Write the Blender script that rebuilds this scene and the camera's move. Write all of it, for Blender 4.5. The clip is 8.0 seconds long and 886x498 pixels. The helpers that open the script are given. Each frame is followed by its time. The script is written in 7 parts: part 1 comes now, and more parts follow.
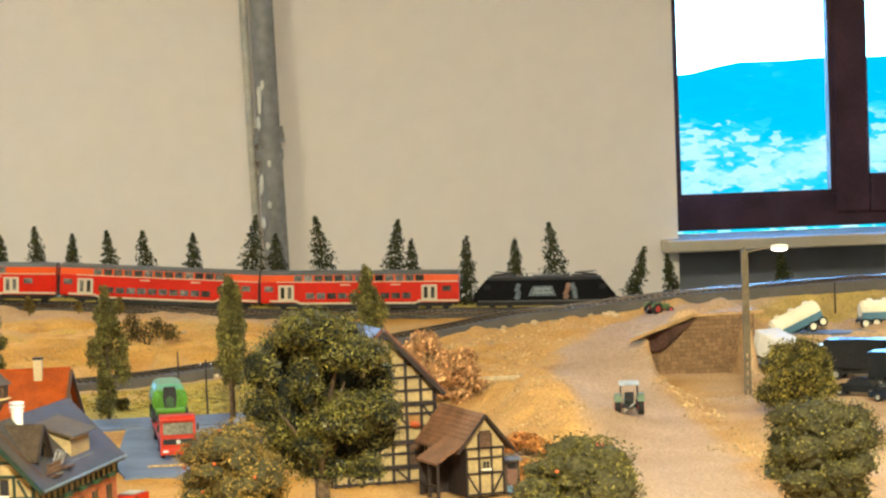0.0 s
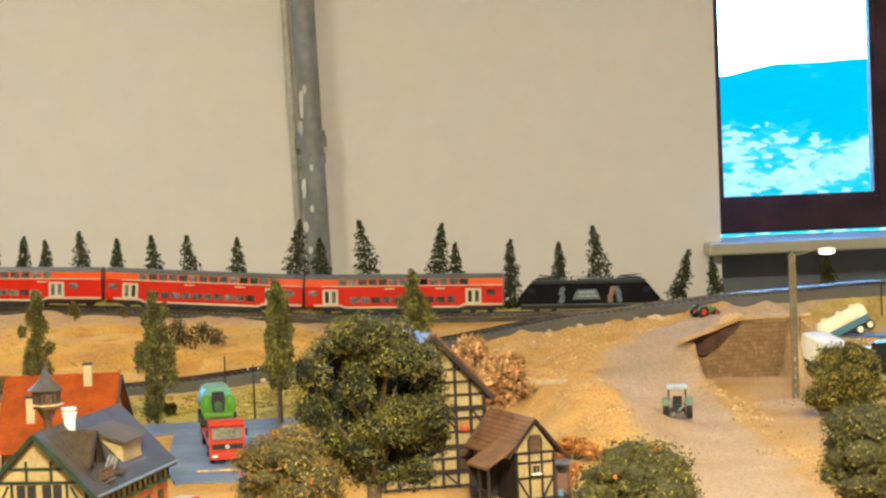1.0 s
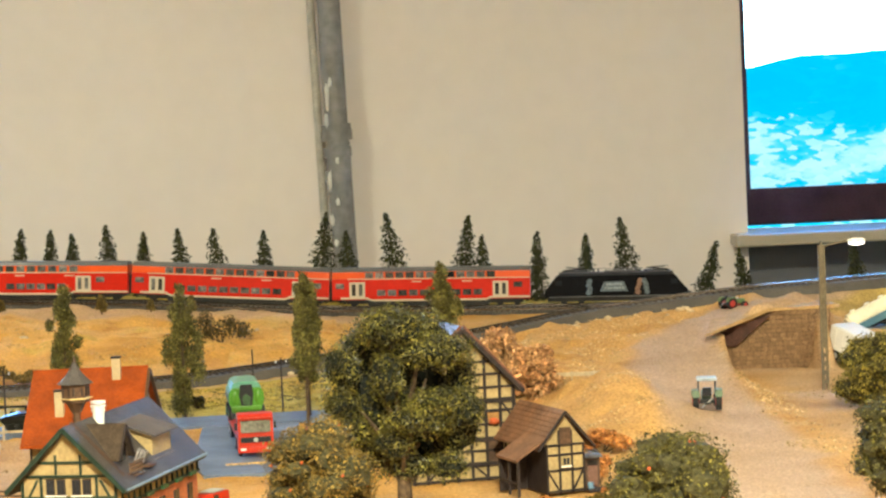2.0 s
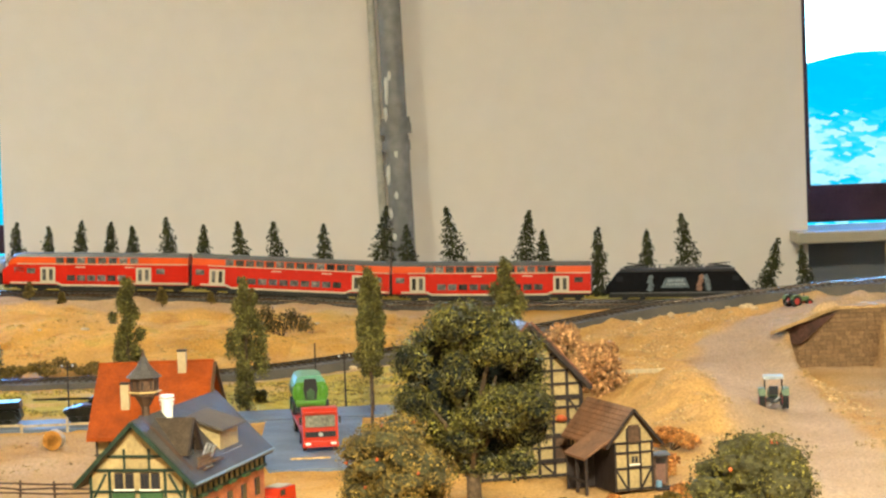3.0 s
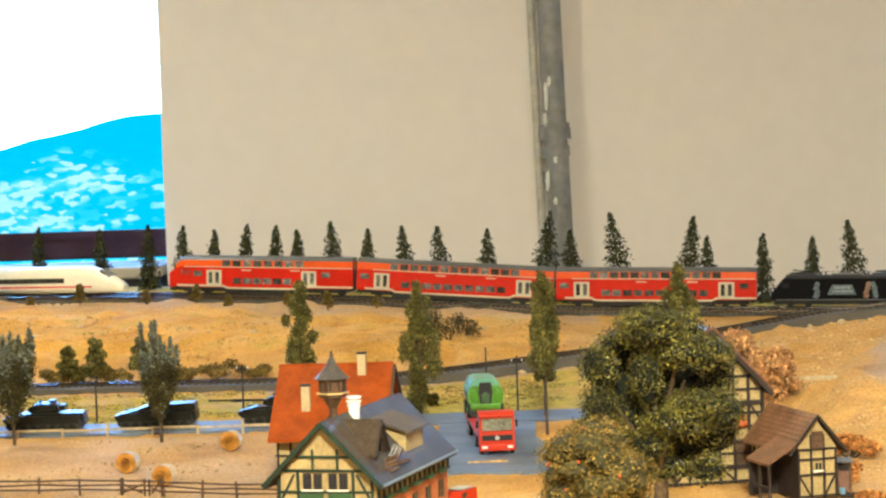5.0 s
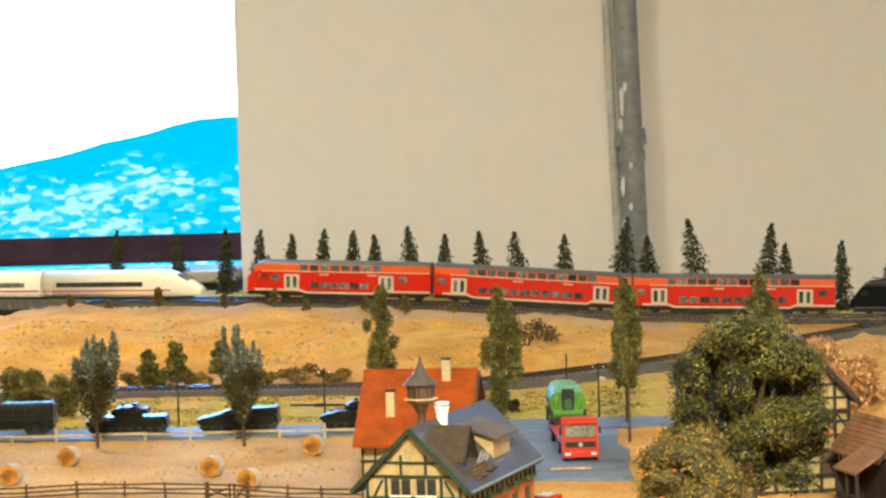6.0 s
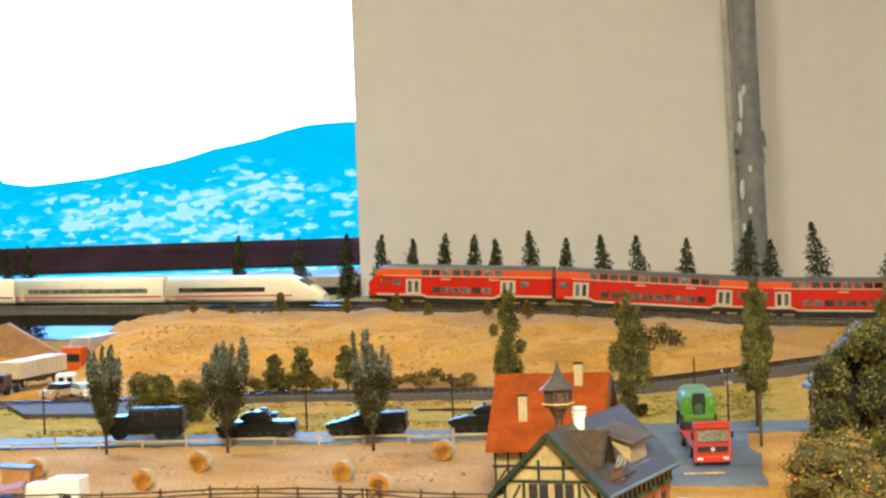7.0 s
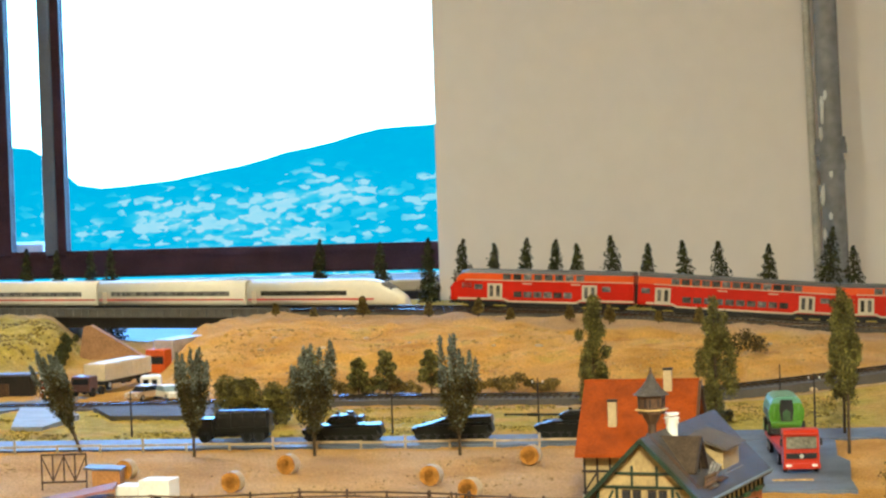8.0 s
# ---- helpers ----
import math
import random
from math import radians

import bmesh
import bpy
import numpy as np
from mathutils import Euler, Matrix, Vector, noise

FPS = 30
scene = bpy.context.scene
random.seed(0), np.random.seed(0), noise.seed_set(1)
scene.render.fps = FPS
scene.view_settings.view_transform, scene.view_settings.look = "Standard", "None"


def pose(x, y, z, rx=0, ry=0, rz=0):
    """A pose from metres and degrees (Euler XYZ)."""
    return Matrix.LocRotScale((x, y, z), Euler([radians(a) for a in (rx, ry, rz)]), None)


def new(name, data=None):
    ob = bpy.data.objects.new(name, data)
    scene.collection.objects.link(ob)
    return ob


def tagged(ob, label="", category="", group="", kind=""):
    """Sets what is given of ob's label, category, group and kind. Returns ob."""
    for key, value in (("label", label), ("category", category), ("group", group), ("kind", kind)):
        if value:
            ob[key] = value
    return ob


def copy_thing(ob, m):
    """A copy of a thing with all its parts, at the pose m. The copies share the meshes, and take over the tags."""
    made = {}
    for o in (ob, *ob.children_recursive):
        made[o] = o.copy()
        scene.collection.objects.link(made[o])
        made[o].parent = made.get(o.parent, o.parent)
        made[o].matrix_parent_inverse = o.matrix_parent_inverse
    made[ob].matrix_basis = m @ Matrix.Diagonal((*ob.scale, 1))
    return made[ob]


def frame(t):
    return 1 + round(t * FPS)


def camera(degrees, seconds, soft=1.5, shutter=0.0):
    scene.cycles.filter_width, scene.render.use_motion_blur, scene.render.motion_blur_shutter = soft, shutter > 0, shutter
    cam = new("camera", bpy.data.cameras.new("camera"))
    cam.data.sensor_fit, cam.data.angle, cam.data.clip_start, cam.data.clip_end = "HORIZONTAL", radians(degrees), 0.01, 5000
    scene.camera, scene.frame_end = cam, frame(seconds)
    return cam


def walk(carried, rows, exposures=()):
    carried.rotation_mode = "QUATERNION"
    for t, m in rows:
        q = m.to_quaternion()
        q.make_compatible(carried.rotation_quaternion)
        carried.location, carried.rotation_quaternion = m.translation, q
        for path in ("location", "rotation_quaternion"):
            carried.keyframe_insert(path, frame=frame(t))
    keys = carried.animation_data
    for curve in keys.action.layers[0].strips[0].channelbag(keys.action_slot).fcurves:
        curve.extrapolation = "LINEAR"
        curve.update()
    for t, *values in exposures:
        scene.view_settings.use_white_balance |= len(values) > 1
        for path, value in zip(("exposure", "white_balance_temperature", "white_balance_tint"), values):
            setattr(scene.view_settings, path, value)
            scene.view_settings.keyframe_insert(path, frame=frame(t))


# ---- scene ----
# Model railway (scale 1:87) in a room; village ground is z = 0, the room's floor is far below it.
cam = camera(20.6, 8.0, soft=2.4)
ROWS = [
    (0.0, 0.0329, -0.0159, 0.2617, -3.810, -2.741, 2.073),
    (0.5, 0.0302, -0.0142, 0.2633, -3.417, -2.718, 2.226),
    (1.0, 0.0249, -0.0156, 0.2632, -2.920, -2.638, 2.301),
    (1.5, 0.0235, -0.0134, 0.2616, -2.628, -2.686, 2.496),
    (3.0, 0.0105, 0.0007, 0.2634, -1.109, -2.874, 2.147),
    (3.5, -0.0000, 0.0028, 0.2615, 0.000, -2.780, 2.000),
    (4.0, -0.0060, 0.0011, 0.2627, 0.829, -2.591, 2.259),
    (4.5, -0.0092, -0.0021, 0.2624, 1.297, -2.609, 2.314),
    (5.0, -0.0165, -0.0009, 0.2625, 2.307, -2.603, 1.965),
    (6.5, -0.0379, -0.0024, 0.2646, 5.004, -2.336, 1.883),
    (7.0, -0.0472, -0.0001, 0.2645, 6.475, -2.257, 2.046),
    (7.5, -0.0528, -0.0017, 0.2654, 7.382, -2.180, 1.904),
    (8.0, -0.0608, -0.0055, 0.2660, 8.170, -2.112, 1.815),
]
walk(cam, [(t, pose(x, y, z, 90 + pitch, roll, yaw)) for t, x, y, z, yaw, pitch, roll in ROWS],
     exposures=[(0.0, 0.03), (1.5, 0.04), (3.5, 0.05), (5.0, 0.05), (6.5, 0.01), (8.0, -0.35)])

# ---- light ----
world = bpy.data.worlds.new("sky")
scene.world = world
world.use_nodes = True
wn = world.node_tree.nodes
sky = wn.new("ShaderNodeTexSky")
sky.sky_type, sky.sun_disc = "NISHITA", False
sky.sun_elevation, sky.sun_rotation = radians(35), radians(150)
tint = wn.new("ShaderNodeMix")
tint.data_type, tint.blend_type = "RGBA", "MULTIPLY"
tint.inputs["Factor"].default_value = 1.0
tint.inputs["B"].default_value = (0.40, 0.86, 1.42, 1)     # daylight seen by a camera balanced for lamps
world.node_tree.links.new(sky.outputs["Color"], tint.inputs["A"])
world.node_tree.links.new(tint.outputs["Result"], wn["Background"].inputs["Color"])
wn["Background"].inputs["Strength"].default_value = 3.3


def room_lamp(x, y, z, sx, sy, power, colour):
    """A lit ceiling lamp of the room: its lens is the lamp."""
    data = bpy.data.lights.new("ceiling_lamp", "AREA")
    data.shape, data.size, data.size_y, data.energy, data.color = "RECTANGLE", sx, sy, power, colour
    ob = new("ceiling_lamp_light", data)
    ob.location = (x, y, z)
    return ob


LAMPS = [(1.25, 1.3, 19), (-1.15, 2.9, 24), (0.1, -0.55, 285)]
for lx, ly, power in LAMPS:
    room_lamp(lx, ly, 1.38, 0.3, 0.6, power, (1.0, 0.955, 0.695))


# ---- materials ----
def mat(name, col, rough=0.6, metal=0.0, var=0.18, scale=40.0, fine=400.0, bump=0.15, island=0.0, spec=0.3, second=None, emit=0.0, piece=0.0):
    """A surface with variation at two scales, fine relief and, where wanted, a change from piece to piece."""
    m = bpy.data.materials.new(name)
    m.use_nodes = True
    nt = m.node_tree
    n, link = nt.nodes, nt.links.new
    bsdf = n["Principled BSDF"]
    co = n.new("ShaderNodeTexCoord")
    big, small = n.new("ShaderNodeTexNoise"), n.new("ShaderNodeTexNoise")
    big.inputs["Scale"].default_value, small.inputs["Scale"].default_value = scale, fine
    big.inputs["Detail"].default_value = 4
    link(co.outputs["Object"], big.inputs["Vector"])
    link(co.outputs["Object"], small.inputs["Vector"])
    ramp = n.new("ShaderNodeValToRGB")
    ramp.color_ramp.elements[0].position, ramp.color_ramp.elements[1].position = 0.32, 0.68
    other = second or tuple(min(1.0, c * (1 + var)) for c in col)
    ramp.color_ramp.elements[0].color = (*(c * (1 - var) for c in col), 1)
    ramp.color_ramp.elements[1].color = (*other, 1)
    link(big.outputs["Fac"], ramp.inputs["Fac"])
    hsv = n.new("ShaderNodeHueSaturation")
    link(ramp.outputs["Color"], hsv.inputs["Color"])
    val = n.new("ShaderNodeMapRange")
    val.inputs["From Min"].default_value, val.inputs["From Max"].default_value = 0.3, 0.7
    val.inputs["To Min"].default_value, val.inputs["To Max"].default_value = 1 - var, 1 + var
    link(small.outputs["Fac"], val.inputs["Value"])
    if island:
        geo, isl, mul = n.new("ShaderNodeNewGeometry"), n.new("ShaderNodeMapRange"), n.new("ShaderNodeMath")
        isl.inputs["To Min"].default_value, isl.inputs["To Max"].default_value = 1 - island * 0.7, 1 + island * 2.2
        pw = n.new("ShaderNodeMath")      # most pieces dull, a few bright
        pw.operation, pw.inputs[1].default_value = "POWER", 3.5
        mul.operation = "MULTIPLY"
        link(geo.outputs["Random Per Island"], pw.inputs[0])
        link(pw.outputs["Value"], isl.inputs["Value"])
        link(isl.outputs["Result"], mul.inputs[0])
        link(val.outputs["Result"], mul.inputs[1])
        link(mul.outputs["Value"], hsv.inputs["Value"])
    else:
        link(val.outputs["Result"], hsv.inputs["Value"])
    if piece:
        info, pr, pm = n.new("ShaderNodeObjectInfo"), n.new("ShaderNodeMapRange"), n.new("ShaderNodeMath")
        pr.inputs["To Min"].default_value, pr.inputs["To Max"].default_value = 1 - piece, 1 + piece
        pm.operation = "MULTIPLY"
        link(info.outputs["Random"], pr.inputs["Value"])
        link(pr.outputs["Result"], pm.inputs[0])
        link(val.outputs["Result"], pm.inputs[1])
        link(pm.outputs["Value"], hsv.inputs["Value"])
    link(hsv.outputs["Color"], bsdf.inputs["Base Color"])
    bsdf.inputs["Roughness"].default_value, bsdf.inputs["Metallic"].default_value = rough, metal
    bsdf.inputs["Specular IOR Level"].default_value = spec
    if bump:
        bp = n.new("ShaderNodeBump")
        bp.inputs["Strength"].default_value, bp.inputs["Distance"].default_value = bump, 0.002
        link(small.outputs["Fac"], bp.inputs["Height"])
        link(bp.outputs["Normal"], bsdf.inputs["Normal"])
    if emit:
        bsdf.inputs["Emission Color"].default_value = (*col, 1)
        bsdf.inputs["Emission Strength"].default_value = emit
    return m


WALL = mat("wall_plaster", (0.90, 0.82, 0.78), 0.85, var=0.014, scale=1.6, fine=25, bump=0.05, spec=0.2)
SIDEWALL = mat("side_wall_paint", (0.55, 0.50, 0.42), 0.85, var=0.05, scale=2)
CEIL = mat("ceiling_paint", (0.72, 0.69, 0.63), 0.9, var=0.04, scale=2)
FLOOR = mat("floor_boards", (0.10, 0.06, 0.035), 0.5, var=0.25, scale=6)
NICHE = mat("niche_paint", (0.24, 0.25, 0.29), 0.8, var=0.1, scale=5)
FRAME = mat("dark_window_wood", (0.055, 0.026, 0.034), 0.55, var=0.3, scale=12, spec=0.12)
SILLM = mat("sill_stone", (0.50, 0.44, 0.35), 0.22, var=0.06, scale=20, bump=0.03)
PIPE = mat("grey_pipe_paint", (0.25, 0.245, 0.25), 0.2, var=0.15, scale=12, fine=60, bump=0.25, spec=0.6)
BALLAST = mat("ballast", (0.075, 0.066, 0.056), 0.9, var=0.4, scale=30, fine=900, bump=0.8)
RAIL = mat("rail_steel", (0.20, 0.17, 0.145), 0.24, metal=1.0, var=0.25)
SLEEPER = mat("sleeper_wood", (0.045, 0.03, 0.02), 0.85, var=0.3)
ASPHALT = mat("road_paint", (0.105, 0.130, 0.175), 0.55, var=0.26, scale=26, fine=500, bump=0.2)
TIMBER = mat("dark_timber", (0.02, 0.013, 0.012), 0.6, var=0.3, scale=80)
GREENTIMBER = mat("green_timber", (0.010, 0.024, 0.015), 0.55, var=0.25, scale=80)
CREAM = mat("cream_plaster", (0.31, 0.225, 0.105), 0.75, var=0.16, scale=40)
BRICKM = mat("orange_brick", (0.42, 0.13, 0.05), 0.8, var=0.25, scale=90)
WHITEP = mat("white_plastic", (0.78, 0.76, 0.70), 0.45, var=0.06)
BLACKP = mat("black_plastic", (0.012, 0.012, 0.014), 0.4, var=0.2)
GLASS = mat("dark_glazing", (0.02, 0.022, 0.028), 0.08, var=0.1, bump=0)
BARK = mat("bark", (0.07, 0.045, 0.025), 0.9, var=0.35, scale=120, bump=0.5)


# ---- builders ----
def thing(name, x, y, z, rz=0.0, label="", category="", group="", kind="", rx=0.0, ry=0.0):
    ob = new(name)
    ob.empty_display_size = 0.01
    ob.matrix_basis = pose(x, y, z, rx, ry, rz)
    return tagged(ob, label, category, group, kind)


def mesh_of(bm, name, material):
    bm.normal_update()
    me = bpy.data.meshes.new(name)
    bm.to_mesh(me)
    bm.free()
    for m in material if isinstance(material, (list, tuple)) else [material]:
        me.materials.append(m)
    return me


def part(name, bm, material, parent, label=""):
    me = bm if isinstance(bm, bpy.types.Mesh) else mesh_of(bm, name, material)
    ob = new(name, me)
    ob.parent = parent
    return tagged(ob, label)


def alone(name, bm, material, label="", category="", group="", kind=""):
    return tagged(new(name, mesh_of(bm, name, material)), label, category, group, kind)


def box(bm, x0, x1, y0, y1, z0, z1, m=None, bevel=0.0):
    r = bmesh.ops.create_cube(bm, size=1.0, matrix=Matrix.Translation(((x0 + x1) / 2, (y0 + y1) / 2, (z0 + z1) / 2)) @ Matrix.Diagonal((x1 - x0, y1 - y0, z1 - z0, 1)))
    vs = r["verts"]
    if bevel:
        es = list({e for v in vs for e in v.link_edges})
        b = bmesh.ops.bevel(bm, geom=es, offset=bevel, segments=2, affect="EDGES", profile=0.5)
        vs = list({v for f in b["faces"] for v in f.verts} | {v for v in vs if v.is_valid})
    if m is not None:
        bmesh.ops.transform(bm, matrix=m, verts=vs)
    return bm


def boxed(*a, **k):
    return box(bmesh.new(), *a, **k)


def rod(bm, a, b, r0, r1=None, seg=8):
    a, b = Vector(a), Vector(b)
    d = b - a
    m = Matrix.Translation((a + b) / 2) @ d.to_track_quat("Z", "Y").to_matrix().to_4x4()
    bmesh.ops.create_cone(bm, cap_ends=True, segments=seg, radius1=r0, radius2=r0 if r1 is None else r1, depth=d.length, matrix=m)
    return bm


def rodded(*a, **k):
    return rod(bmesh.new(), *a, **k)


def beam(bm, a, b, w, up=(0, 0, 1)):
    """A square beam from a to b."""
    a, b = Vector(a), Vector(b)
    d = b - a
    m = Matrix.Translation((a + b) / 2) @ d.to_track_quat("Z", "Y").to_matrix().to_4x4()
    bmesh.ops.create_cube(bm, size=1.0, matrix=m @ Matrix.Diagonal((w, w, d.length, 1)))
    return bm


def prism(bm, pts, axis, lo, hi):
    """A polygon (two coordinates each) pushed along an axis from lo to hi."""
    def put(p, d):
        return {"x": (d, p[0], p[1]), "y": (p[0], d, p[1]), "z": (p[0], p[1], d)}[axis]
    a = [bm.verts.new(put(p, lo)) for p in pts]
    b = [bm.verts.new(put(p, hi)) for p in pts]
    bm.faces.new(a)
    bm.faces.new(b[::-1])
    for i in range(len(pts)):
        j = (i + 1) % len(pts)
        bm.faces.new((a[j], a[i], b[i], b[j]))
    bmesh.ops.recalc_face_normals(bm, faces=bm.faces[:])
    return bm


def ball(bm, x, y, z, rx, ry, rz, sub=2, rough=0.0):
    r = bmesh.ops.create_icosphere(bm, subdivisions=sub, radius=1.0)
    for v in r["verts"]:
        k = 1 + rough * noise.noise(v.co * 2.3 + Vector((x, y, z)) * 70)
        v.co = Vector((x + v.co.x * rx * k, y + v.co.y * ry * k, z + v.co.z * rz * k))
    return bm


def sweep(name, pts, ring, material):
    """A profile (side, height) carried along a line of places."""
    verts, faces = [], []
    k = len(ring)
    for i, p in enumerate(pts):
        q0, q1 = pts[max(0, i - 1)], pts[min(len(pts) - 1, i + 1)]
        d = Vector((q1[0] - q0[0], q1[1] - q0[1], 0)).normalized()
        for s, h in ring:
            verts.append((p[0] + d.y * s, p[1] - d.x * s, p[2] + h))
    for i in range(len(pts) - 1):
        for j in range(k):
            a, b = i * k + j, i * k + (j + 1) % k
            faces.append((a, b, b + k, a + k))
    faces.append(tuple(range(k)))
    faces.append(tuple(range((len(pts) - 1) * k, len(pts) * k))[::-1])
    me = bpy.data.meshes.new(name)
    me.from_pydata(verts, [], faces)
    me.materials.append(material)
    bm = bmesh.new()
    bm.from_mesh(me)
    bmesh.ops.recalc_face_normals(bm, faces=bm.faces[:])
    bm.to_mesh(me)
    bm.free()
    return me


# ---- lines of the plan ----
MAIN = [(-1.9, 4.02, 0.045), (-1.4, 3.86, 0.048), (-1.1, 3.73, 0.050), (-0.8, 3.58, 0.053), (-0.54, 3.44, 0.056), (-0.279, 3.40, 0.046), (0.0, 3.38, 0.0255),
        (0.2764, 3.35, 0.0175), (0.5071, 3.33, 0.0128), (0.7932, 3.32, 0.0138), (1.2417, 3.33, 0.0148), (1.8983, 3.35, 0.0174)]
RAMP = [(-1.9, 2.66, 0.004), (-0.83, 2.635, 0.005), (-0.56, 2.635, 0.009), (-0.30, 2.61, 0.010), (-0.15, 2.635, 0.012), (0.02, 2.70, 0.023), (0.12, 2.73, 0.032), (0.20, 2.755, 0.041),
        (0.29, 2.775, 0.053), (0.36, 2.78, 0.058), (0.42, 2.78, 0.064), (0.49, 2.78, 0.069), (0.56, 2.78, 0.072), (0.63, 2.785, 0.075), (0.74, 2.80, 0.077), (1.1, 2.84, 0.082), (1.7, 2.9, 0.085)]


def smooth_line(pts, n=24):
    """Catmull-Rom through the places."""
    p = [Vector(q) for q in pts]
    p = [2 * p[0] - p[1], *p, 2 * p[-1] - p[-2]]
    out = []
    for i in range(1, len(p) - 2):
        for k in range(n):
            t = k / n
            a, b, c, d = p[i - 1], p[i], p[i + 1], p[i + 2]
            out.append(0.5 * (2 * b + (c - a) * t + (2 * a - 5 * b + 4 * c - d) * t * t + (3 * b - a - 3 * c + d) * t ** 3))
    return [*out, p[-2]]


MAIN_LINE = smooth_line(MAIN)
RAMP_LINE = smooth_line(RAMP)


def offset_line(line, side, dz=0.0):
    out = []
    for i, p in enumerate(line):
        d = line[min(i + 1, len(line) - 1)] - line[max(i - 1, 0)]
        d.z = 0
        d.normalize()
        out.append(Vector((p.x + d.y * side, p.y - d.x * side, p.z + dz)))
    return out


FRONT_LINE = offset_line(MAIN_LINE, 0.058, -0.001)


def along(line, s):
    """The place and heading s metres along a line."""
    for a, b in zip(line, line[1:]):
        l = (b - a).length
        if s <= l:
            return a + (b - a) * (s / l), math.degrees(math.atan2(b.y - a.y, b.x - a.x))
        s -= l
    return line[-1], 0.0


def length_to_x(line, x):
    s = 0.0
    for a, b in zip(line, line[1:]):
        if b.x >= x:
            return s + (b - a).length * (x - a.x) / (b.x - a.x)
        s += (b - a).length
    return s


# ---- ground ----
def lerp(x, xs, ys):
    return np.interp(x, xs, ys)


def step(a, b, v):
    t = np.clip((v - a) / (b - a), 0, 1)
    return t * t * (3 - 2 * t)


def value_noise(x, y, size):
    """Smooth random relief with lumps of one size."""
    g = np.random.default_rng(int(size * 1e5) + 3).random((512, 512)) - 0.5
    u, v = x / size + 200, y / size + 200
    i, j = np.floor(u).astype(int), np.floor(v).astype(int)
    a, b = u - i, v - j
    a, b = a * a * (3 - 2 * a), b * b * (3 - 2 * b)
    i, j = i % 511, j % 511
    return g[i, j] * (1 - a) * (1 - b) + g[i + 1, j] * a * (1 - b) + g[i, j + 1] * (1 - a) * b + g[i + 1, j + 1] * a * b


MX, MY, MZ = zip(*[(p.x, p.y, p.z) for p in MAIN_LINE])
RX, RY, RZ = zip(*[(p.x, p.y, p.z) for p in RAMP_LINE])


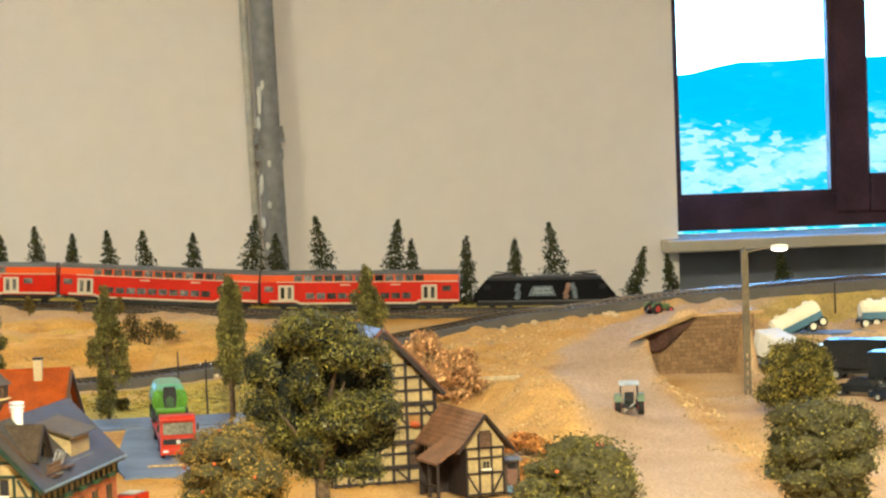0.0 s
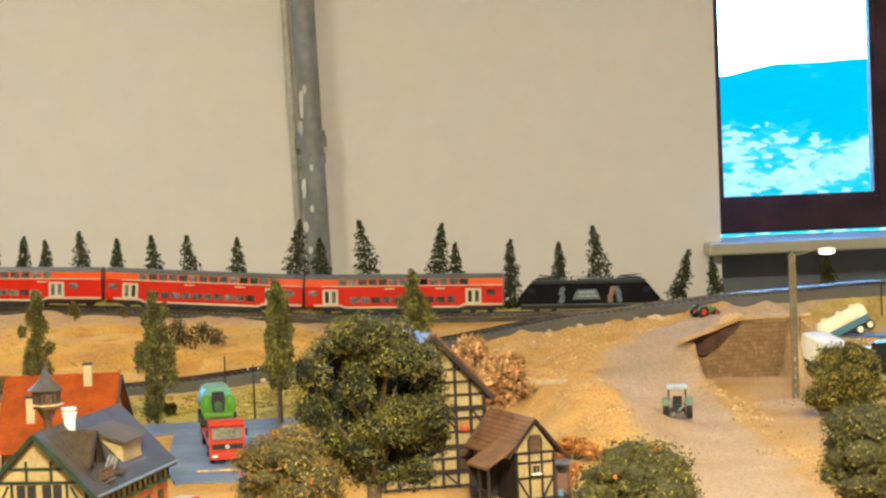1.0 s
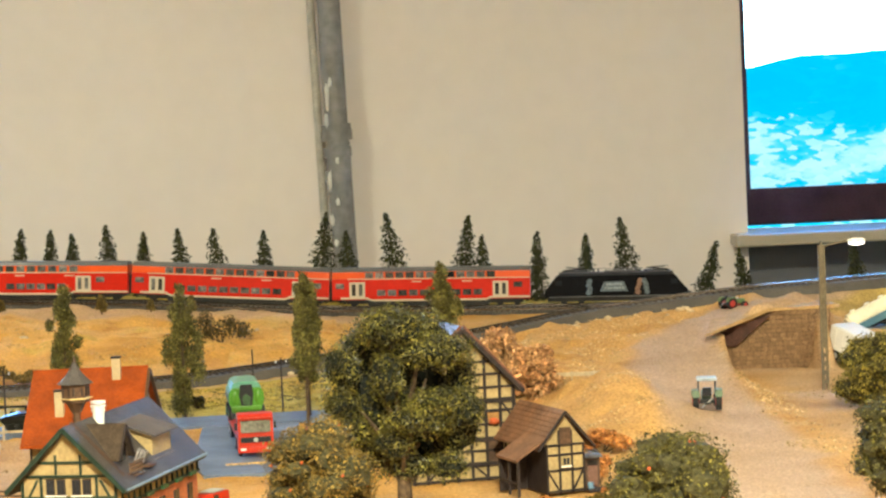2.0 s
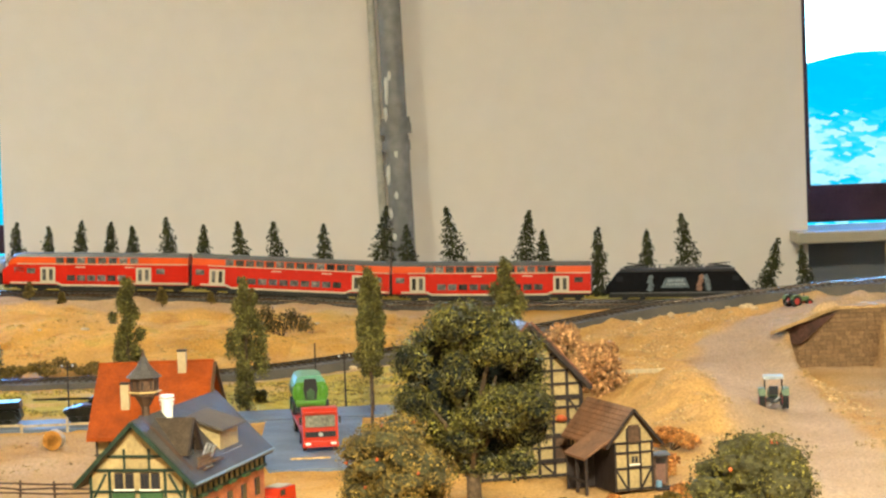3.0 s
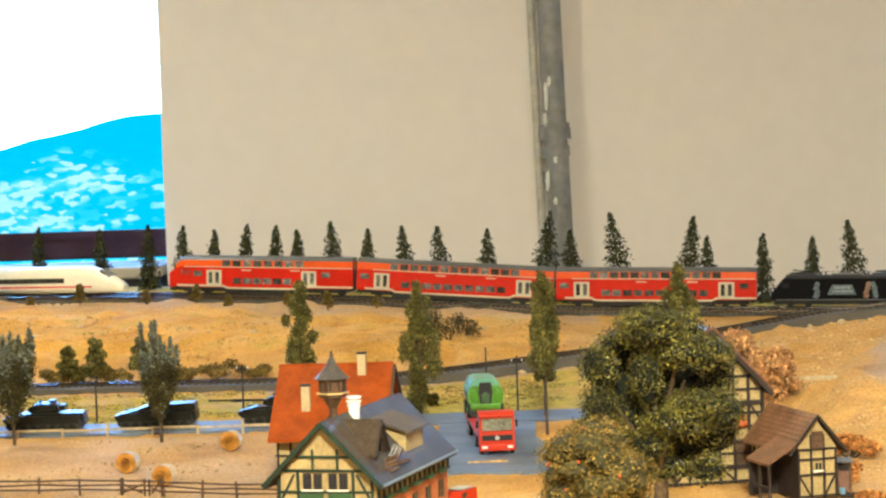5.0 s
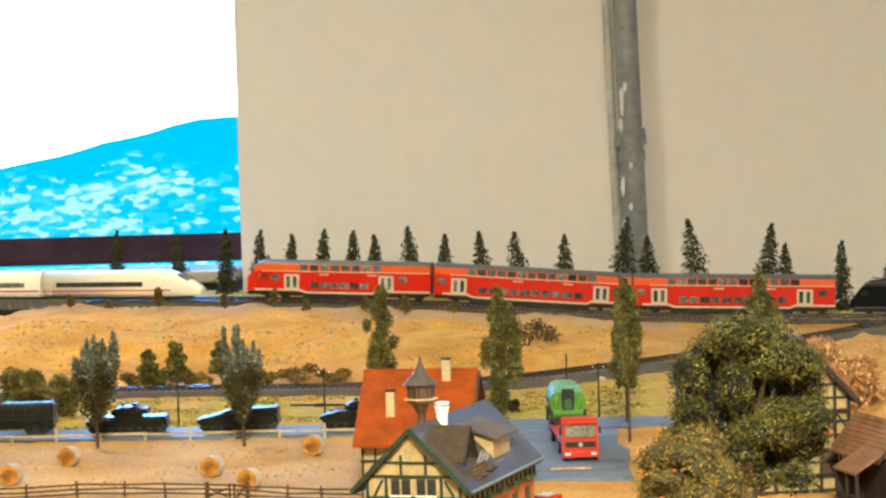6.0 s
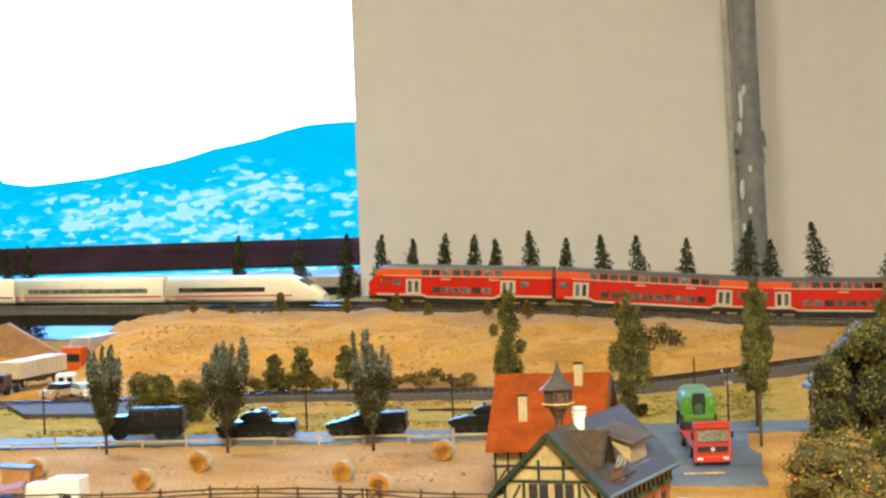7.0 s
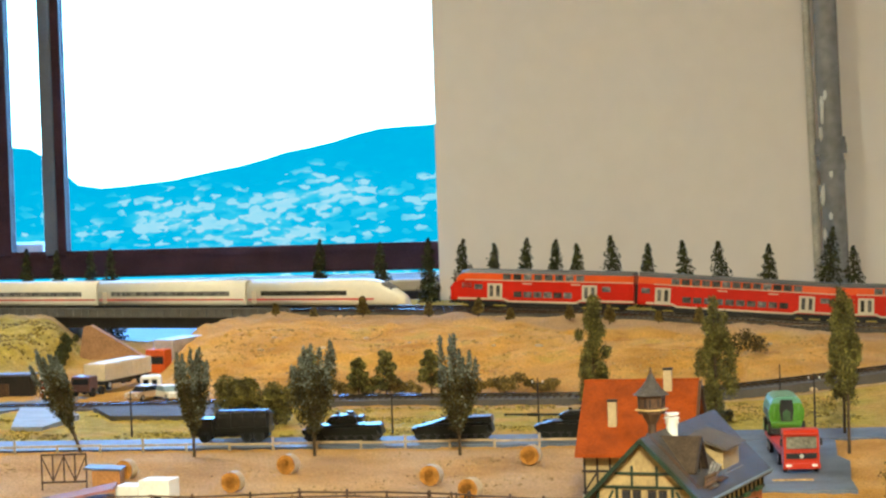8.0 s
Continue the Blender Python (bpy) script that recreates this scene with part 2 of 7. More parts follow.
def ground_height(x, y, rough=True):
    x, y = np.asarray(x, float), np.asarray(y, float)
    main_y, main_z = lerp(x, MX, MY), lerp(x, MX, MZ) - 0.008
    ramp_y, ramp_z = lerp(x, RX, RY), lerp(x, RX, RZ) - 0.006
    # railway bank: foot just behind the lower track, then a shoulder, then the crest
    foot = ramp_y + 0.05
    crest = lerp(x, [-1.0, -0.75, -0.5, -0.3, -0.12, 0.05, 0.3], [3.25, 3.16, 3.12, 3.02, 2.90, 2.93, 2.88])
    bank = step(foot, crest, y) * main_z * 0.93 + step(crest, main_y - 0.10, y) * main_z * 0.07
    left = step(-0.845, -0.79, x + 0.085 * step(2.8, 3.3, y) + 0.015 * value_noise(x, y, 0.08))
    z = np.where(x < 0.0, bank * left, 0)
    # road cutting under the bridge, and the far bank on its other side
    xc = x + 0.31 * np.clip(y - 3.28, 0, 0.7)
    cut = step(-1.10, -1.04, xc) * (1 - left)
    z = z - cut * 0.022 * step(2.75, 3.4, y)
    far_bank = (1 - step(-1.10, -1.04, xc)) * step(2.62, 3.2, y) * main_z
    z = np.where(x < -0.78, np.maximum(z, far_bank), z)
    # the sandy rise on the other side, up to the climbing track
    low = lerp(x, [-0.12, 0.0, 0.2, 0.3, 0.42], [2.5, 2.35, 2.05, 1.95, 2.0])
    rise = step(low, ramp_y - 0.02, y) * np.maximum(ramp_z - 0.008, 0.0)
    mound = 0.034 * np.exp(-(((x - 0.258) / 0.050) ** 2 + ((y - 2.12) / 0.17) ** 2)) + 0.018 * np.exp(-(((x - 0.20) / 0.05) ** 2 + ((y - 2.38) / 0.12) ** 2))
    edge = lerp(x, [0.35, 0.385, 0.41, 0.53, 0.60, 1.8], [1.9, 2.30, 2.52, 2.52, 2.535, 2.54])
    edge_z = lerp(x, [0.36, 0.40, 0.45, 0.51, 0.54, 0.60], [0.030, 0.040, 0.058, 0.066, 0.041, 0.030])
    start = edge + 0.11 * step(0.50, 0.56, x)
    over = np.clip((y - start) / np.maximum(ramp_y - 0.03 - start, 0.01), 0, 1)
    spill = 0.060 * step(0.494, 0.508, x) * (1 - step(0.514, 0.530, x))
    shelf = step(edge - 0.004 - spill, edge + 0.012, y) * (edge_z + (ramp_z - 0.008 - edge_z) * over)
    wall_side = step(0.385, 0.415, x)
    right = (rise + mound) * (1 - wall_side) + shelf * wall_side
    z = np.where(x >= -0.12, np.where(y < ramp_y, right, np.where(y < ramp_y + 0.05, np.maximum(ramp_z, bank * (x < 0.05)), ramp_z + (main_z - ramp_z) * step(ramp_y + 0.035, ramp_y + 0.16, y))), z)
    z = np.where(y > main_y - 0.06, np.where((xc > -1.10) & (x < -0.80), -0.022 * cut + main_z * (1 - step(-1.08, -1.05, xc) + step(-0.86, -0.82, x)), main_z), z)
    open_cut = step(-1.08, -1.04, xc) * (1 - step(-0.87, -0.83, x))
    z = z + (0.004 * step(main_y + 0.04, main_y + 0.12, y) - 0.13 * step(main_y + 0.20, main_y + 0.27, y)) * (1 - open_cut)
    if rough:
        hilly = step(0.002, 0.02, z)
        way = lerp(y, [1.3, 1.6, 1.9, 2.1, 2.3, 2.5, 2.65, 2.8], [0.30, 0.31, 0.335, 0.335, 0.335, 0.36, 0.44, 0.62])
        hilly = hilly * (1 - 0.85 * (x > 0.15) * (1 - step(0.045, 0.075, np.abs(x - way))))
        z = z + hilly * (0.012 * value_noise(x, y, 0.09) + 0.008 * value_noise(x, y, 0.035) + 0.0045 * value_noise(x, y, 0.017) + (0.010 * value_noise(x, y, 0.045) + 0.008 * value_noise(x, y, 0.022) + 0.005 * value_noise(x, y, 0.011)) * (x > 0.1) * (y < ramp_y)) * (np.abs(y - ramp_y) > 0.04) * (y < main_y - 0.10) * ((y < ramp_y) | (x < 0.0))
        z = z + 0.0022 * value_noise(x, y, 0.009) + 0.0012 * value_noise(x, y, 0.05)
    return z


def ground_at(x, y):
    return float(ground_height(np.array([x]), np.array([y]), True)[0])


GROUND = bpy.data.materials.new("scenic_ground")
GROUND.use_nodes = True
_n, _l = GROUND.node_tree.nodes, GROUND.node_tree.links.new
_b = _n["Principled BSDF"]
_b.inputs["Roughness"].default_value = 0.92
_b.inputs["Specular IOR Level"].default_value = 0.05
_co, _at = _n.new("ShaderNodeTexCoord"), _n.new("ShaderNodeVertexColor")
_at.layer_name = "zone"
_sep = _n.new("ShaderNodeSeparateColor")
_l(_at.outputs["Color"], _sep.inputs["Color"])


def _noise(scale, detail=5):
    q = _n.new("ShaderNodeTexNoise")
    q.inputs["Scale"].default_value, q.inputs["Detail"].default_value = scale, detail
    _l(_co.outputs["Object"], q.inputs["Vector"])
    return q


def _ramp(src, stops):
    q = _n.new("ShaderNodeValToRGB")
    e = q.color_ramp.elements
    e[0].position, e[0].color = stops[0][0], (*stops[0][1], 1)
    e[1].position, e[1].color = stops[-1][0], (*stops[-1][1], 1)
    for p, c in stops[1:-1]:
        k = e.new(p)
        k.color = (*c, 1)
    _l(src, q.inputs["Fac"])
    return q.outputs["Color"]


def _mix(fac, a, b):
    q = _n.new("ShaderNodeMix")
    q.data_type = "RGBA"
    _l(fac, q.inputs["Factor"])
    _l(a, q.inputs["A"])
    _l(b, q.inputs["B"])
    return q.outputs["Result"]


_n1, _n2, _n3 = _noise(9), _noise(60), _noise(420, 3)
_sand = _ramp(_n1.outputs["Fac"], [(0.3, (0.36, 0.178, 0.037)), (0.5, (0.48, 0.257, 0.068)), (0.72, (0.56, 0.340, 0.128))])
_n4 = _noise(20, 6)
_straw = _ramp(_n4.outputs["Fac"], [(0.34, (0.42, 0.190, 0.040)), (0.45, (0.58, 0.310, 0.070)), (0.55, (0.64, 0.345, 0.090)), (0.66, (0.50, 0.330, 0.075))])
_grass = _ramp(_n2.outputs["Fac"], [(0.3, (0.26, 0.205, 0.036)), (0.55, (0.39, 0.30, 0.055)), (0.75, (0.52, 0.38, 0.09))])
_dust = _ramp(_n1.outputs["Fac"], [(0.3, (0.37, 0.252, 0.156)), (0.7, (0.49, 0.342, 0.223))])
_c = _mix(_sep.outputs["Red"], _sand, _straw)
_c = _mix(_sep.outputs["Green"], _c, _grass)
_c = _mix(_sep.outputs["Blue"], _c, _dust)
_hs = _n.new("ShaderNodeHueSaturation")
_v = _n.new("ShaderNodeMapRange")
_v.inputs["From Min"].default_value, _v.inputs["From Max"].default_value = 0.3, 0.7
_v.inputs["To Min"].default_value, _v.inputs["To Max"].default_value = 0.70, 1.28
_l(_n3.outputs["Fac"], _v.inputs["Value"])
_l(_v.outputs["Result"], _hs.inputs["Value"])
_l(_c, _hs.inputs["Color"])
_l(_hs.outputs["Color"], _b.inputs["Base Color"])
_bp = _n.new("ShaderNodeBump")
_bp.inputs["Strength"].default_value, _bp.inputs["Distance"].default_value = 0.8, 0.003
_l(_n3.outputs["Fac"], _bp.inputs["Height"])
_l(_bp.outputs["Normal"], _b.inputs["Normal"])


def build_ground():
    xs = np.concatenate([np.arange(-1.9, -1.0, 0.0075), np.arange(-1.0, 0.75, 0.0042), np.arange(0.75, 1.7001, 0.0075)])
    ys = np.concatenate([np.arange(0.80, 1.7, 0.0075), np.arange(1.7, 3.2, 0.0045), np.arange(3.2, 4.3001, 0.0075)])
    gx, gy = np.meshgrid(xs, ys)
    gz = ground_height(gx, gy)
    nx, ny = len(xs), len(ys)
    verts = np.stack([gx, gy, gz], -1).reshape(-1, 3)
    i = (np.arange(ny - 1)[:, None] * nx + np.arange(nx - 1)[None]).ravel()
    faces = np.stack([i, i + 1, i + nx + 1, i + nx], -1)
    me = bpy.data.meshes.new("ground")
    me.from_pydata(verts.tolist(), [], faces.tolist())
    me.materials.append(GROUND)
    ramp_y, main_y = lerp(gx, RX, RY), lerp(gx, MX, MY)
    wob = 0.03 * value_noise(gx, gy, 0.05)
    straw = step(0.004, 0.02, gz + wob * 0.3) * (gy < main_y - 0.1) * (0.55 + value_noise(gx, gy, 0.06)) * (gx < 0.42) * (1 - 0.55 * step(0.06, 0.14, gx))
    grass = step(2.285, 2.31, gy + wob) * (1 - step(ramp_y - 0.06, ramp_y - 0.03, gy + wob)) * (1 - step(-0.02, 0.1, gx + wob)) * (0.75 + value_noise(gx, gy, 0.04))
    grass = np.maximum(grass, step(main_y + 0.03, main_y + 0.06, gy) * 0.9)
    grass = np.maximum(grass, step(0.50, 0.56, gx) * step(2.63, 2.67, gy + wob) * 0.8)
    grass = np.maximum(grass, (1 - step(-1.1, -0.98, gx + wob)) * step(2.6, 2.75, gy) * 0.95)
    road_x = lerp(gy, [1.3, 1.6, 1.9, 2.1, 2.3, 2.5, 2.65, 2.8], [0.30, 0.31, 0.335, 0.335, 0.335, 0.36, 0.44, 0.62])
    road = (1 - step(0.035, 0.075, np.abs(gx - road_x) + wob * 0.8)) * (gx > 0.2)
    crest = (gx < 0.05) * step(main_y - 0.26, main_y - 0.16, gy + wob) * (gy < main_y)
    yard = step(0.38, 0.46, gx + wob) * (gy < 2.64) * (0.8 + 0.5 * value_noise(gx, gy, 0.05))
    dust = np.clip(np.maximum(np.maximum(road * 0.95, crest * 0.75), yard), 0, 1)
    col = np.ones((nx * ny, 4), np.float32)
    field = (gx < -0.2) * (1 - step(2.19, 2.21, gy)) * (0.56 + 0.6 * value_noise(gx, gy, 0.07))
    dust = np.maximum(dust, field)
    path = np.exp(-((gy - ramp_y + 0.050 + wob * 0.3) / 0.010) ** 2) * (gx > -0.75) * (gx < 0.1)
    dust = np.maximum(dust, path * 0.95)
    dust = np.maximum(dust, (0.34 + 0.3 * value_noise(gx, gy, 0.04)) * step(0.06, 0.14, gx) * (gy < ramp_y - 0.03))
    col[:, 0], col[:, 1], col[:, 2] = np.clip(straw, 0, 1).ravel(), np.clip(grass, 0, 1).ravel(), dust.ravel()
    a = me.color_attributes.new("zone", "FLOAT_COLOR", "POINT")
    a.data.foreach_set("color", col.ravel())
    for p in me.polygons:
        p.use_smooth = True
    return tagged(new("ground", me), "sandy scenic ground with banks, grass and dusty tracks", "ground", kind="structure")


build_ground()
# the table that carries the layout
bm = boxed(-1.9, 1.7, 0.80, 4.3, -0.16, -0.075)
alone("layout_table", bm, mat("table_wood", (0.28, 0.18, 0.09), 0.6, var=0.2, scale=5), "wooden table board that carries the model landscape", "table")
trestle = thing("layout_trestle", 0, 0, -1.0, label="wooden trestle legs under the layout", category="trestle")
for lx in (-1.8, 1.6):
    for ly in (0.90, 4.2):
        part("leg", boxed(lx - 0.04, lx + 0.04, ly - 0.04, ly + 0.04, 0.0, 0.84), mat("trestle_wood", (0.25, 0.16, 0.08), 0.7, var=0.2, scale=5), trestle)

# ---- room ----
WY = 4.75          # face of the wall
bm = boxed(-2.6, 3.2, -1.6, 5.3, -1.08, -1.0)
alone("floor", bm, FLOOR, "brown boarded room floor", "floor", kind="structure")
bm = boxed(-2.6, 3.2, -1.6, 5.3, 1.42, 1.5)
alone("ceiling", bm, CEIL, "white painted ceiling", "ceiling", kind="structure")
for nm, b in (("wall_west", (-2.7, -2.6, -1.6, 5.3)), ("wall_east", (3.2, 3.3, -1.6, 5.3)), ("wall_south", (-2.7, 3.3, -1.7, -1.6))):
    alone(nm, boxed(*b, -1.08, 1.5), SIDEWALL, "beige painted side wall", "wall", kind="structure")
bm = bmesh.new()
box(bm, -0.758, 0.808, WY, WY + 0.42, -1.0, 1.42)          # pier between the windows
box(bm, -2.6, -0.758, WY, WY + 0.42, 1.15, 1.42)           # lintels
box(bm, 0.808, 3.2, WY, WY + 0.42, 1.15, 1.42)
box(bm, -2.6, -2.3, WY, WY + 0.42, -1.0, 1.15)
box(bm, 2.3, 3.2, WY, WY + 0.42, -1.0, 1.15)
alone("wall_north", bm, WALL, "cream plastered wall pier between two windows", "wall", kind="structure")
bm = bmesh.new()
box(bm, -2.3, -0.758, WY + 0.14, WY + 0.42, -1.0, 0.02)
box(bm, 0.808, 2.3, WY + 0.14, WY + 0.42, -1.0, 0.02)
alone("wall_niche", bm, NICHE, "dark grey recessed wall below the windows", "wall", kind="structure")
for i, (x0, x1) in enumerate(((-2.3, -0.762), (0.772, 2.3))):
    bm = boxed(x0, x1, WY - 0.09, WY + 0.19, 0.012, 0.036, bevel=0.004)
    alone("window_sill", bm, SILLM, "pale polished window sill board", "window sill", kind="structure")


def window(i, x0, x1, mull, low, extra=()):
    w = thing(f"window_{i}", (x0 + x1) / 2, WY + 0.2, 0.04, label="dark brown wooden casement window, closed", category="window", kind="structure")
    ox = (x0 + x1) / 2
    bars = [("frame_bottom", x0, x1, 0.0, low), ("frame_top", x0, x1, 1.04, 1.11), ("frame_side", x0, x0 + 0.06, low, 1.04), ("frame_side", x1 - 0.05, x1, low, 1.04)]
    for a, b in mull:
        bars.append(("mullion", a, b, low, 1.04))
    for nm, a, b, c, d in bars:
        part(nm, boxed(a - ox, b - ox, 0.0, 0.04 if nm == "mullion" else 0.07, c, d, bevel=0.006), FRAME, w)
    for a, b, z, m in extra:
        part("casement_stile" if b - a < 0.1 else "casement_rail", boxed(a - ox, b - ox, -0.012, 0.0, z, 1.04 if b - a < 0.1 else z + 0.08, bevel=0.004), m, w)
    xs = [x0 + 0.06, *[v for m in mull for v in m], x1 - 0.05]
    for a, b in zip(xs[::2], xs[1::2]):
        bead = bmesh.new()
        for q in ((a, b, low - 0.008, low + 0.008), (a - 0.016, a + 0.002, low, 1.04), (b - 0.002, b + 0.016, low, 1.04)):
            box(bead, q[0] - ox, q[1] - ox, -0.007, 0.001, q[2], q[3])
        part("glazing_bead", bead, FRAME, w)
        g = part("pane", boxed(a - ox - 0.01, b - ox + 0.01, 0.03, 0.034, low - 0.01, 1.05), PANE, w, "clear glass pane")
        g.visible_shadow = False
    return w


PANE = bpy.data.materials.new("window_glass")
PANE.use_nodes = True
_pb = PANE.node_tree.nodes["Principled BSDF"]
_pb.inputs["Transmission Weight"].default_value, _pb.inputs["Roughness"].default_value, _pb.inputs["IOR"].default_value = 1.0, 0.0, 1.01
# grey tone puts the sky's reflection on the stile into its colour
GREYSHEEN = mat("grey_sky_sheen", (0.13, 0.14, 0.16), 0.25, var=0.12, scale=10)
window(1, -2.3, -0.66, [(-1.79, -1.697), (-1.620, -1.577)], 0.05, [(-1.622, -1.594, 0.05, GREYSHEEN)])
window(2, 0.787, 2.3, [(1.162, 1.240)], 0.068, [(1.172, 1.240, 0.027, FRAME), (1.241, 2.28, 0.027, FRAME)])
LEDGE = mat("white_ledge_paint", (0.78, 0.78, 0.76), 0.6, var=0.05, scale=8)
alone("outer_ledge", boxed(-2.2, -1.71, WY + 0.46, WY + 0.62, 0.055, 0.107, bevel=0.006), LEDGE, "white painted ledge outside the window", "ledge", kind="structure")

# grey drain pipe up the wall
pipe = thing("wall_pipe", 0.011, WY - 0.05, -0.8, label="grey painted drain pipe with a socket joint, fixed to the wall", category="pipe")
part("tube", rodded((0.026, 0, 0), (0.0, 0, 1.05), 0.0235, seg=28), PIPE, pipe)
part("upper_tube", rodded((0.0, 0, 1.05), (-0.024, 0, 2.22), 0.0225, seg=28), PIPE, pipe)
for zz, r in ((1.030, 0.0275), (1.062, 0.0305), (1.074, 0.0285), (0.985, 0.0255)):
    part("socket_ring", rodded((-0.0005, 0, zz - 0.010), (-0.0015, 0, zz + 0.010), r, seg=28), PIPE, pipe)
part("thin_tube", rodded((-0.011, 0.026, 0), (-0.061, 0.026, 2.22), 0.0080, seg=14), mat("pale_pipe", (0.5, 0.47, 0.42), 0.3), pipe, "pale thin pipe")
for zz in (0.45, 1.55):
    part("wall_clip", boxed(-0.045 - 0.012 * zz, 0.034 - 0.012 * zz, 0.020, 0.048, zz - 0.006, zz + 0.006, bevel=0.002), PIPE, pipe)

# white patches put the pipe's gloss highlights in as colour
PIPE_HIGHLIGHT = mat("white_highlight", (0.72, 0.71, 0.68), 0.25, var=0.1, bump=0)
for dx, zz, hh in ((-0.010, 1.135, 0.026), (-0.013, 1.092, 0.014), (-0.004, 1.165, 0.010), (0.004, 1.015, 0.008), (-0.010, 0.90, 0.012), (-0.006, 1.066, 0.006), (-0.012, 0.975, 0.020), (0.002, 0.935, 0.007), (-0.004, 0.855, 0.008)):
    part("highlight_patch", ball(bmesh.new(), dx - 0.006, -0.0235, zz, 0.0038, 0.0022, hh, 2, 0.5), PIPE_HIGHLIGHT, pipe, "white patch that stands in for a gloss highlight on the pipe")

# ceiling lamps that carry the light
for lx, ly, _ in LAMPS:
    lamp = thing("ceiling_lamp", lx, ly, 1.42, label="rectangular white ceiling lamp, lit", category="ceiling lamp")
    lm = bmesh.new()
    for q in ((-0.17, -0.15, -0.32, 0.32), (0.15, 0.17, -0.32, 0.32), (-0.15, 0.15, -0.32, -0.30), (-0.15, 0.15, 0.30, 0.32)):
        box(lm, *q, -0.05, 0.0)
    part("housing", lm, WHITEP, lamp)

# ---- distance outside ----
HILL = bpy.data.materials.new("hillside_glow")
HILL.use_nodes = True
_hn, _hl = HILL.node_tree.nodes, HILL.node_tree.links.new
_hb = _hn["Principled BSDF"]
_hc = _hn.new("ShaderNodeTexCoord")
_hm = _hn.new("ShaderNodeMapping")
_hm.inputs["Scale"].default_value = (1, 1, 2.4)
_hl(_hc.outputs["Object"], _hm.inputs["Vector"])
_h1, _h2 = _hn.new("ShaderNodeTexNoise"), _hn.new("ShaderNodeTexNoise")
_h1.inputs["Scale"].default_value, _h1.inputs["Detail"].default_value = 0.30, 3
_h2.inputs["Scale"].default_value = 0.035
_hl(_hm.outputs["Vector"], _h1.inputs["Vector"])
_hl(_hm.outputs["Vector"], _h2.inputs["Vector"])
_hz = _hn.new("ShaderNodeSeparateXYZ")
_hl(_hc.outputs["Object"], _hz.inputs["Vector"])
_hr = _hn.new("ShaderNodeMapRange")        # the town lies on the lower slope
_hr.inputs["From Min"].default_value, _hr.inputs["From Max"].default_value = 9, -9
_hl(_hz.outputs["Z"], _hr.inputs["Value"])
_hv = _hn.new("ShaderNodeTexVoronoi")      # single houses
_hv.inputs["Scale"].default_value = 0.34
_hw = _hn.new("ShaderNodeVectorMath")       # crooked outlines
_hw.operation = "MULTIPLY_ADD"
_hl(_h1.outputs["Color"], _hw.inputs[0])
_hw.inputs[1].default_value = (4, 4, 4)
_hl(_hm.outputs["Vector"], _hw.inputs[2])
_hl(_hw.outputs["Vector"], _hv.inputs["Vector"])
_hs2 = _hn.new("ShaderNodeSeparateColor")
_hl(_hv.outputs["Color"], _hs2.inputs["Color"])


def _hmath(op, a, b, c=None):
    q = _hn.new("ShaderNodeMath")
    q.operation = op
    for i, v in enumerate((a, b, c)):
        if isinstance(v, (int, float)):
            q.inputs[i].default_value = v
        elif v is not None:
            _hl(v, q.inputs[i])
    return q.outputs["Value"]


_hlow = _hmath("MULTIPLY_ADD", _hr.outputs["Result"], 0.42, _hmath("MULTIPLY", _h2.outputs["Fac"], 1.10))
_hlow = _hmath("MULTIPLY_ADD", _hz.outputs["X"], 0.0006, _hlow)      # more houses on one flank
_hhouse = _hmath("ADD", _hlow, _hmath("MULTIPLY", _hs2.outputs["Red"], 0.52))
_hstreak = _hmath("MULTIPLY_ADD", _h1.outputs["Fac"], 0.42, _hlow)
_hd = _hmath("MAXIMUM", _hhouse, _hstreak)
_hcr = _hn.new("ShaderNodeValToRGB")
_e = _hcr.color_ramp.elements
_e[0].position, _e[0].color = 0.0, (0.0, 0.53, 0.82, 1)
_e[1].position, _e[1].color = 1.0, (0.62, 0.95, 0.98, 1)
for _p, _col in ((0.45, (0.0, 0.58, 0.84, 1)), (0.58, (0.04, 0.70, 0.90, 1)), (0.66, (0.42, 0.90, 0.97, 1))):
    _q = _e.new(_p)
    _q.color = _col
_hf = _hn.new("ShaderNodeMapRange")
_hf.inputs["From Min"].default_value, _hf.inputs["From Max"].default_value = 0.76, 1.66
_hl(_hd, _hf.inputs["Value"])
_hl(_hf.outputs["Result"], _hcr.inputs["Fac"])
# daylight on the slope is put in as emission over a near-black base
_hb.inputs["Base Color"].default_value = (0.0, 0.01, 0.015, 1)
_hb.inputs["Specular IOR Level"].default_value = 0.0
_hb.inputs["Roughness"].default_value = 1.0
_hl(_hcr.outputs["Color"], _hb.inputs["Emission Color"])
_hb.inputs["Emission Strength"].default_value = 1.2


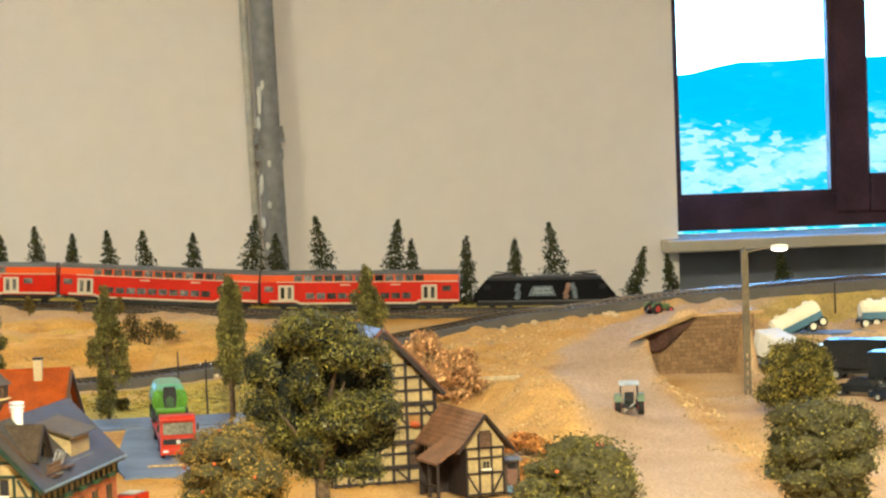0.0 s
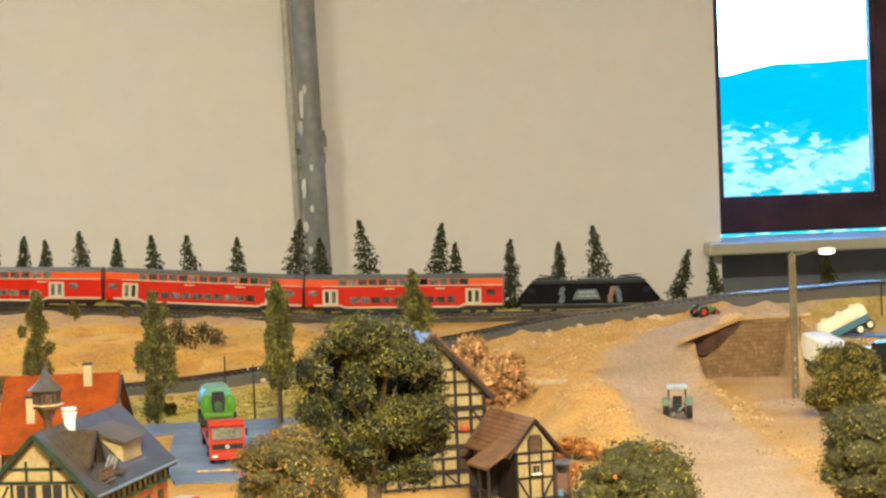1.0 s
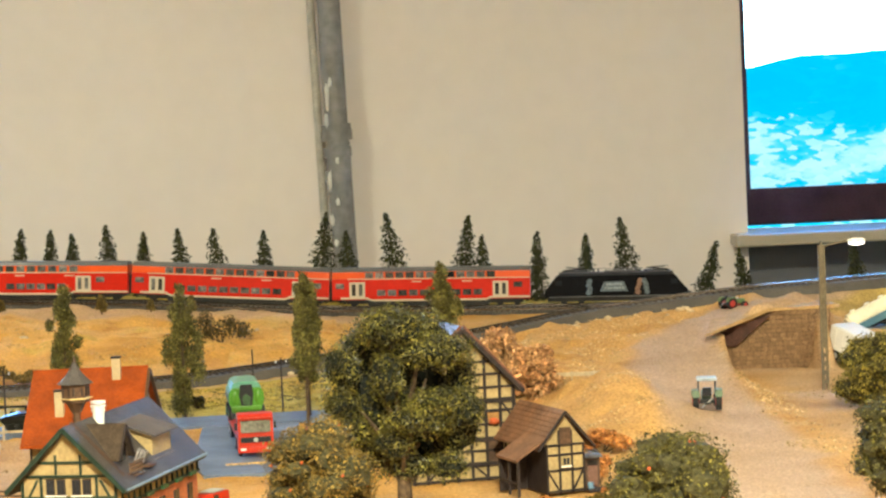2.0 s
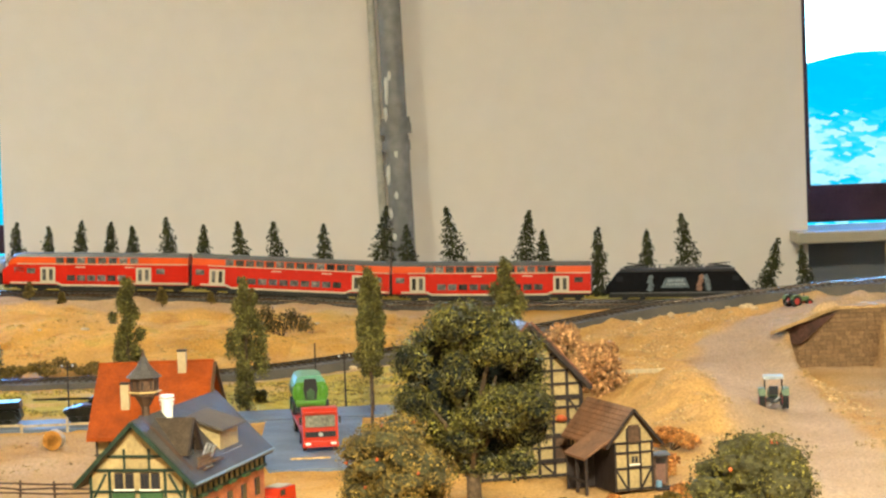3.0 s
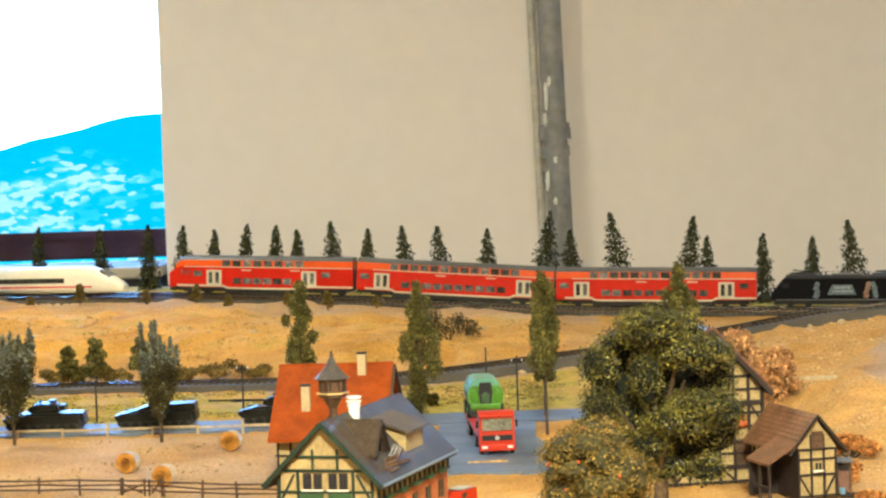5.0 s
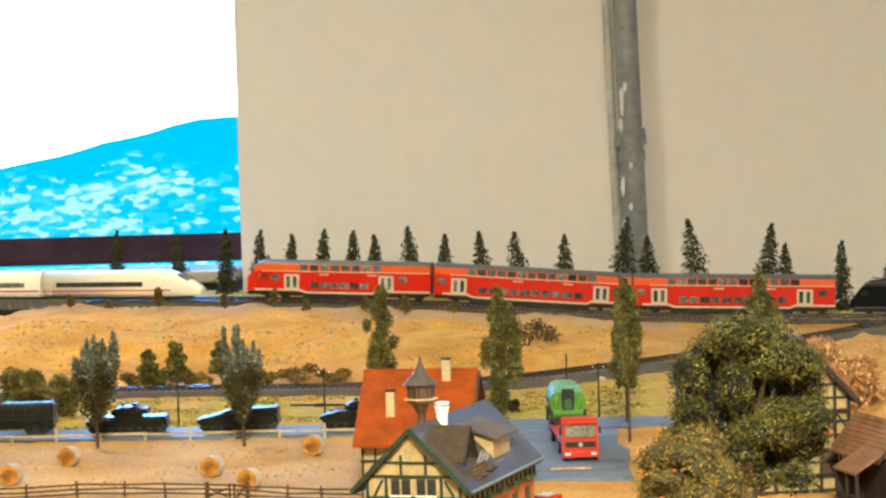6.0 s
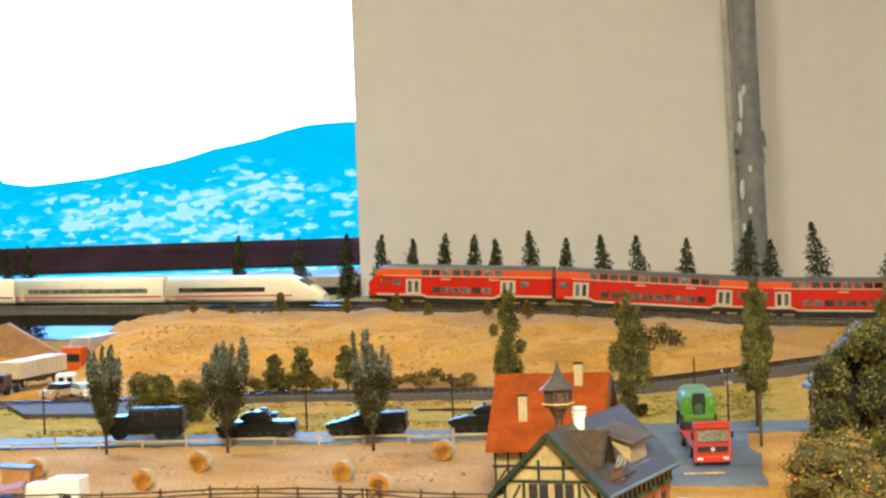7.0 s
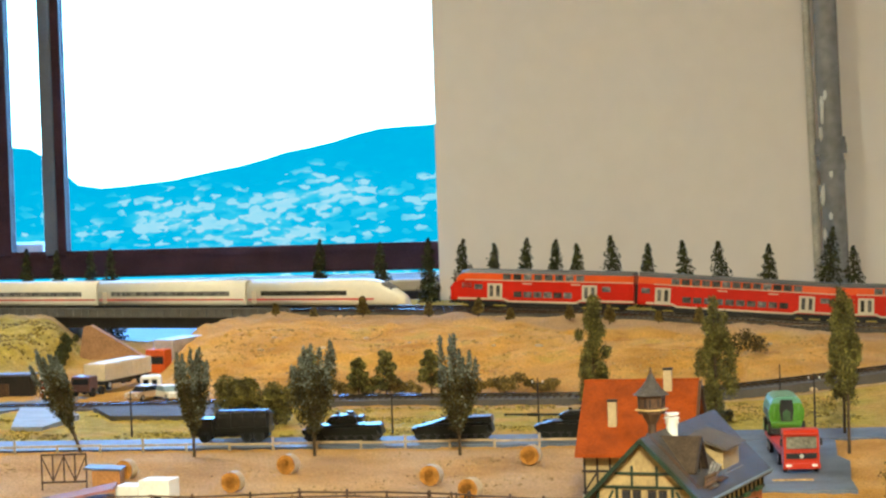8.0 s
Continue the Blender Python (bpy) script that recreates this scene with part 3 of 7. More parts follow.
def build_hill():
    """A glowing backdrop sheet of a far wooded ridge with a town, 600 m off."""
    xs = np.arange(-420, 421, 6.0)
    top = lerp(xs, [-420, -215, -190, -179, -155, -141, -126, -111, -104, -88, -20, 60, 100, 114, 136, 200, 420], [9, 8, 6, -4, -3, -0.6, 3.2, 6.3, 8.4, 9.5, 11, 11, 12.7, 15.3, 15.3, 15, 14])
    top = top + 0.8 * value_noise(xs, xs * 0, 25) + 0.6 * value_noise(xs, xs * 0, 9)
    verts, faces = [], []
    rows = [(0, 0.0), (1, 0.35), (2, 0.7), (3, 1.0)]
    for x, tp in zip(xs, top):
        for q, (a, k) in enumerate(rows):
            verts.append((x * (0.94 + 0.02 * q), 564 + 12 * q, -60 + (tp + 60) * k))
    k = len(rows)
    for i in range(len(xs) - 1):
        for j in range(k - 1):
            faces.append((i * k + j, (i + 1) * k + j, (i + 1) * k + j + 1, i * k + j + 1))
    me = bpy.data.meshes.new("backdrop")
    me.from_pydata(verts, [], faces)
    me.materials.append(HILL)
    return tagged(new("backdrop", me), "glowing backdrop of a far hazy hillside with pale houses, seen through the windows", "hillside", kind="structure")


build_hill()

# ---- railway lines ----
def track(name, line, label, bed=None, x_lo=-1.85, x_hi=1.65, stone=None):
    line = [p for p in line if x_lo <= p.x <= x_hi]
    t = thing(name, 0, 0, 0, label=label, category="railway track", kind="structure")
    if bed:
        part("ballast_bed", sweep("ballast_bed", line, bed, stone or BALLAST), stone or BALLAST, t)
    for side in (-0.0085, 0.0085):
        part("rail", sweep("rail", offset_line(line, side), [(-0.0007, -0.0022), (0.0007, -0.0022), (0.0007, 0.0), (-0.0007, 0.0)], RAIL), RAIL, t)
    bm, s = bmesh.new(), 0.004
    total = sum((b - a).length for a, b in zip(line, line[1:]))
    while s < total:
        p, h = along(line, s)
        box(bm, -0.0014, 0.0014, -0.015, 0.015, -0.0045, -0.0023, m=pose(p.x, p.y, p.z, 0, 0, h))
        s += 0.0075
    tagged(part("sleepers", bm, SLEEPER, t), kind="stuff")
    return t


BED = [(-0.030, -0.022), (0.030, -0.022), (0.021, -0.0035), (-0.021, -0.0035)]
track("main_track", MAIN_LINE, "shiny rails on grey ballast along the top of the bank", BED)
track("front_track", FRONT_LINE, "shiny rails on grey ballast in front of the main line", BED)
track("ramp_track", RAMP_LINE, "rails on a dark grey bed that climb from the meadow to the hill", [(-0.030, -0.03), (0.036, -0.03), (0.034, -0.019), (0.030, -0.0035), (-0.026, -0.0035)], stone=mat("ramp_bed", (0.085, 0.076, 0.068), 0.85, var=0.15, scale=25, fine=700, bump=0.2))

# ---- trains ----
RED = mat("signal_red_paint", (0.54, 0.015, 0.005), 0.38, var=0.07, bump=0.0, spec=0.18)
ORANGERED = mat("orange_red_paint", (0.66, 0.080, 0.010), 0.4, var=0.07, bump=0.0, spec=0.18)
ROOFGREY = mat("roof_grey_paint", (0.10, 0.10, 0.105), 0.3, var=0.15)
STRIPE = mat("pale_stripe_paint", (0.56, 0.47, 0.34), 0.45, var=0.08, bump=0)
DOORGREY = mat("pale_door_paint", (0.55, 0.48, 0.37), 0.4, var=0.06, bump=0)
CARGLASS = mat("coach_window", (0.05, 0.055, 0.068), 0.08, var=0.35, scale=160, bump=0, second=(0.17, 0.16, 0.15), piece=0.75)
UNDER = mat("underframe_black", (0.018, 0.017, 0.016), 0.6, var=0.3)
TRAINWHITE = mat("train_white_paint", (0.76, 0.71, 0.60), 0.3, var=0.05, bump=0)
LINERED = mat("train_red_line", (0.55, 0.02, 0.02), 0.35, bump=0)
LOCOBLACK = mat("loco_black_paint", (0.007, 0.007, 0.009), 0.8, var=0.2, bump=0, spec=0.08)
DECAL = mat("pale_blue_print", (0.10, 0.13, 0.16), 0.4, var=0.35, scale=300, bump=0)
DECAL2 = mat("tan_print", (0.24, 0.13, 0.09), 0.4, var=0.35, scale=300, bump=0)
PRINTPALE = mat("pale_print", (0.26, 0.30, 0.34), 0.4, var=0.2, scale=300, bump=0)
LAMPW = mat("headlight_lens", (0.75, 0.74, 0.7), 0.15, bump=0)


def bogie(parent, x, name="bogie"):
    b = part(name, boxed(x - 0.017, x + 0.017, -0.0115, 0.0115, 0.0035, 0.0085, bevel=0.001), UNDER, parent)
    for wx in (-0.012, 0.012):
        for wy in (-0.0095, 0.0095):
            part("wheel", rodded((x + wx, wy - 0.0012, 0.0055), (x + wx, wy + 0.0012, 0.0055), 0.0055, seg=14), UNDER, b)


def side_piece(name, x0, x1, z0, z1, material, parent, out=0.0162, lean=0.0):
    """A flat piece let into both long sides."""
    for s in (-1, 1):
        part(name, boxed(x0, x1, min(s * (out - 0.0012), s * out), max(s * (out - 0.0012), s * out), z0, z1), material, parent)


L = 0.2745


def hull(x0, x1, ring, nose=0.0, nose_z=0.0):
    """A body from a half ring of (half width, height), mirrored; a nose draws the first end in."""
    prof = ring + [(-y, z) for y, z in reversed(ring)]
    bm = bmesh.new()
    stations = [x0, x1] if not nose else [x0, x0 + nose * 0.25, x0 + nose * 0.6, x0 + nose, x1]
    scale = [1, 1] if not nose else [0.55, 0.78, 0.93, 1, 1]
    rows = []
    for x, k in zip(stations, scale):
        rows.append([bm.verts.new((x, y * (0.6 + 0.4 * k), nose_z + (z - nose_z) * k if z > nose_z else z)) for y, z in prof])
    for a, b in zip(rows, rows[1:]):
        for i in range(len(prof)):
            j = (i + 1) % len(prof)
            bm.faces.new((a[i], a[j], b[j], b[i]))
    bm.faces.new(rows[0][::-1])
    bm.faces.new(rows[-1])
    bmesh.ops.recalc_face_normals(bm, faces=bm.faces[:])
    return bm


def double_deck_coach(head, label):
    t = thing("passenger_coach", 0, 0, 0, label=label, category="railway coach", group="red double-deck train")
    h = (L - 0.0085 if head else L) / 2
    low = [(0.0152, 0.0095), (0.016, 0.0125), (0.016, 0.0385)]
    part("body", hull(-h, h, low, nose=0.02 if head else 0, nose_z=0.016), RED, t)
    part("upper_body", hull(-h + (0.009 if head else 0), h, [(0.0159, 0.0386), (0.0150, 0.0478)], nose=0.014 if head else 0, nose_z=0.030), ORANGERED, t, "lighter red upper deck side")
    part("roof", hull(-h + (0.012 if head else 0), h, [(0.0151, 0.0479), (0.0128, 0.0512), (0.007, 0.0535)], nose=0.014 if head else 0, nose_z=0.038), ROOFGREY, t, "grey roof")
    side_piece("middle_stripe", -h + 0.022, h, 0.0378, 0.0390, STRIPE, t, out=0.0163)
    part("underframe", boxed(-h + 0.02, h - 0.01, -0.012, 0.012, 0.0035, 0.0088), UNDER, t)
    doors = (-h + (0.066 if head else 0.035), h - 0.041 if not head else h - 0.063)
    for x0, x1 in ((-h + 0.012, doors[0] + 0.015), (doors[1] - 0.015, h)):
        side_piece("lower_stripe", x0, x1, 0.0106, 0.0132, STRIPE, t, out=0.0164)
    for dx in doors:
        for s in (-1, 1):
            y0, y1 = sorted((s * 0.0152, s * 0.0168))
            d = part("door", boxed(dx - 0.0108, dx + 0.0108, y0, y1, 0.0115, 0.0340, bevel=0.0005), DOORGREY, t, "pale grey double door")
            for wx in (-0.0048, 0.0048):
                g0, g1 = sorted((s * 0.0165, s * 0.0171))
                part("door_window", boxed(dx + wx - 0.0026, dx + wx + 0.0026, g0, g1, 0.0155, 0.0312), CARGLASS, d)
    a, b = doors[0] + 0.026, doors[1] - 0.024
    n = max(4, int((b - a) / 0.0145))
    for i in range(n):
        x = a + (b - a) * (i + 0.5) / n
        side_piece("lower_window", x - 0.0060, x + 0.0060, 0.0148, 0.0232, CARGLASS, t)
    n = int((b - a + 0.034) / 0.0140)
    for i in range(n):
        x = a - 0.016 + (b - a + 0.034) * (i + 0.5) / n
        side_piece("upper_window", x - 0.0058, x + 0.0058, 0.0394, 0.0474, CARGLASS, t, out=0.0159)
    for s in (-1, 1):
        part("low_stripe", prism(bmesh.new(), [(a - 0.013, 0.0132), (a - 0.013, 0.0106), (a - 0.006, 0.0074), (b + 0.004, 0.0074), (b + 0.011, 0.0106), (b + 0.011, 0.0132), (b + 0.004, 0.0100), (a - 0.006, 0.0100)], "y", min(s * 0.0152, s * 0.0165), max(s * 0.0152, s * 0.0165)), STRIPE, t)
    # black boxes below the stripes stand in for shade under the coach
    part("under_coach_shade", boxed(a - 0.010, b + 0.008, -0.0148, 0.0148, 0.0012, 0.0075), UNDER, t, "black skirt between the bogies that puts in the shade below the coach")
    part("end_shade_skirt", boxed(-h + 0.010, doors[0] + 0.010, -0.0150, 0.0150, 0.0072, 0.0106), UNDER, t)
    part("end_shade_skirt", boxed(doors[1] - 0.012, h - 0.002, -0.0150, 0.0150, 0.0072, 0.0106), UNDER, t)
    for x in (doors[0] - 0.024, doors[1] + 0.024):
        side_piece("vestibule_window", x - 0.006, x + 0.006, 0.0250, 0.0325, CARGLASS, t)
    for x in (-h + 0.042, h - 0.03):
        bogie(t, x)
    if head:
        part("windscreen", boxed(-h - 0.0006, -h + 0.006, -0.009, 0.009, 0.026, 0.0335, m=pose(0.0012, 0, 0, 0, 6, 0)), CARGLASS, t)
        side_piece("cab_window", -h + 0.018, -h + 0.032, 0.0265, 0.034, CARGLASS, t, out=0.0160)
        for s in (-1, 1):
            part("headlight", rodded((-h - 0.001, s * 0.0068, 0.0155), (-h + 0.004, s * 0.0068, 0.0155), 0.0017, seg=10), LAMPW, t)
    else:
        part("gangway", boxed(-h - 0.0045, -h, -0.008, 0.008, 0.009, 0.036), UNDER, t)
    # a row of small print marks over the lower windows
    for x in (-0.02, 0.05):
        side_piece("print_mark", x - 0.007, x + 0.007, 0.0335, 0.0350, STRIPE, t, out=0.0161)
    return t


def put_on(line, ob, s):
    """Stand a vehicle of known length on a line, its middle s metres along it."""
    a, _ = along(line, s - 0.1)
    b, _ = along(line, s + 0.1)
    c = (a + b) / 2
    ob.matrix_basis = pose(c.x, c.y, c.z, 0, -math.degrees(math.asin((b.z - a.z) / (b - a).length)), math.degrees(math.atan2(b.y - a.y, b.x - a.x)))


s0 = length_to_x(MAIN_LINE, -0.550)
HEAD_L = L - 0.0085
first = double_deck_coach(True, "red double-deck driving coach with grey roof and pale doors")
put_on(MAIN_LINE, first, s0 + 0.0045 + HEAD_L / 2)
second = double_deck_coach(False, "red double-deck coach with orange-red upper band and grey roof")
put_on(MAIN_LINE, second, s0 + L * 1.5 - 0.0005)
third = copy_thing(second, second.matrix_basis)
put_on(MAIN_LINE, third, s0 + L * 2.5 + 0.0055)


def electric_loco():
    t = thing("electric_locomotive", 0, 0, 0, label="black electric locomotive with pale blue printed sides, pulling red coaches", category="locomotive", group="red double-deck train")
    h = 0.0985
    bm = bmesh.new()
    prism(bm, [(-h, 0.0085), (h, 0.0085), (h, 0.0175), (h - 0.003, 0.0200), (h - 0.015, 0.0350), (h - 0.019, 0.0385), (-h + 0.019, 0.0385), (-h + 0.015, 0.0350), (-h + 0.003, 0.0200), (-h, 0.0175)], "y", -0.0165, 0.0165)
    bmesh.ops.bevel(bm, geom=[e for e in bm.edges if e.calc_face_angle(0) > 0.5], offset=0.0008, segments=2, affect="EDGES")
    part("body", bm, LOCOBLACK, t)
    bm = bmesh.new()
    prism(bm, [(-0.0152, 0.0386), (0.0152, 0.0386), (0.0125, 0.0416), (0.0075, 0.0426), (-0.0075, 0.0426), (-0.0125, 0.0416)], "x", -h + 0.020, h - 0.020)
    part("roof", bm, mat("loco_roof_grey", (0.030, 0.031, 0.036), 0.35, var=0.2), t, "dark grey roof")
    part("roof_box", boxed(-0.016, 0.022, -0.0095, 0.0095, 0.0427, 0.0445, bevel=0.0006), ROOFGREY, t, "grey equipment box on the roof")
    steel = mat("collector_metal", (0.16, 0.16, 0.18), 0.35, metal=0.6)
    for x, d in ((-0.056, 1), (0.056, -1)):
        pan = part("pantograph", boxed(x - 0.018, x + 0.018, -0.0085, 0.0085, 0.0436, 0.0448), UNDER, t)
        for q in (-0.014, 0.014):
            for s in (-1, 1):
                part("insulator", rodded((x + q, s * 0.007, 0.0420), (x + q, s * 0.007, 0.0440), 0.0014, seg=8), ROOFGREY, pan)
        for s in (-1, 1):
            part("lower_arm", beam(bmesh.new(), (x - d * 0.015, s * 0.0055, 0.0452), (x + d * 0.014, s * 0.0050, 0.0472), 0.0011), UNDER, pan)
            part("upper_arm", beam(bmesh.new(), (x + d * 0.014, s * 0.0050, 0.0472), (x - d * 0.012, s * 0.0065, 0.0492), 0.0009), UNDER, pan)
        for q in (0.0, 0.0032):
            part("collector", boxed(x - d * 0.012 - 0.0006 + q, x - d * 0.012 + 0.0006 + q, -0.0115, 0.0115, 0.0490, 0.0502), steel, pan)
    for x in (-0.030, -0.024, 0.028, 0.034):
        part("insulator", rodded((x, 0.004, 0.0425), (x, 0.004, 0.0465), 0.0014, 0.0010, seg=8), ROOFGREY, t)
    part("roof_line", beam(bmesh.new(), (-0.034, 0.004, 0.0468), (0.038, 0.004, 0.0468), 0.0007), steel, t)
    for s in (-1, 1):
        y = s * 0.0166
        lo, hi = min(y, y + s * 0.0005), max(y, y + s * 0.0005)
        bm = bmesh.new()
        prism(bm, [(-0.0225, 0.0165), (0.0160, 0.0165), (0.0105, 0.0300), (-0.0165, 0.0300)], "y", lo, hi)
        panel = part("printed_panel", bm, DECAL, t, "pale blue printed panel on the black side")
        for k, (z, x0, x1) in enumerate(((0.0262, -0.0140, 0.0080), (0.0212, -0.0165, 0.0110))):
            n = 6 + k
            for j in range(n):
                c = x0 + (x1 - x0) * (j + 0.5) / n
                part("print_bar", boxed(c - 0.0013, c + 0.0013, min(y, y + s * 0.0009), max(y, y + s * 0.0009), z - 0.0016, z + 0.0016), PRINTPALE, panel)
        # splashes of print on both sides of the panel
        for cx, m, seed in ((-0.0390, DECAL, 1), (0.0300, DECAL2, 5), (0.0405, DECAL, 9)):
            bm = bmesh.new()
            for j in range(4):
                u = Vector((seed * 3.1 + j * 1.7, j * 2.3, 0.5))
                px, pz = cx + 0.0085 * noise.noise(u), 0.0150 + 0.0052 * j
                w, g = 0.0042 + 0.002 * noise.noise(u * 1.7), 0.0040
                prism(bm, [(px - w, pz - g * 0.4), (px + w * 0.3, pz - g), (px + w, pz), (px + w * 0.5, pz + g), (px - w * 0.5, pz + g * 0.7)], "y", lo, hi)
            part("printed_mark", bm, m, t, "pale printed mark on the black side")
        side = s * 0.0167
        part("side_rail", boxed(-h + 0.006, h - 0.006, min(side, side + s * 0.0007), max(side, side + s * 0.0007), 0.0088, 0.0104), ROOFGREY, t)
        for e in (-1, 1):
            part("cab_window", boxed(min(e * (h - 0.024), e * (h - 0.014)), max(e * (h - 0.024), e * (h - 0.014)), min(side, side + s * 0.0005), max(side, side + s * 0.0005), 0.0255, 0.0325), GLASS, t)
            part("buffer", rodded((e * h, s * 0.0100, 0.0115), (e * (h + 0.006), s * 0.0100, 0.0115), 0.0022, seg=10), UNDER, t)
            part("headlight", rodded((e * (h - 0.003), s * 0.0095, 0.0155), (e * (h + 0.0006), s * 0.0095, 0.0155), 0.0014, seg=10), LAMPW, t)
    part("underframe", boxed(-h + 0.004, h - 0.004, -0.012, 0.012, 0.003, 0.0085), UNDER, t)
    for x in (-0.060, 0.060):
        bogie(t, x)
    return t


loco = electric_loco()
put_on(MAIN_LINE, loco, s0 + 0.947)


def fast_train_car(head):
    t = thing("fast_train_car", 0, 0, 0, label="white streamlined train head with a red line and sloping nose" if head else "white streamlined train car with a red line and dark windows", category="railway coach", group="white fast train")
    h = 0.1475
    ring = [(0.0150, 0.0065), (0.0162, 0.012), (0.0160, 0.030), (0.0135, 0.0395), (0.008, 0.0435)]
    prof = ring + [(-y, z) for y, z in reversed(ring)]
    bm, rows = bmesh.new(), []
    st = [(-h, 1, 1), (h, 1, 1)] if not head else [(-h, 1, 1), (h - 0.085, 1, 1), (h - 0.062, 0.97, 0.98), (h - 0.042, 0.84, 0.93), (h - 0.022, 0.60, 0.80), (h - 0.008, 0.40, 0.60), (h, 0.26, 0.36)]
    for x, kz, ky in st:
        rows.append([bm.verts.new((x, y * ky, 0.0065 + (z - 0.0065) * kz)) for y, z in prof])
    for a, b in zip(rows, rows[1:]):
        for i in range(len(prof)):
            j = (i + 1) % len(prof)
            f = bm.faces.new((a[i], a[j], b[j], b[i]))
            f.smooth = True
    bm.faces.new(rows[0][::-1])
    bm.faces.new(rows[-1])
    bmesh.ops.recalc_face_normals(bm, faces=bm.faces[:])
    part("body", bm, TRAINWHITE, t)
    end = h - (0.05 if head else 0.002)
    side_piece("red_line", -h + 0.002, end, 0.0140, 0.0162, LINERED, t, out=0.0164)
    n = 12
    hi = h - (0.10 if head else 0.03)
    side_piece("window_band", -h + 0.028, hi, 0.0205, 0.0275, CARGLASS, t, out=0.0163)
    for i in range(n):
        x = -h + 0.035 + (hi + h - 0.042) * (i + 0.5) / n
        side_piece("window_post", x - 0.0008, x + 0.0008, 0.0205, 0.0275, UNDER, t, out=0.0166)
    side_piece("door", -h + 0.010, -h + 0.019, 0.0095, 0.0275, DOORGREY, t, out=0.0164)
    part("underframe", boxed(-h + 0.008, h - (0.03 if head else 0.008), -0.0125, 0.0125, 0.003, 0.0075), UNDER, t)
    if head:
        bm = bmesh.new()
        prism(bm, [(h - 0.040, 0.0386), (h - 0.024, 0.0300), (h - 0.021, 0.0268), (h - 0.038, 0.0345)], "y", -0.0095, 0.0095)
        part("windscreen", bm, CARGLASS, t)
        for s in (-1, 1):
            part("headlight", ball(bmesh.new(), h - 0.004, s * 0.0045, 0.0125, 0.0025, 0.0014, 0.0012), LAMPW, t)
    for x in (-h + 0.04, h - 0.07):
        bogie(t, x)
    return t


sf = length_to_x(FRONT_LINE, -0.605)
fast = fast_train_car(True)
put_on(FRONT_LINE, fast, sf - 0.1475)
mid = fast_train_car(False)
put_on(FRONT_LINE, mid, sf - 0.1475 - 0.299)
for k in (2, 3):
    put_on(FRONT_LINE, copy_thing(mid, mid.matrix_basis), sf - 0.1475 - 0.299 * k)


# ---- plants ----
def leaf_mesh(name, pts, size, normals, material, seed=0, squash=0.6, point=0.0):
    """Many small bent leaves at given places, each about `size` across, facing roughly outwards."""
    r = np.random.default_rng(seed)
    n = len(pts)
    nor = normals + r.normal(0, 0.55, (n, 3))
    nor /= np.linalg.norm(nor, axis=1, keepdims=True) + 1e-9
    ref = r.normal(0, 1, (n, 3))
    u = np.cross(nor, ref)
    u /= np.linalg.norm(u, axis=1, keepdims=True) + 1e-9
    v = np.cross(nor, u)
    s = size * r.uniform(0.6, 1.4, (n, 1))
    bend = nor * s * 0.35
    quad = np.stack([pts - u * s, pts - v * s * squash + bend, pts + u * s, pts + v * s * squash + bend], 1)
    verts = quad.reshape(-1, 3)
    i = np.arange(n)[:, None] * 4
    faces = np.concatenate([i + [[0, 1, 2]], i + [[0, 2, 3]]], 1).reshape(-1, 3)
    me = bpy.data.meshes.new(name)
    me.from_pydata(verts.tolist(), [], faces.tolist())
    me.materials.append(material)
    return me


def leaves(name, col, col2, island=0.45, gloss=0.55):
    return mat(name, col, gloss, var=0.3, scale=70, fine=300, bump=0, island=island, second=col2, spec=0.2 if gloss > 0.5 else 0.32)


OAK = leaves("broadleaf_green", (0.030, 0.029, 0.007), (0.140, 0.122, 0.022), 0.8, 0.42)
# dark core colours put the shade inside the crowns into the material
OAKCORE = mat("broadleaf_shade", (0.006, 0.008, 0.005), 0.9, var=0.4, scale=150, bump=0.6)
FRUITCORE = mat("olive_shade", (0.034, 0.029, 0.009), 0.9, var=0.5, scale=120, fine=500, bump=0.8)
POPLAR = leaves("poplar_green", (0.066, 0.060, 0.016), (0.185, 0.160, 0.042), 0.55)
FIR = leaves("fir_green", (0.022, 0.026, 0.008), (0.056, 0.058, 0.016), 0.5)
GREYGREEN = leaves("grey_green", (0.032, 0.025, 0.007), (0.078, 0.062, 0.020), 0.45, 0.75)
APPLE = leaves("autumn_green", (0.080, 0.057, 0.012), (0.19, 0.120, 0.025), 0.4)
HEDGE = leaves("olive_hedge", (0.078, 0.068, 0.018), (0.19, 0.155, 0.040), 0.5)
BUSHBROWN = leaves("brown_bush", (0.12, 0.082, 0.020), (0.23, 0.155, 0.040))
YARDLEAF = leaves("yellow_green", (0.027, 0.025, 0.005), (0.100, 0.084, 0.014), 0.7, 0.5)
MIXLEAF = leaves("mixed_olive", (0.034, 0.031, 0.006), (0.112, 0.090, 0.015), 0.7, 0.55)
OLIVELEAF = leaves("bright_olive", (0.085, 0.075, 0.013), (0.26, 0.205, 0.032), 0.45, 0.5)
FRUIT = mat("red_fruit", (0.34, 0.065, 0.018), 0.4, bump=0)


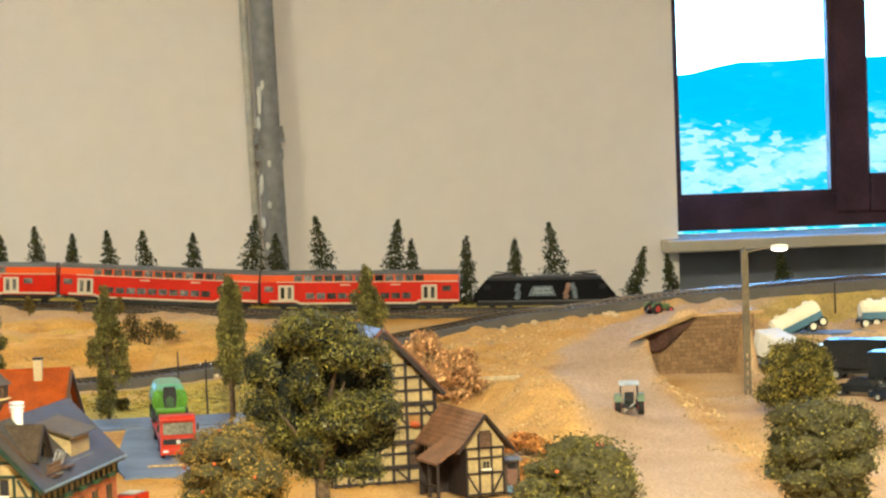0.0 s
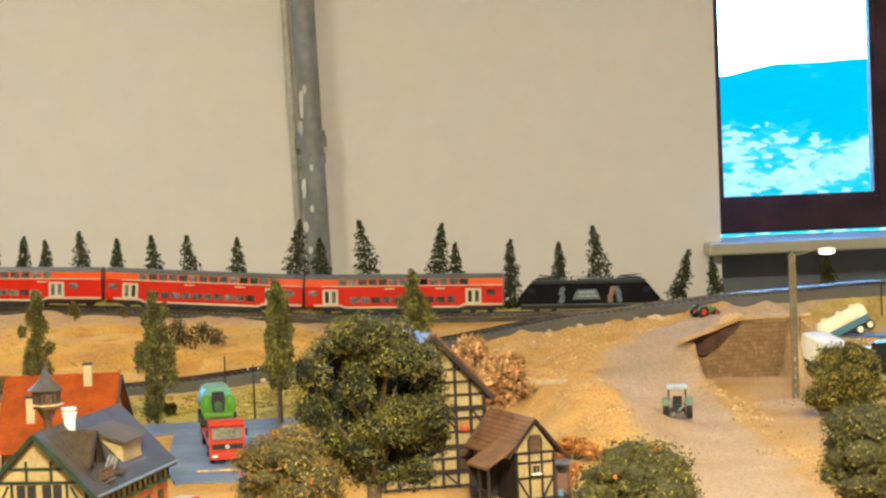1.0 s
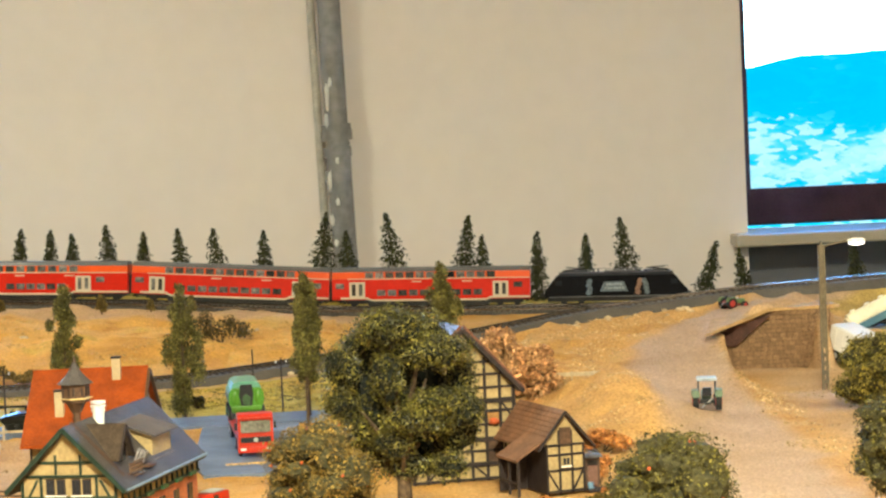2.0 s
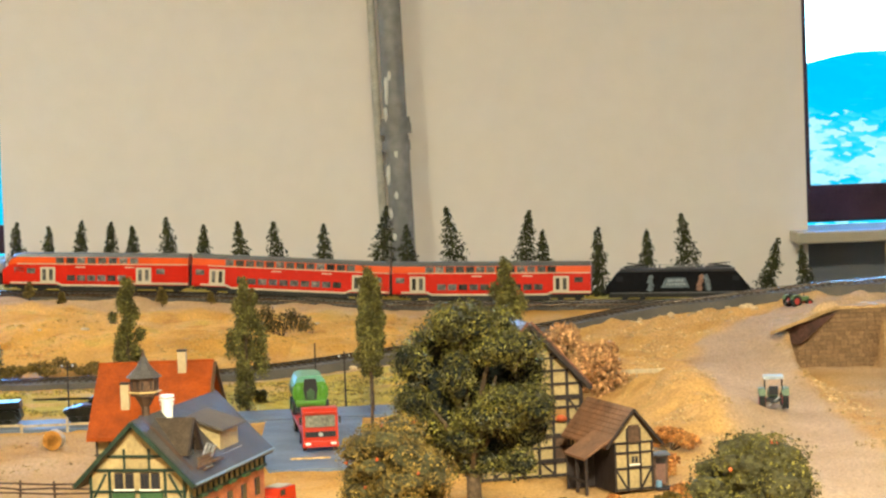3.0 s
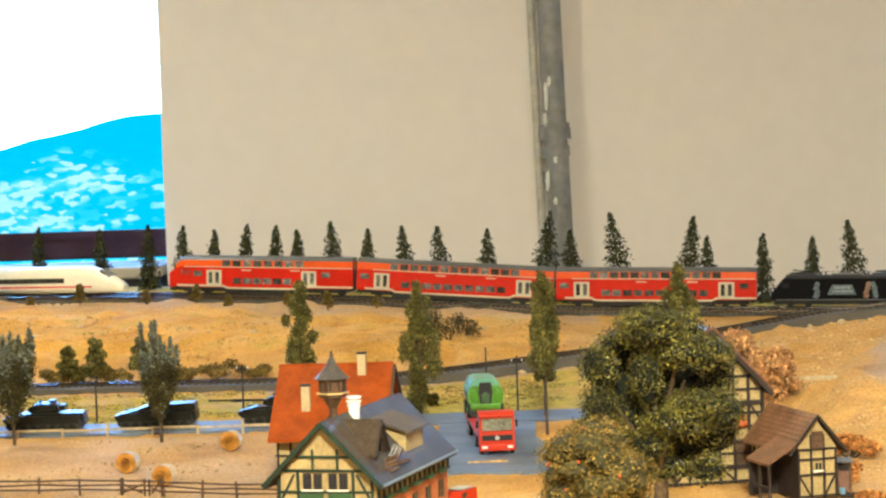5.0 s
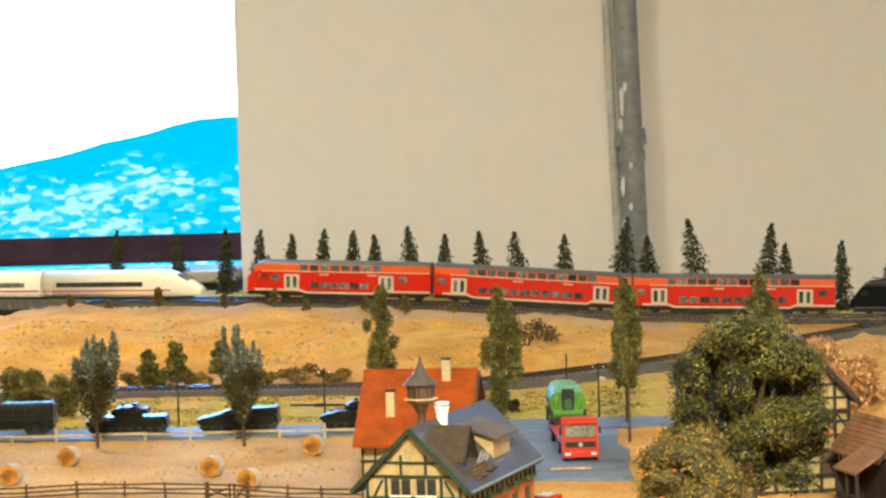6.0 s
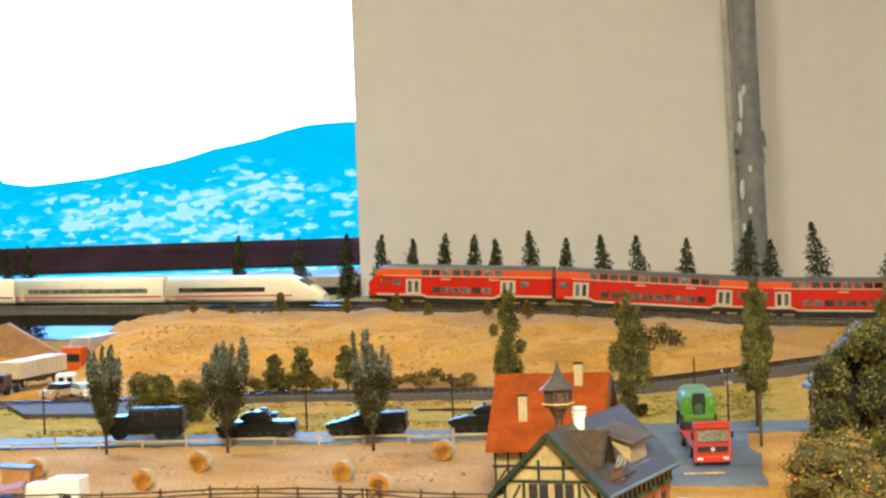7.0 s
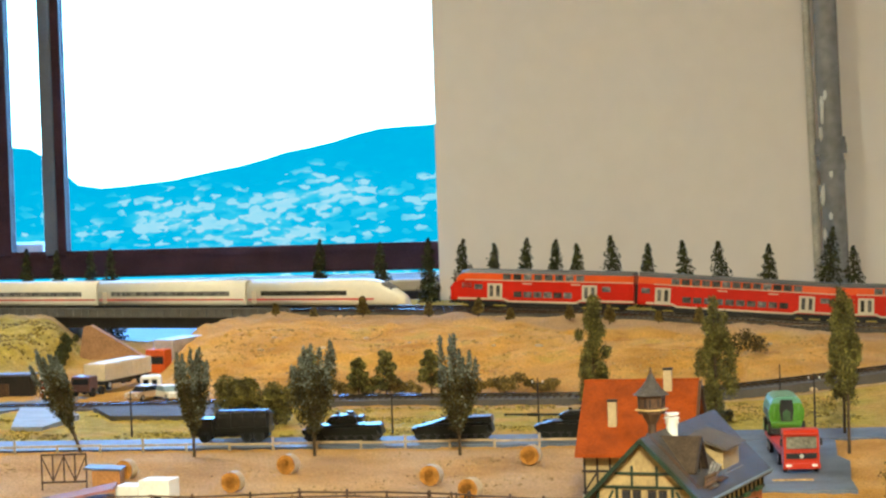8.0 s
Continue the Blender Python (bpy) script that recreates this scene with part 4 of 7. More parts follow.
def fir_tree(h, w, seed):
    r = np.random.default_rng(seed)
    pts, nor = [], []
    layers = max(14, int(h / 0.0034))
    ph = r.uniform(0, 6.28)
    tier = r.uniform(0.0105, 0.0135)        # boughs stand in whorls, so the outline steps
    for k in range(layers):
        f = k / (layers - 1)
        z = h * (0.05 + 0.95 * f)
        saw = (z / tier + ph) % 1.0
        rad = w / 2 * (1 - f) ** 0.78 * (1.22 - 0.42 * saw) * r.uniform(0.9, 1.12) + 0.0022
        lx, ly = r.normal(0, 0.12, 2) * rad
        m = int(20 + 75 * (1 - f))
        for _ in range(m):
            a = r.uniform(0, 6.283)
            q = rad * math.sqrt(r.uniform(0.03, 1)) * (1 + 0.22 * math.sin(3 * a + ph + int(z / tier) * 1.9))
            pts.append((lx + q * math.cos(a), ly + q * math.sin(a), z - 0.42 * q + r.normal(0, 0.001)))
            nor.append((math.cos(a) * 0.7, math.sin(a) * 0.7, 0.6))
    return np.array(pts), np.array(nor)


def fir(x, y, z, h, w, seed, lean=0.0, label="dark green model fir tree behind the railway line"):
    t = thing("fir_tree", x, y, z, 0, label, "fir tree", "firs behind the line")
    part("trunk", rodded((0, 0, -0.004), (lean * 0.9, 0, h * 0.9), 0.0016, 0.0005, seg=6), BARK, t)
    p, n = fir_tree(h, w, seed)
    p[:, 0] += lean * p[:, 2] / h
    part("crown", leaf_mesh("crown", p, 0.0023, n, FIR, seed), FIR, t)
    return t


def main_at(x):
    return float(np.interp(x, MX, MY))


# foot x, top x, top height and width for its height
FIRS = [(-0.323, -0.327, 0.146, 0.41), (-0.274, -0.273, 0.133, 0.37), (-0.215, -0.223, 0.136, 0.40), (-0.161, -0.172, 0.134, 0.44), (-0.100, -0.100, 0.128, 0.38),
        (-0.021, -0.008, 0.150, 0.42), (0.021, 0.020, 0.123, 0.46), (0.094, 0.078, 0.147, 0.42), (0.183, 0.196, 0.137, 0.42), (0.214, 0.215, 0.108, 0.36),
        (0.289, 0.294, 0.110, 0.36), (0.361, 0.363, 0.103, 0.38), (0.426, 0.412, 0.126, 0.44), (0.526, 0.548, 0.086, 0.42), (0.588, 0.580, 0.075, 0.40),
        (0.748, 0.743, 0.081, 0.36), (-1.352, -1.349, 0.135, 0.30), (-1.286, -1.288, 0.131, 0.30), (-1.223, -1.221, 0.131, 0.30), (-1.184, -1.182, 0.134, 0.30),
        (-0.793, -0.791, 0.146, 0.33), (-0.685, -0.686, 0.142, 0.33), (-0.606, -0.605, 0.147, 0.33), (-0.553, -0.549, 0.145, 0.34), (-0.503, -0.501, 0.138, 0.36),
        (-0.455, -0.451, 0.145, 0.37), (-0.413, -0.407, 0.142, 0.36), (-0.376, -0.377, 0.135, 0.36)]
for i, (fx, top_x, top_z, ratio) in enumerate(FIRS):
    fy = main_at(fx) + 0.13
    fz = ground_at(fx, fy) - 0.001
    fh = top_z - fz
    fir(fx, fy, fz, fh, fh * ratio, 11 + i, top_x - fx)


def clump_points(blobs, n, seed, shell=0.35, bare=-0.75):
    """Places on and just under the skin of several ellipsoids, none inside another."""
    r = np.random.default_rng(seed)
    b = np.array(blobs)
    area = (b[:, 3] * b[:, 4] + b[:, 3] * b[:, 5] + b[:, 4] * b[:, 5])
    idx = r.choice(len(b), n, p=area / area.sum())
    d = r.normal(0, 1, (n, 3))
    d /= np.linalg.norm(d, axis=1, keepdims=True)
    k = 1 - shell * r.random((n, 1)) ** 2 + 0.12 * r.normal(0, 1, (n, 1)) * 0.5
    p = b[idx, :3] + d * b[idx, 3:] * k
    keep = np.ones(n, bool)
    for j in range(len(b)):
        inside = (((p - b[j, :3]) / (b[j, 3:] * 0.80)) ** 2).sum(1) < 1
        keep &= ~(inside & (idx != j))
    keep &= (d[:, 2] > bare) | (r.random(n) < 0.3)        # thinner undersides
    return p[keep], d[keep]


def broad_tree(name, x, y, z, h, w, trunk, n_blobs, n_leaves, leaf, material, label, seed, group="", low=0.25, fruit=0, core=True, kind_of="tree", flat=1.0, clumps=None, lift=0.0):
    r = np.random.default_rng(seed)
    t = thing(name, x, y, z, 0, label, kind_of, group)
    base, top = lift + h * low, lift + h
    bm = bmesh.new()
    rod(bm, (0, 0, -0.003), (0, 0, base + (top - base) * 0.35), trunk, trunk * 0.6, seg=9)
    blobs = []
    for k in range(n_blobs):
        f = (k + 0.5) / n_blobs
        zc = base + (top - base) * (0.12 + 0.76 * f)
        wide = math.sin(math.pi * min(0.97, max(0.10, 0.16 + 0.72 * f))) ** 0.7
        a = k * 2.4 + r.uniform(-0.4, 0.4)
        rr = w / 2 * wide * r.uniform(0.35, 0.72)
        s = w * r.uniform(0.13, 0.24)
        cx, cy = rr * math.cos(a), rr * math.sin(a) * flat
        blobs.append((cx, cy, zc, s * r.uniform(0.9, 1.2), s, s * r.uniform(0.55, 0.8)))
        if k % 2 == 0:
            rod(bm, (0, 0, base + (zc - base) * 0.3), (cx * 0.8, cy * 0.8, zc), trunk * 0.45, trunk * 0.15, seg=6)
    if clumps:
        g = h / 0.143
        blobs = [(cx * 0.93 * g, (-0.016 * math.cos(3.1 * k) - 0.004) * g, lift + cz * g, ra * g, ra * 0.8 * g, rb * g) for k, (cx, cz, ra, rb) in enumerate(clumps)]
        # back masses, drawn only as dark cores that stand in for shade
        blobs += [(0, 0.024 * g, lift + h * 0.55, w * 0.36, w * 0.2, h * 0.36), (-0.028 * g, 0.016 * g, lift + h * 0.47, w * 0.22, w * 0.15, h * 0.24), (0.024 * g, 0.016 * g, lift + h * 0.40, w * 0.24, w * 0.15, h * 0.24)]
    part("trunk", bm, BARK, t)
    p, d = clump_points(blobs[:-3] if clumps else blobs, n_leaves, seed, 0.55, -0.5 if clumps else -0.8)
    p = p + r.normal(0, 0.0016 if clumps else 0.0010, p.shape)
    crown = part("crown", leaf_mesh("crown", p, leaf, d, material, seed), material, t)
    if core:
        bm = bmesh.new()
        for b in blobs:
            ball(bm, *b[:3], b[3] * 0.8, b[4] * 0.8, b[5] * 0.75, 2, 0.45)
        part("crown_shade_core", bm, OAKCORE if clumps else FRUITCORE, t, "dark core that stands in for shade inside the crown")
    for k in range(fruit):
        q = p[r.integers(len(p))]
        part("fruit", ball(bmesh.new(), q[0] * 1.03, q[1] * 1.03, q[2], 0.0009, 0.0009, 0.0009, 1), FRUIT, t, "red fruit")
    return t


# clumps of the large tree: across, height, half width, half height
OAK_CLUMPS = [(-0.006, 0.127, 0.025, 0.015), (0.018, 0.122, 0.018, 0.013), (-0.044, 0.100, 0.014, 0.016), (-0.027, 0.113, 0.018, 0.012), (0.027, 0.109, 0.027, 0.013), (0.045, 0.088, 0.013, 0.018),
              (-0.010, 0.092, 0.012, 0.020), (-0.006, 0.066, 0.013, 0.016), (-0.046, 0.055, 0.020, 0.014), (-0.031, 0.072, 0.015, 0.011), (0.014, 0.061, 0.026, 0.013), (0.041, 0.050, 0.017, 0.021),
              (0.028, 0.073, 0.022, 0.010), (0.004, 0.079, 0.012, 0.010), (0.048, 0.068, 0.013, 0.015), (-0.020, 0.060, 0.013, 0.011), (-0.045, 0.075, 0.013, 0.012), (-0.041, 0.041, 0.014, 0.012), (-0.008, 0.046, 0.014, 0.012), (0.005, 0.027, 0.023, 0.012), (0.034, 0.027, 0.013, 0.011), (-0.023, 0.036, 0.015, 0.013)]
broad_tree("broadleaf_tree", 0.0505, 1.505, 0.0, 0.1265, 0.106, 0.0058, 30, 46000, 0.00100, OAK, "large dark green broadleaf model tree by the barn", 3, low=0.09, clumps=OAK_CLUMPS, lift=0.030)
broad_tree("fruit_tree", 0.0012, 1.148, 0.0, 0.058, 0.062, 0.0035, 30, 24000, 0.00080, APPLE, "olive and orange fruit tree with small red fruit", 5, low=0.06, fruit=26, lift=0.067)
broad_tree("fruit_tree", 0.1565, 1.02, 0.0, 0.052, 0.062, 0.0035, 28, 24000, 0.00075, MIXLEAF, "dark green fruit tree with red apples beside the dusty road", 6, low=0.05, fruit=22, lift=0.075)
broad_tree("broadleaf_tree", 0.2925, 1.17, 0.0, 0.057, 0.066, 0.0035, 34, 24000, 0.00078, YARDLEAF, "olive green bushy tree at the edge of the yard", 8, low=0.05, lift=0.067)
broad_tree("broadleaf_tree", 0.486, 2.13, 0.0, 0.064, 0.074, 0.004, 24, 14000, 0.0014, OLIVELEAF, "yellowish olive bushy tree beside the parked wagons", 9, low=0.04)


def poplar(x, y, h, w, seed, low=0.22, label="tall slim olive-brown poplar on a bare trunk"):
    r = np.random.default_rng(seed)
    t = thing("poplar_tree", x, y, ground_at(x, y), 0, label, "poplar tree", "poplars by the road")
    part("trunk", rodded((0, 0, -0.003), (0, 0, h * 0.7), 0.0016, 0.0008, seg=7), BARK, t)
    # loose upright boughs round the stem, with gaps between them
    bm, blobs = bmesh.new(), []
    n = 26
    for k in range(n):
        f = k / (n - 1)
        wide = math.sin(math.pi * (0.14 + 0.82 * f)) ** 0.8
        a = k * 2.4 + r.uniform(-0.5, 0.5)
        s = w * 0.135 * (0.35 + 0.75 * wide) * r.uniform(0.6, 1.3)
        rr = w * 0.38 * wide * r.uniform(0.1, 1)
        zc = h * (low + (0.96 - low) * f)
        blobs.append((rr * math.cos(a), rr * math.sin(a), zc, s, s, s * r.uniform(1.3, 2.3)))
        rod(bm, (0, 0, max(h * low * 0.8, zc - 0.018)), (rr * math.cos(a) * 0.9, rr * math.sin(a) * 0.9, zc), 0.0006, 0.0003, seg=5)
    part("twigs", bm, BARK, t)
    p, d = clump_points(blobs, 11500, seed, 0.8)
    p = p + r.normal(0, 0.0011, p.shape)
    part("crown", leaf_mesh("crown", p, 0.00135, d, POPLAR, seed), POPLAR, t)
    return t


poplar(-0.0205, 2.26, 0.139, 0.043, 21, 0.27)
poplar(-0.139, 2.30, 0.130, 0.045, 22, 0.07)
poplar(-0.264, 2.42, 0.126, 0.043, 23, 0.07)
poplar(-0.0195, 2.12, 0.112, 0.030, 25, 0.50, "slim olive-brown poplar on a long bare trunk")
poplar(0.111, 2.36, 0.130, 0.046, 24, 0.30, "slim olive tree behind the barn")


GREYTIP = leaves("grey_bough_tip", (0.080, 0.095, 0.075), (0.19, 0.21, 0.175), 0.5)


def brush_tree(x, y, h, w, seed, lean=0.0):
    """A grey-green tree of upright feathery boughs on a thin stem."""
    r = np.random.default_rng(seed)
    t = thing("brush_tree", x, y, ground_at(x, y), 0, "grey-green feathery model tree on a thin stem by the fence", "tree", "trees along the fence", ry=lean)
    bm = bmesh.new()
    rod(bm, (0, 0, -0.003), (0, 0, h * 0.35), 0.0016, 0.0012, seg=7)
    pts, nor, tip = [], [], []
    for k in range(13):
        a, q = k * 2.4 + r.uniform(-0.3, 0.3), w / 2 * r.uniform(0.30, 1.05)
        top = Vector((q * math.cos(a), q * math.sin(a) * 0.7, h * r.uniform(0.70, 1.0)))
        foot = Vector((0, 0, h * r.uniform(0.14, 0.26)))
        rod(bm, foot, top, 0.0008, 0.0003, seg=5)
        for _ in range(900):
            f = r.random() ** 0.8
            c = foot.lerp(top, f)
            c.x += q * 0.30 * math.cos(a) * math.sin(math.pi * f)
            o = r.normal(0, 1, 3) * w * 0.074 * (0.10 + math.sin(math.pi * min(0.98, 0.90 * f + 0.05))) * (0.55 + 0.75 * f - 0.55 * f * f)
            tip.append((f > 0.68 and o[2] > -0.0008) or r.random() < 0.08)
            pts.append((c.x + o[0], c.y + o[1], c.z + o[2] * 1.6))
            nor.append((o[0], o[1], 0.002))
    part("trunk", bm, BARK, t)
    pts, nor, tip = np.array(pts), np.array(nor) * 100, np.array(tip)
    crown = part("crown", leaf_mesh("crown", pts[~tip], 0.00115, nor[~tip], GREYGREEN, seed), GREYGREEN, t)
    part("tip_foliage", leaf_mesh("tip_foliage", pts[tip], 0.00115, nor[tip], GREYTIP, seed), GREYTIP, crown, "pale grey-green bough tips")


brush_tree(-0.732, 2.210, 0.106, 0.036, 31, lean=-20)
brush_tree(-0.614, 2.175, 0.107, 0.034, 32)
brush_tree(-0.499, 2.165, 0.108, 0.048, 33)
brush_tree(-0.364, 2.155, 0.112, 0.037, 34)


def bush(x, y, h, w, material, label, seed, n=700, group="bushes on the bank"):
    r = np.random.default_rng(seed)
    z = ground_at(x, y)
    t = thing("bush", x, y, z, 0, label, "bush", group)
    blobs = [(w * 0.3 * r.normal(), w * 0.25 * r.normal(), h * r.uniform(0.25, 0.7), w * 0.24, w * 0.24, h * 0.28) for _ in range(6)]
    p, d = clump_points(blobs, n * 2, seed, 0.8)
    p[:, 2] = np.maximum(p[:, 2], 0.0)
    bm = bmesh.new()
    for b in blobs[:4]:
        rod(bm, (0, 0, -0.002), b[:3], 0.0009, 0.0004, seg=5)
    part("twigs", bm, BARK, t)
    part("foliage", leaf_mesh("foliage", p, 0.0017, d, material, seed), material, t)
    return t


BROWNDARK = leaves("dark_brown_bush", (0.050, 0.036, 0.012), (0.120, 0.085, 0.028), 0.5)
bush(-0.133, 2.89, 0.042, 0.046, BROWNDARK, "low dark brown bush on the sandy bank", 41, 900)
bush(-0.1325, 2.385, 0.013, 0.016, OAK, "small dark round bush beside the paving", 40, 700, "shrubs by the road")
bush(-0.628, 2.42, 0.054, 0.056, HEDGE, "olive green bush behind the army lorry", 42, 4000)
bush(-0.592, 2.43, 0.046, 0.048, HEDGE, "olive green bush behind the army lorry", 43, 3500)
for k, (bx, by, bh, bw) in enumerate(((-0.566, 2.70, 0.022, 0.03), (-0.50, 2.70, 0.023, 0.032), (-0.425, 2.70, 0.018, 0.03), (-0.39, 2.71, 0.022, 0.04), (-0.54, 2.72, 0.02, 0.03), (-0.35, 2.72, 0.016, 0.028))):
    bush(bx, by, bh, bw, BUSHBROWN, "brown bush at the foot of the bank", 50 + k, 700)


def sapling(x, y, h, w, material, label, seed):
    z = ground_at(x, y)
    r = np.random.default_rng(seed)
    t = thing("small_tree", x, y, z, 0, label, "small tree", "young trees on the bank")
    part("trunk", rodded((0, 0, -0.003), (0, 0, h * 0.7), 0.0011, 0.0005, seg=6), BARK, t)
    blobs = [(w * 0.30 * (1 - 0.07 * k) * math.cos(2.4 * k + seed), w * 0.2 * math.sin(2.4 * k + seed), h * (0.24 + 0.68 * k / 10), w * (0.24 - 0.012 * k), w * 0.2, h * 0.09) for k in range(11)]
    p, d = clump_points(blobs, int(1500 * (1 + 12 * w)), seed, 0.8)
    part("crown", leaf_mesh("crown", p, 0.0018, d, material, seed), material, t)


for k, (tx, ty, th, tw) in enumerate(((-0.602, 2.66, 0.056, 0.028), (-0.522, 2.70, 0.053, 0.026), (-0.472, 2.71, 0.052, 0.028), (-0.552, 2.69, 0.046, 0.024))):
    sapling(tx, ty, th, tw * 1.4, POPLAR, "small olive green tree at the foot of the bank", 60 + k)
# low growth along the edge of the line
for k, (tx, off, th) in enumerate(((-0.80, 0.17, 0.018), (-0.74, 0.16, 0.02), (-0.665, 0.14, 0.03), (-0.56, 0.16, 0.022), (-0.49, 0.15, 0.026), (-0.445, 0.15, 0.018), (-0.365, 0.14, 0.02), (-0.31, 0.15, 0.026), (-0.245, 0.14, 0.017), (-0.19, 0.15, 0.024))):
    sapling(tx, main_at(tx) - off, th, th * 0.7, BUSHBROWN, "tiny brown shrub beside the railway line", 80 + k)

# ---- buildings ----
REDROOF = mat("red_roof_tile", (0.255, 0.044, 0.003), 0.8, var=0.2, scale=70, fine=700, bump=0.6, spec=0.2)
SLATE = mat("slate_roof", (0.060, 0.053, 0.051), 0.55, var=0.14, scale=40, fine=500, bump=0.5, spec=0.15)
BROWNROOF = mat("brown_roof_board", (0.155, 0.075, 0.042), 0.55, var=0.25, scale=60, bump=0.3)
BROWNWOOD = mat("brown_wood", (0.068, 0.036, 0.020), 0.6, var=0.3, scale=90)
BARNROOF = mat("barn_roof_slate", (0.10, 0.10, 0.11), 0.5, var=0.2, scale=50)
CHIMNEY = mat("cream_chimney", (0.40, 0.31, 0.18), 0.7, var=0.1)
GREENPAINT = mat("green_shutter", (0.03, 0.075, 0.03), 0.5, var=0.2)
ROAD_W = [(-1.9, 2.285), (-1.2, 2.262), (-0.6, 2.256), (-0.28, 2.252), (-0.05, 2.262), (0.20, 2.275)]


CONCRETE = mat("plinth_render", (0.30, 0.26, 0.20), 0.85, var=0.15, scale=60)
PALE_RAIL = mat("ochre_rail", (0.5, 0.36, 0.15), 0.6)


def gable_body(t, hw, eave, ridge, y0, y1, material=None):
    bm = bmesh.new()
    prism(bm, [(-hw, 0), (hw, 0), (hw, eave), (0, ridge), (-hw, eave)], "y", y0, y1)
    return part("wall", bm, material or CREAM, t)


def roof_side(t, s, hw, eave, ridge, y0, y1, th, material, name="roof"):
    k = (ridge - eave) / hw
    bm = bmesh.new()
    prism(bm, [(0, ridge), (s * hw, eave), (s * hw, eave - th * 1.2), (0, ridge - th * 1.2)], "y", y0, y1)
    return part(name, bm, material, t)


def front_beam(t, x0, z0, x1, z1, y, w, material, name="timber"):
    a = Vector((x0, y, z0))
    b = Vector((x1, y, z1))
    return part(name, beam(bmesh.new(), a, b, w), material, t)


def side_beam(t, y0, z0, y1, z1, x, w, material, name="timber"):
    return part(name, beam(bmesh.new(), (x, y0, z0), (x, y1, z1), w), material, t)


def little_window(t, x, z, w, h, y, frame_mat, name="window"):
    f = part(name, boxed(x - w / 2, x + w / 2, y - 0.0009, y + 0.0004, z, z + h), frame_mat, t)
    part("pane", boxed(x - w * 0.36, x - w * 0.05, y - 0.0013, y - 0.0008, z + h * 0.12, z + h * 0.88), GLASS, f)
    part("pane", boxed(x + w * 0.05, x + w * 0.36, y - 0.0013, y - 0.0008, z + h * 0.12, z + h * 0.88), GLASS, f)
    part("sill", boxed(x - w * 0.6, x + w * 0.6, y - 0.002, y, z - 0.0009, z), WHITEP, f)


def grey_house():
    t = thing("timbered_house", -0.1583, 1.4991, 0.0123, -14.0, "cream timbered house with a slate-grey roof, dormers and a turret", "house")
    t.matrix_basis = t.matrix_basis @ Matrix.Scale(0.953, 4)
    part("plinth", boxed(-0.034, 0.034, 0.003, 0.170, -0.0145, 0.0), CONCRETE, t, "grey rendered plinth")
    ln, hw, ev, rd = 0.172, 0.033, 0.046, 0.0785
    gable_body(t, hw, ev, rd, 0.004, ln - 0.003)
    for s in (-1, 1):
        roof_side(t, s, 0.0405, 0.040, 0.0815, -0.003, ln, 0.0028, SLATE)
        front_beam(t, 0, 0.0798, s * 0.041, 0.0385, -0.0035, 0.0028, GREENTIMBER, "barge_board")
    # gable timbers
    y = 0.0035
    for z, w in ((0.0285, 0.066), (0.0345, 0.066), (0.0485, 0.058), (0.0575, 0.040)):
        front_beam(t, -w / 2, z, w / 2, z, y, 0.0017, GREENTIMBER)
    for x in (-0.032, -0.019, 0.019, 0.032):
        front_beam(t, x, 0.0, x, 0.048 if abs(x) < 0.03 else 0.046, y, 0.0017, GREENTIMBER)
    for x in (-0.0085, 0.0085):
        front_beam(t, x, 0.049, x, 0.0625, y, 0.0015, GREENTIMBER)
    for s in (-1, 1):
        front_beam(t, s * 0.0215, 0.046, s * 0.030, 0.0305, y, 0.0015, GREENTIMBER)
        front_beam(t, s * 0.0305, 0.027, s * 0.021, 0.012, y, 0.0015, GREENTIMBER)
    for x in (-0.0125, -0.0052, 0.0052, 0.0125):
        little_window(t, x, 0.0362, 0.0056, 0.0105, y - 0.0002, TIMBER)
    for x in (-0.0095, 0.0095):
        part("shutter_door", boxed(x - 0.0078, x + 0.0078, y - 0.0012, y + 0.001, 0.004, 0.0335), GREENPAINT, t, "green boarded door")
    # long side: brick below, dark timber above
    part("brick_wall", boxed(0.0325, 0.0345, 0.004, ln - 0.004, 0.0, 0.0275), BRICKM, t, "orange brick lower wall")
    part("upper_wall", boxed(0.0328, 0.0350, 0.004, ln - 0.004, 0.0278, 0.0425), CREAM, t)
    for z in (0.0285, 0.0405):
        side_beam(t, 0.003, z, ln - 0.003, z, 0.0355, 0.0018, GREENTIMBER)
    for k in range(15):
        q = 0.006 + (ln - 0.012) * k / 14
        side_beam(t, q, 0.028, q, 0.0405, 0.0355, 0.0015, GREENTIMBER)
    for k in range(5):
        q = 0.02 + k * 0.031
        part("side_window", boxed(0.0346, 0.0356, q, q + 0.010, 0.010, 0.022), GLASS, t)
        part("flower_box", boxed(0.0356, 0.0385, q - 0.001, q + 0.011, 0.0275, 0.0300), GREENPAINT, t)
    part("gutter", rodded((0.0412, -0.002, 0.0392), (0.0412, ln, 0.0392), 0.0011, seg=8), mat("gutter_blue_grey", (0.14, 0.2, 0.24), 0.3), t)
    # boarded dormer with a little balcony
    dy, dw = 0.0335, 0.0130
    d = part("boarded_dormer", prism(bmesh.new(), [(dy - dw + 0.002, 0.0440), (dy + dw - 0.002, 0.0440), (dy + dw - 0.002, 0.0600), (dy, 0.0765), (dy - dw + 0.002, 0.0600)], "x", 0.001, 0.0265), BROWNWOOD, t, "brown boarded dormer")
    shingle = mat("old_shingle", (0.046, 0.030, 0.018), 0.75, var=0.3, scale=120, fine=700, bump=0.4)
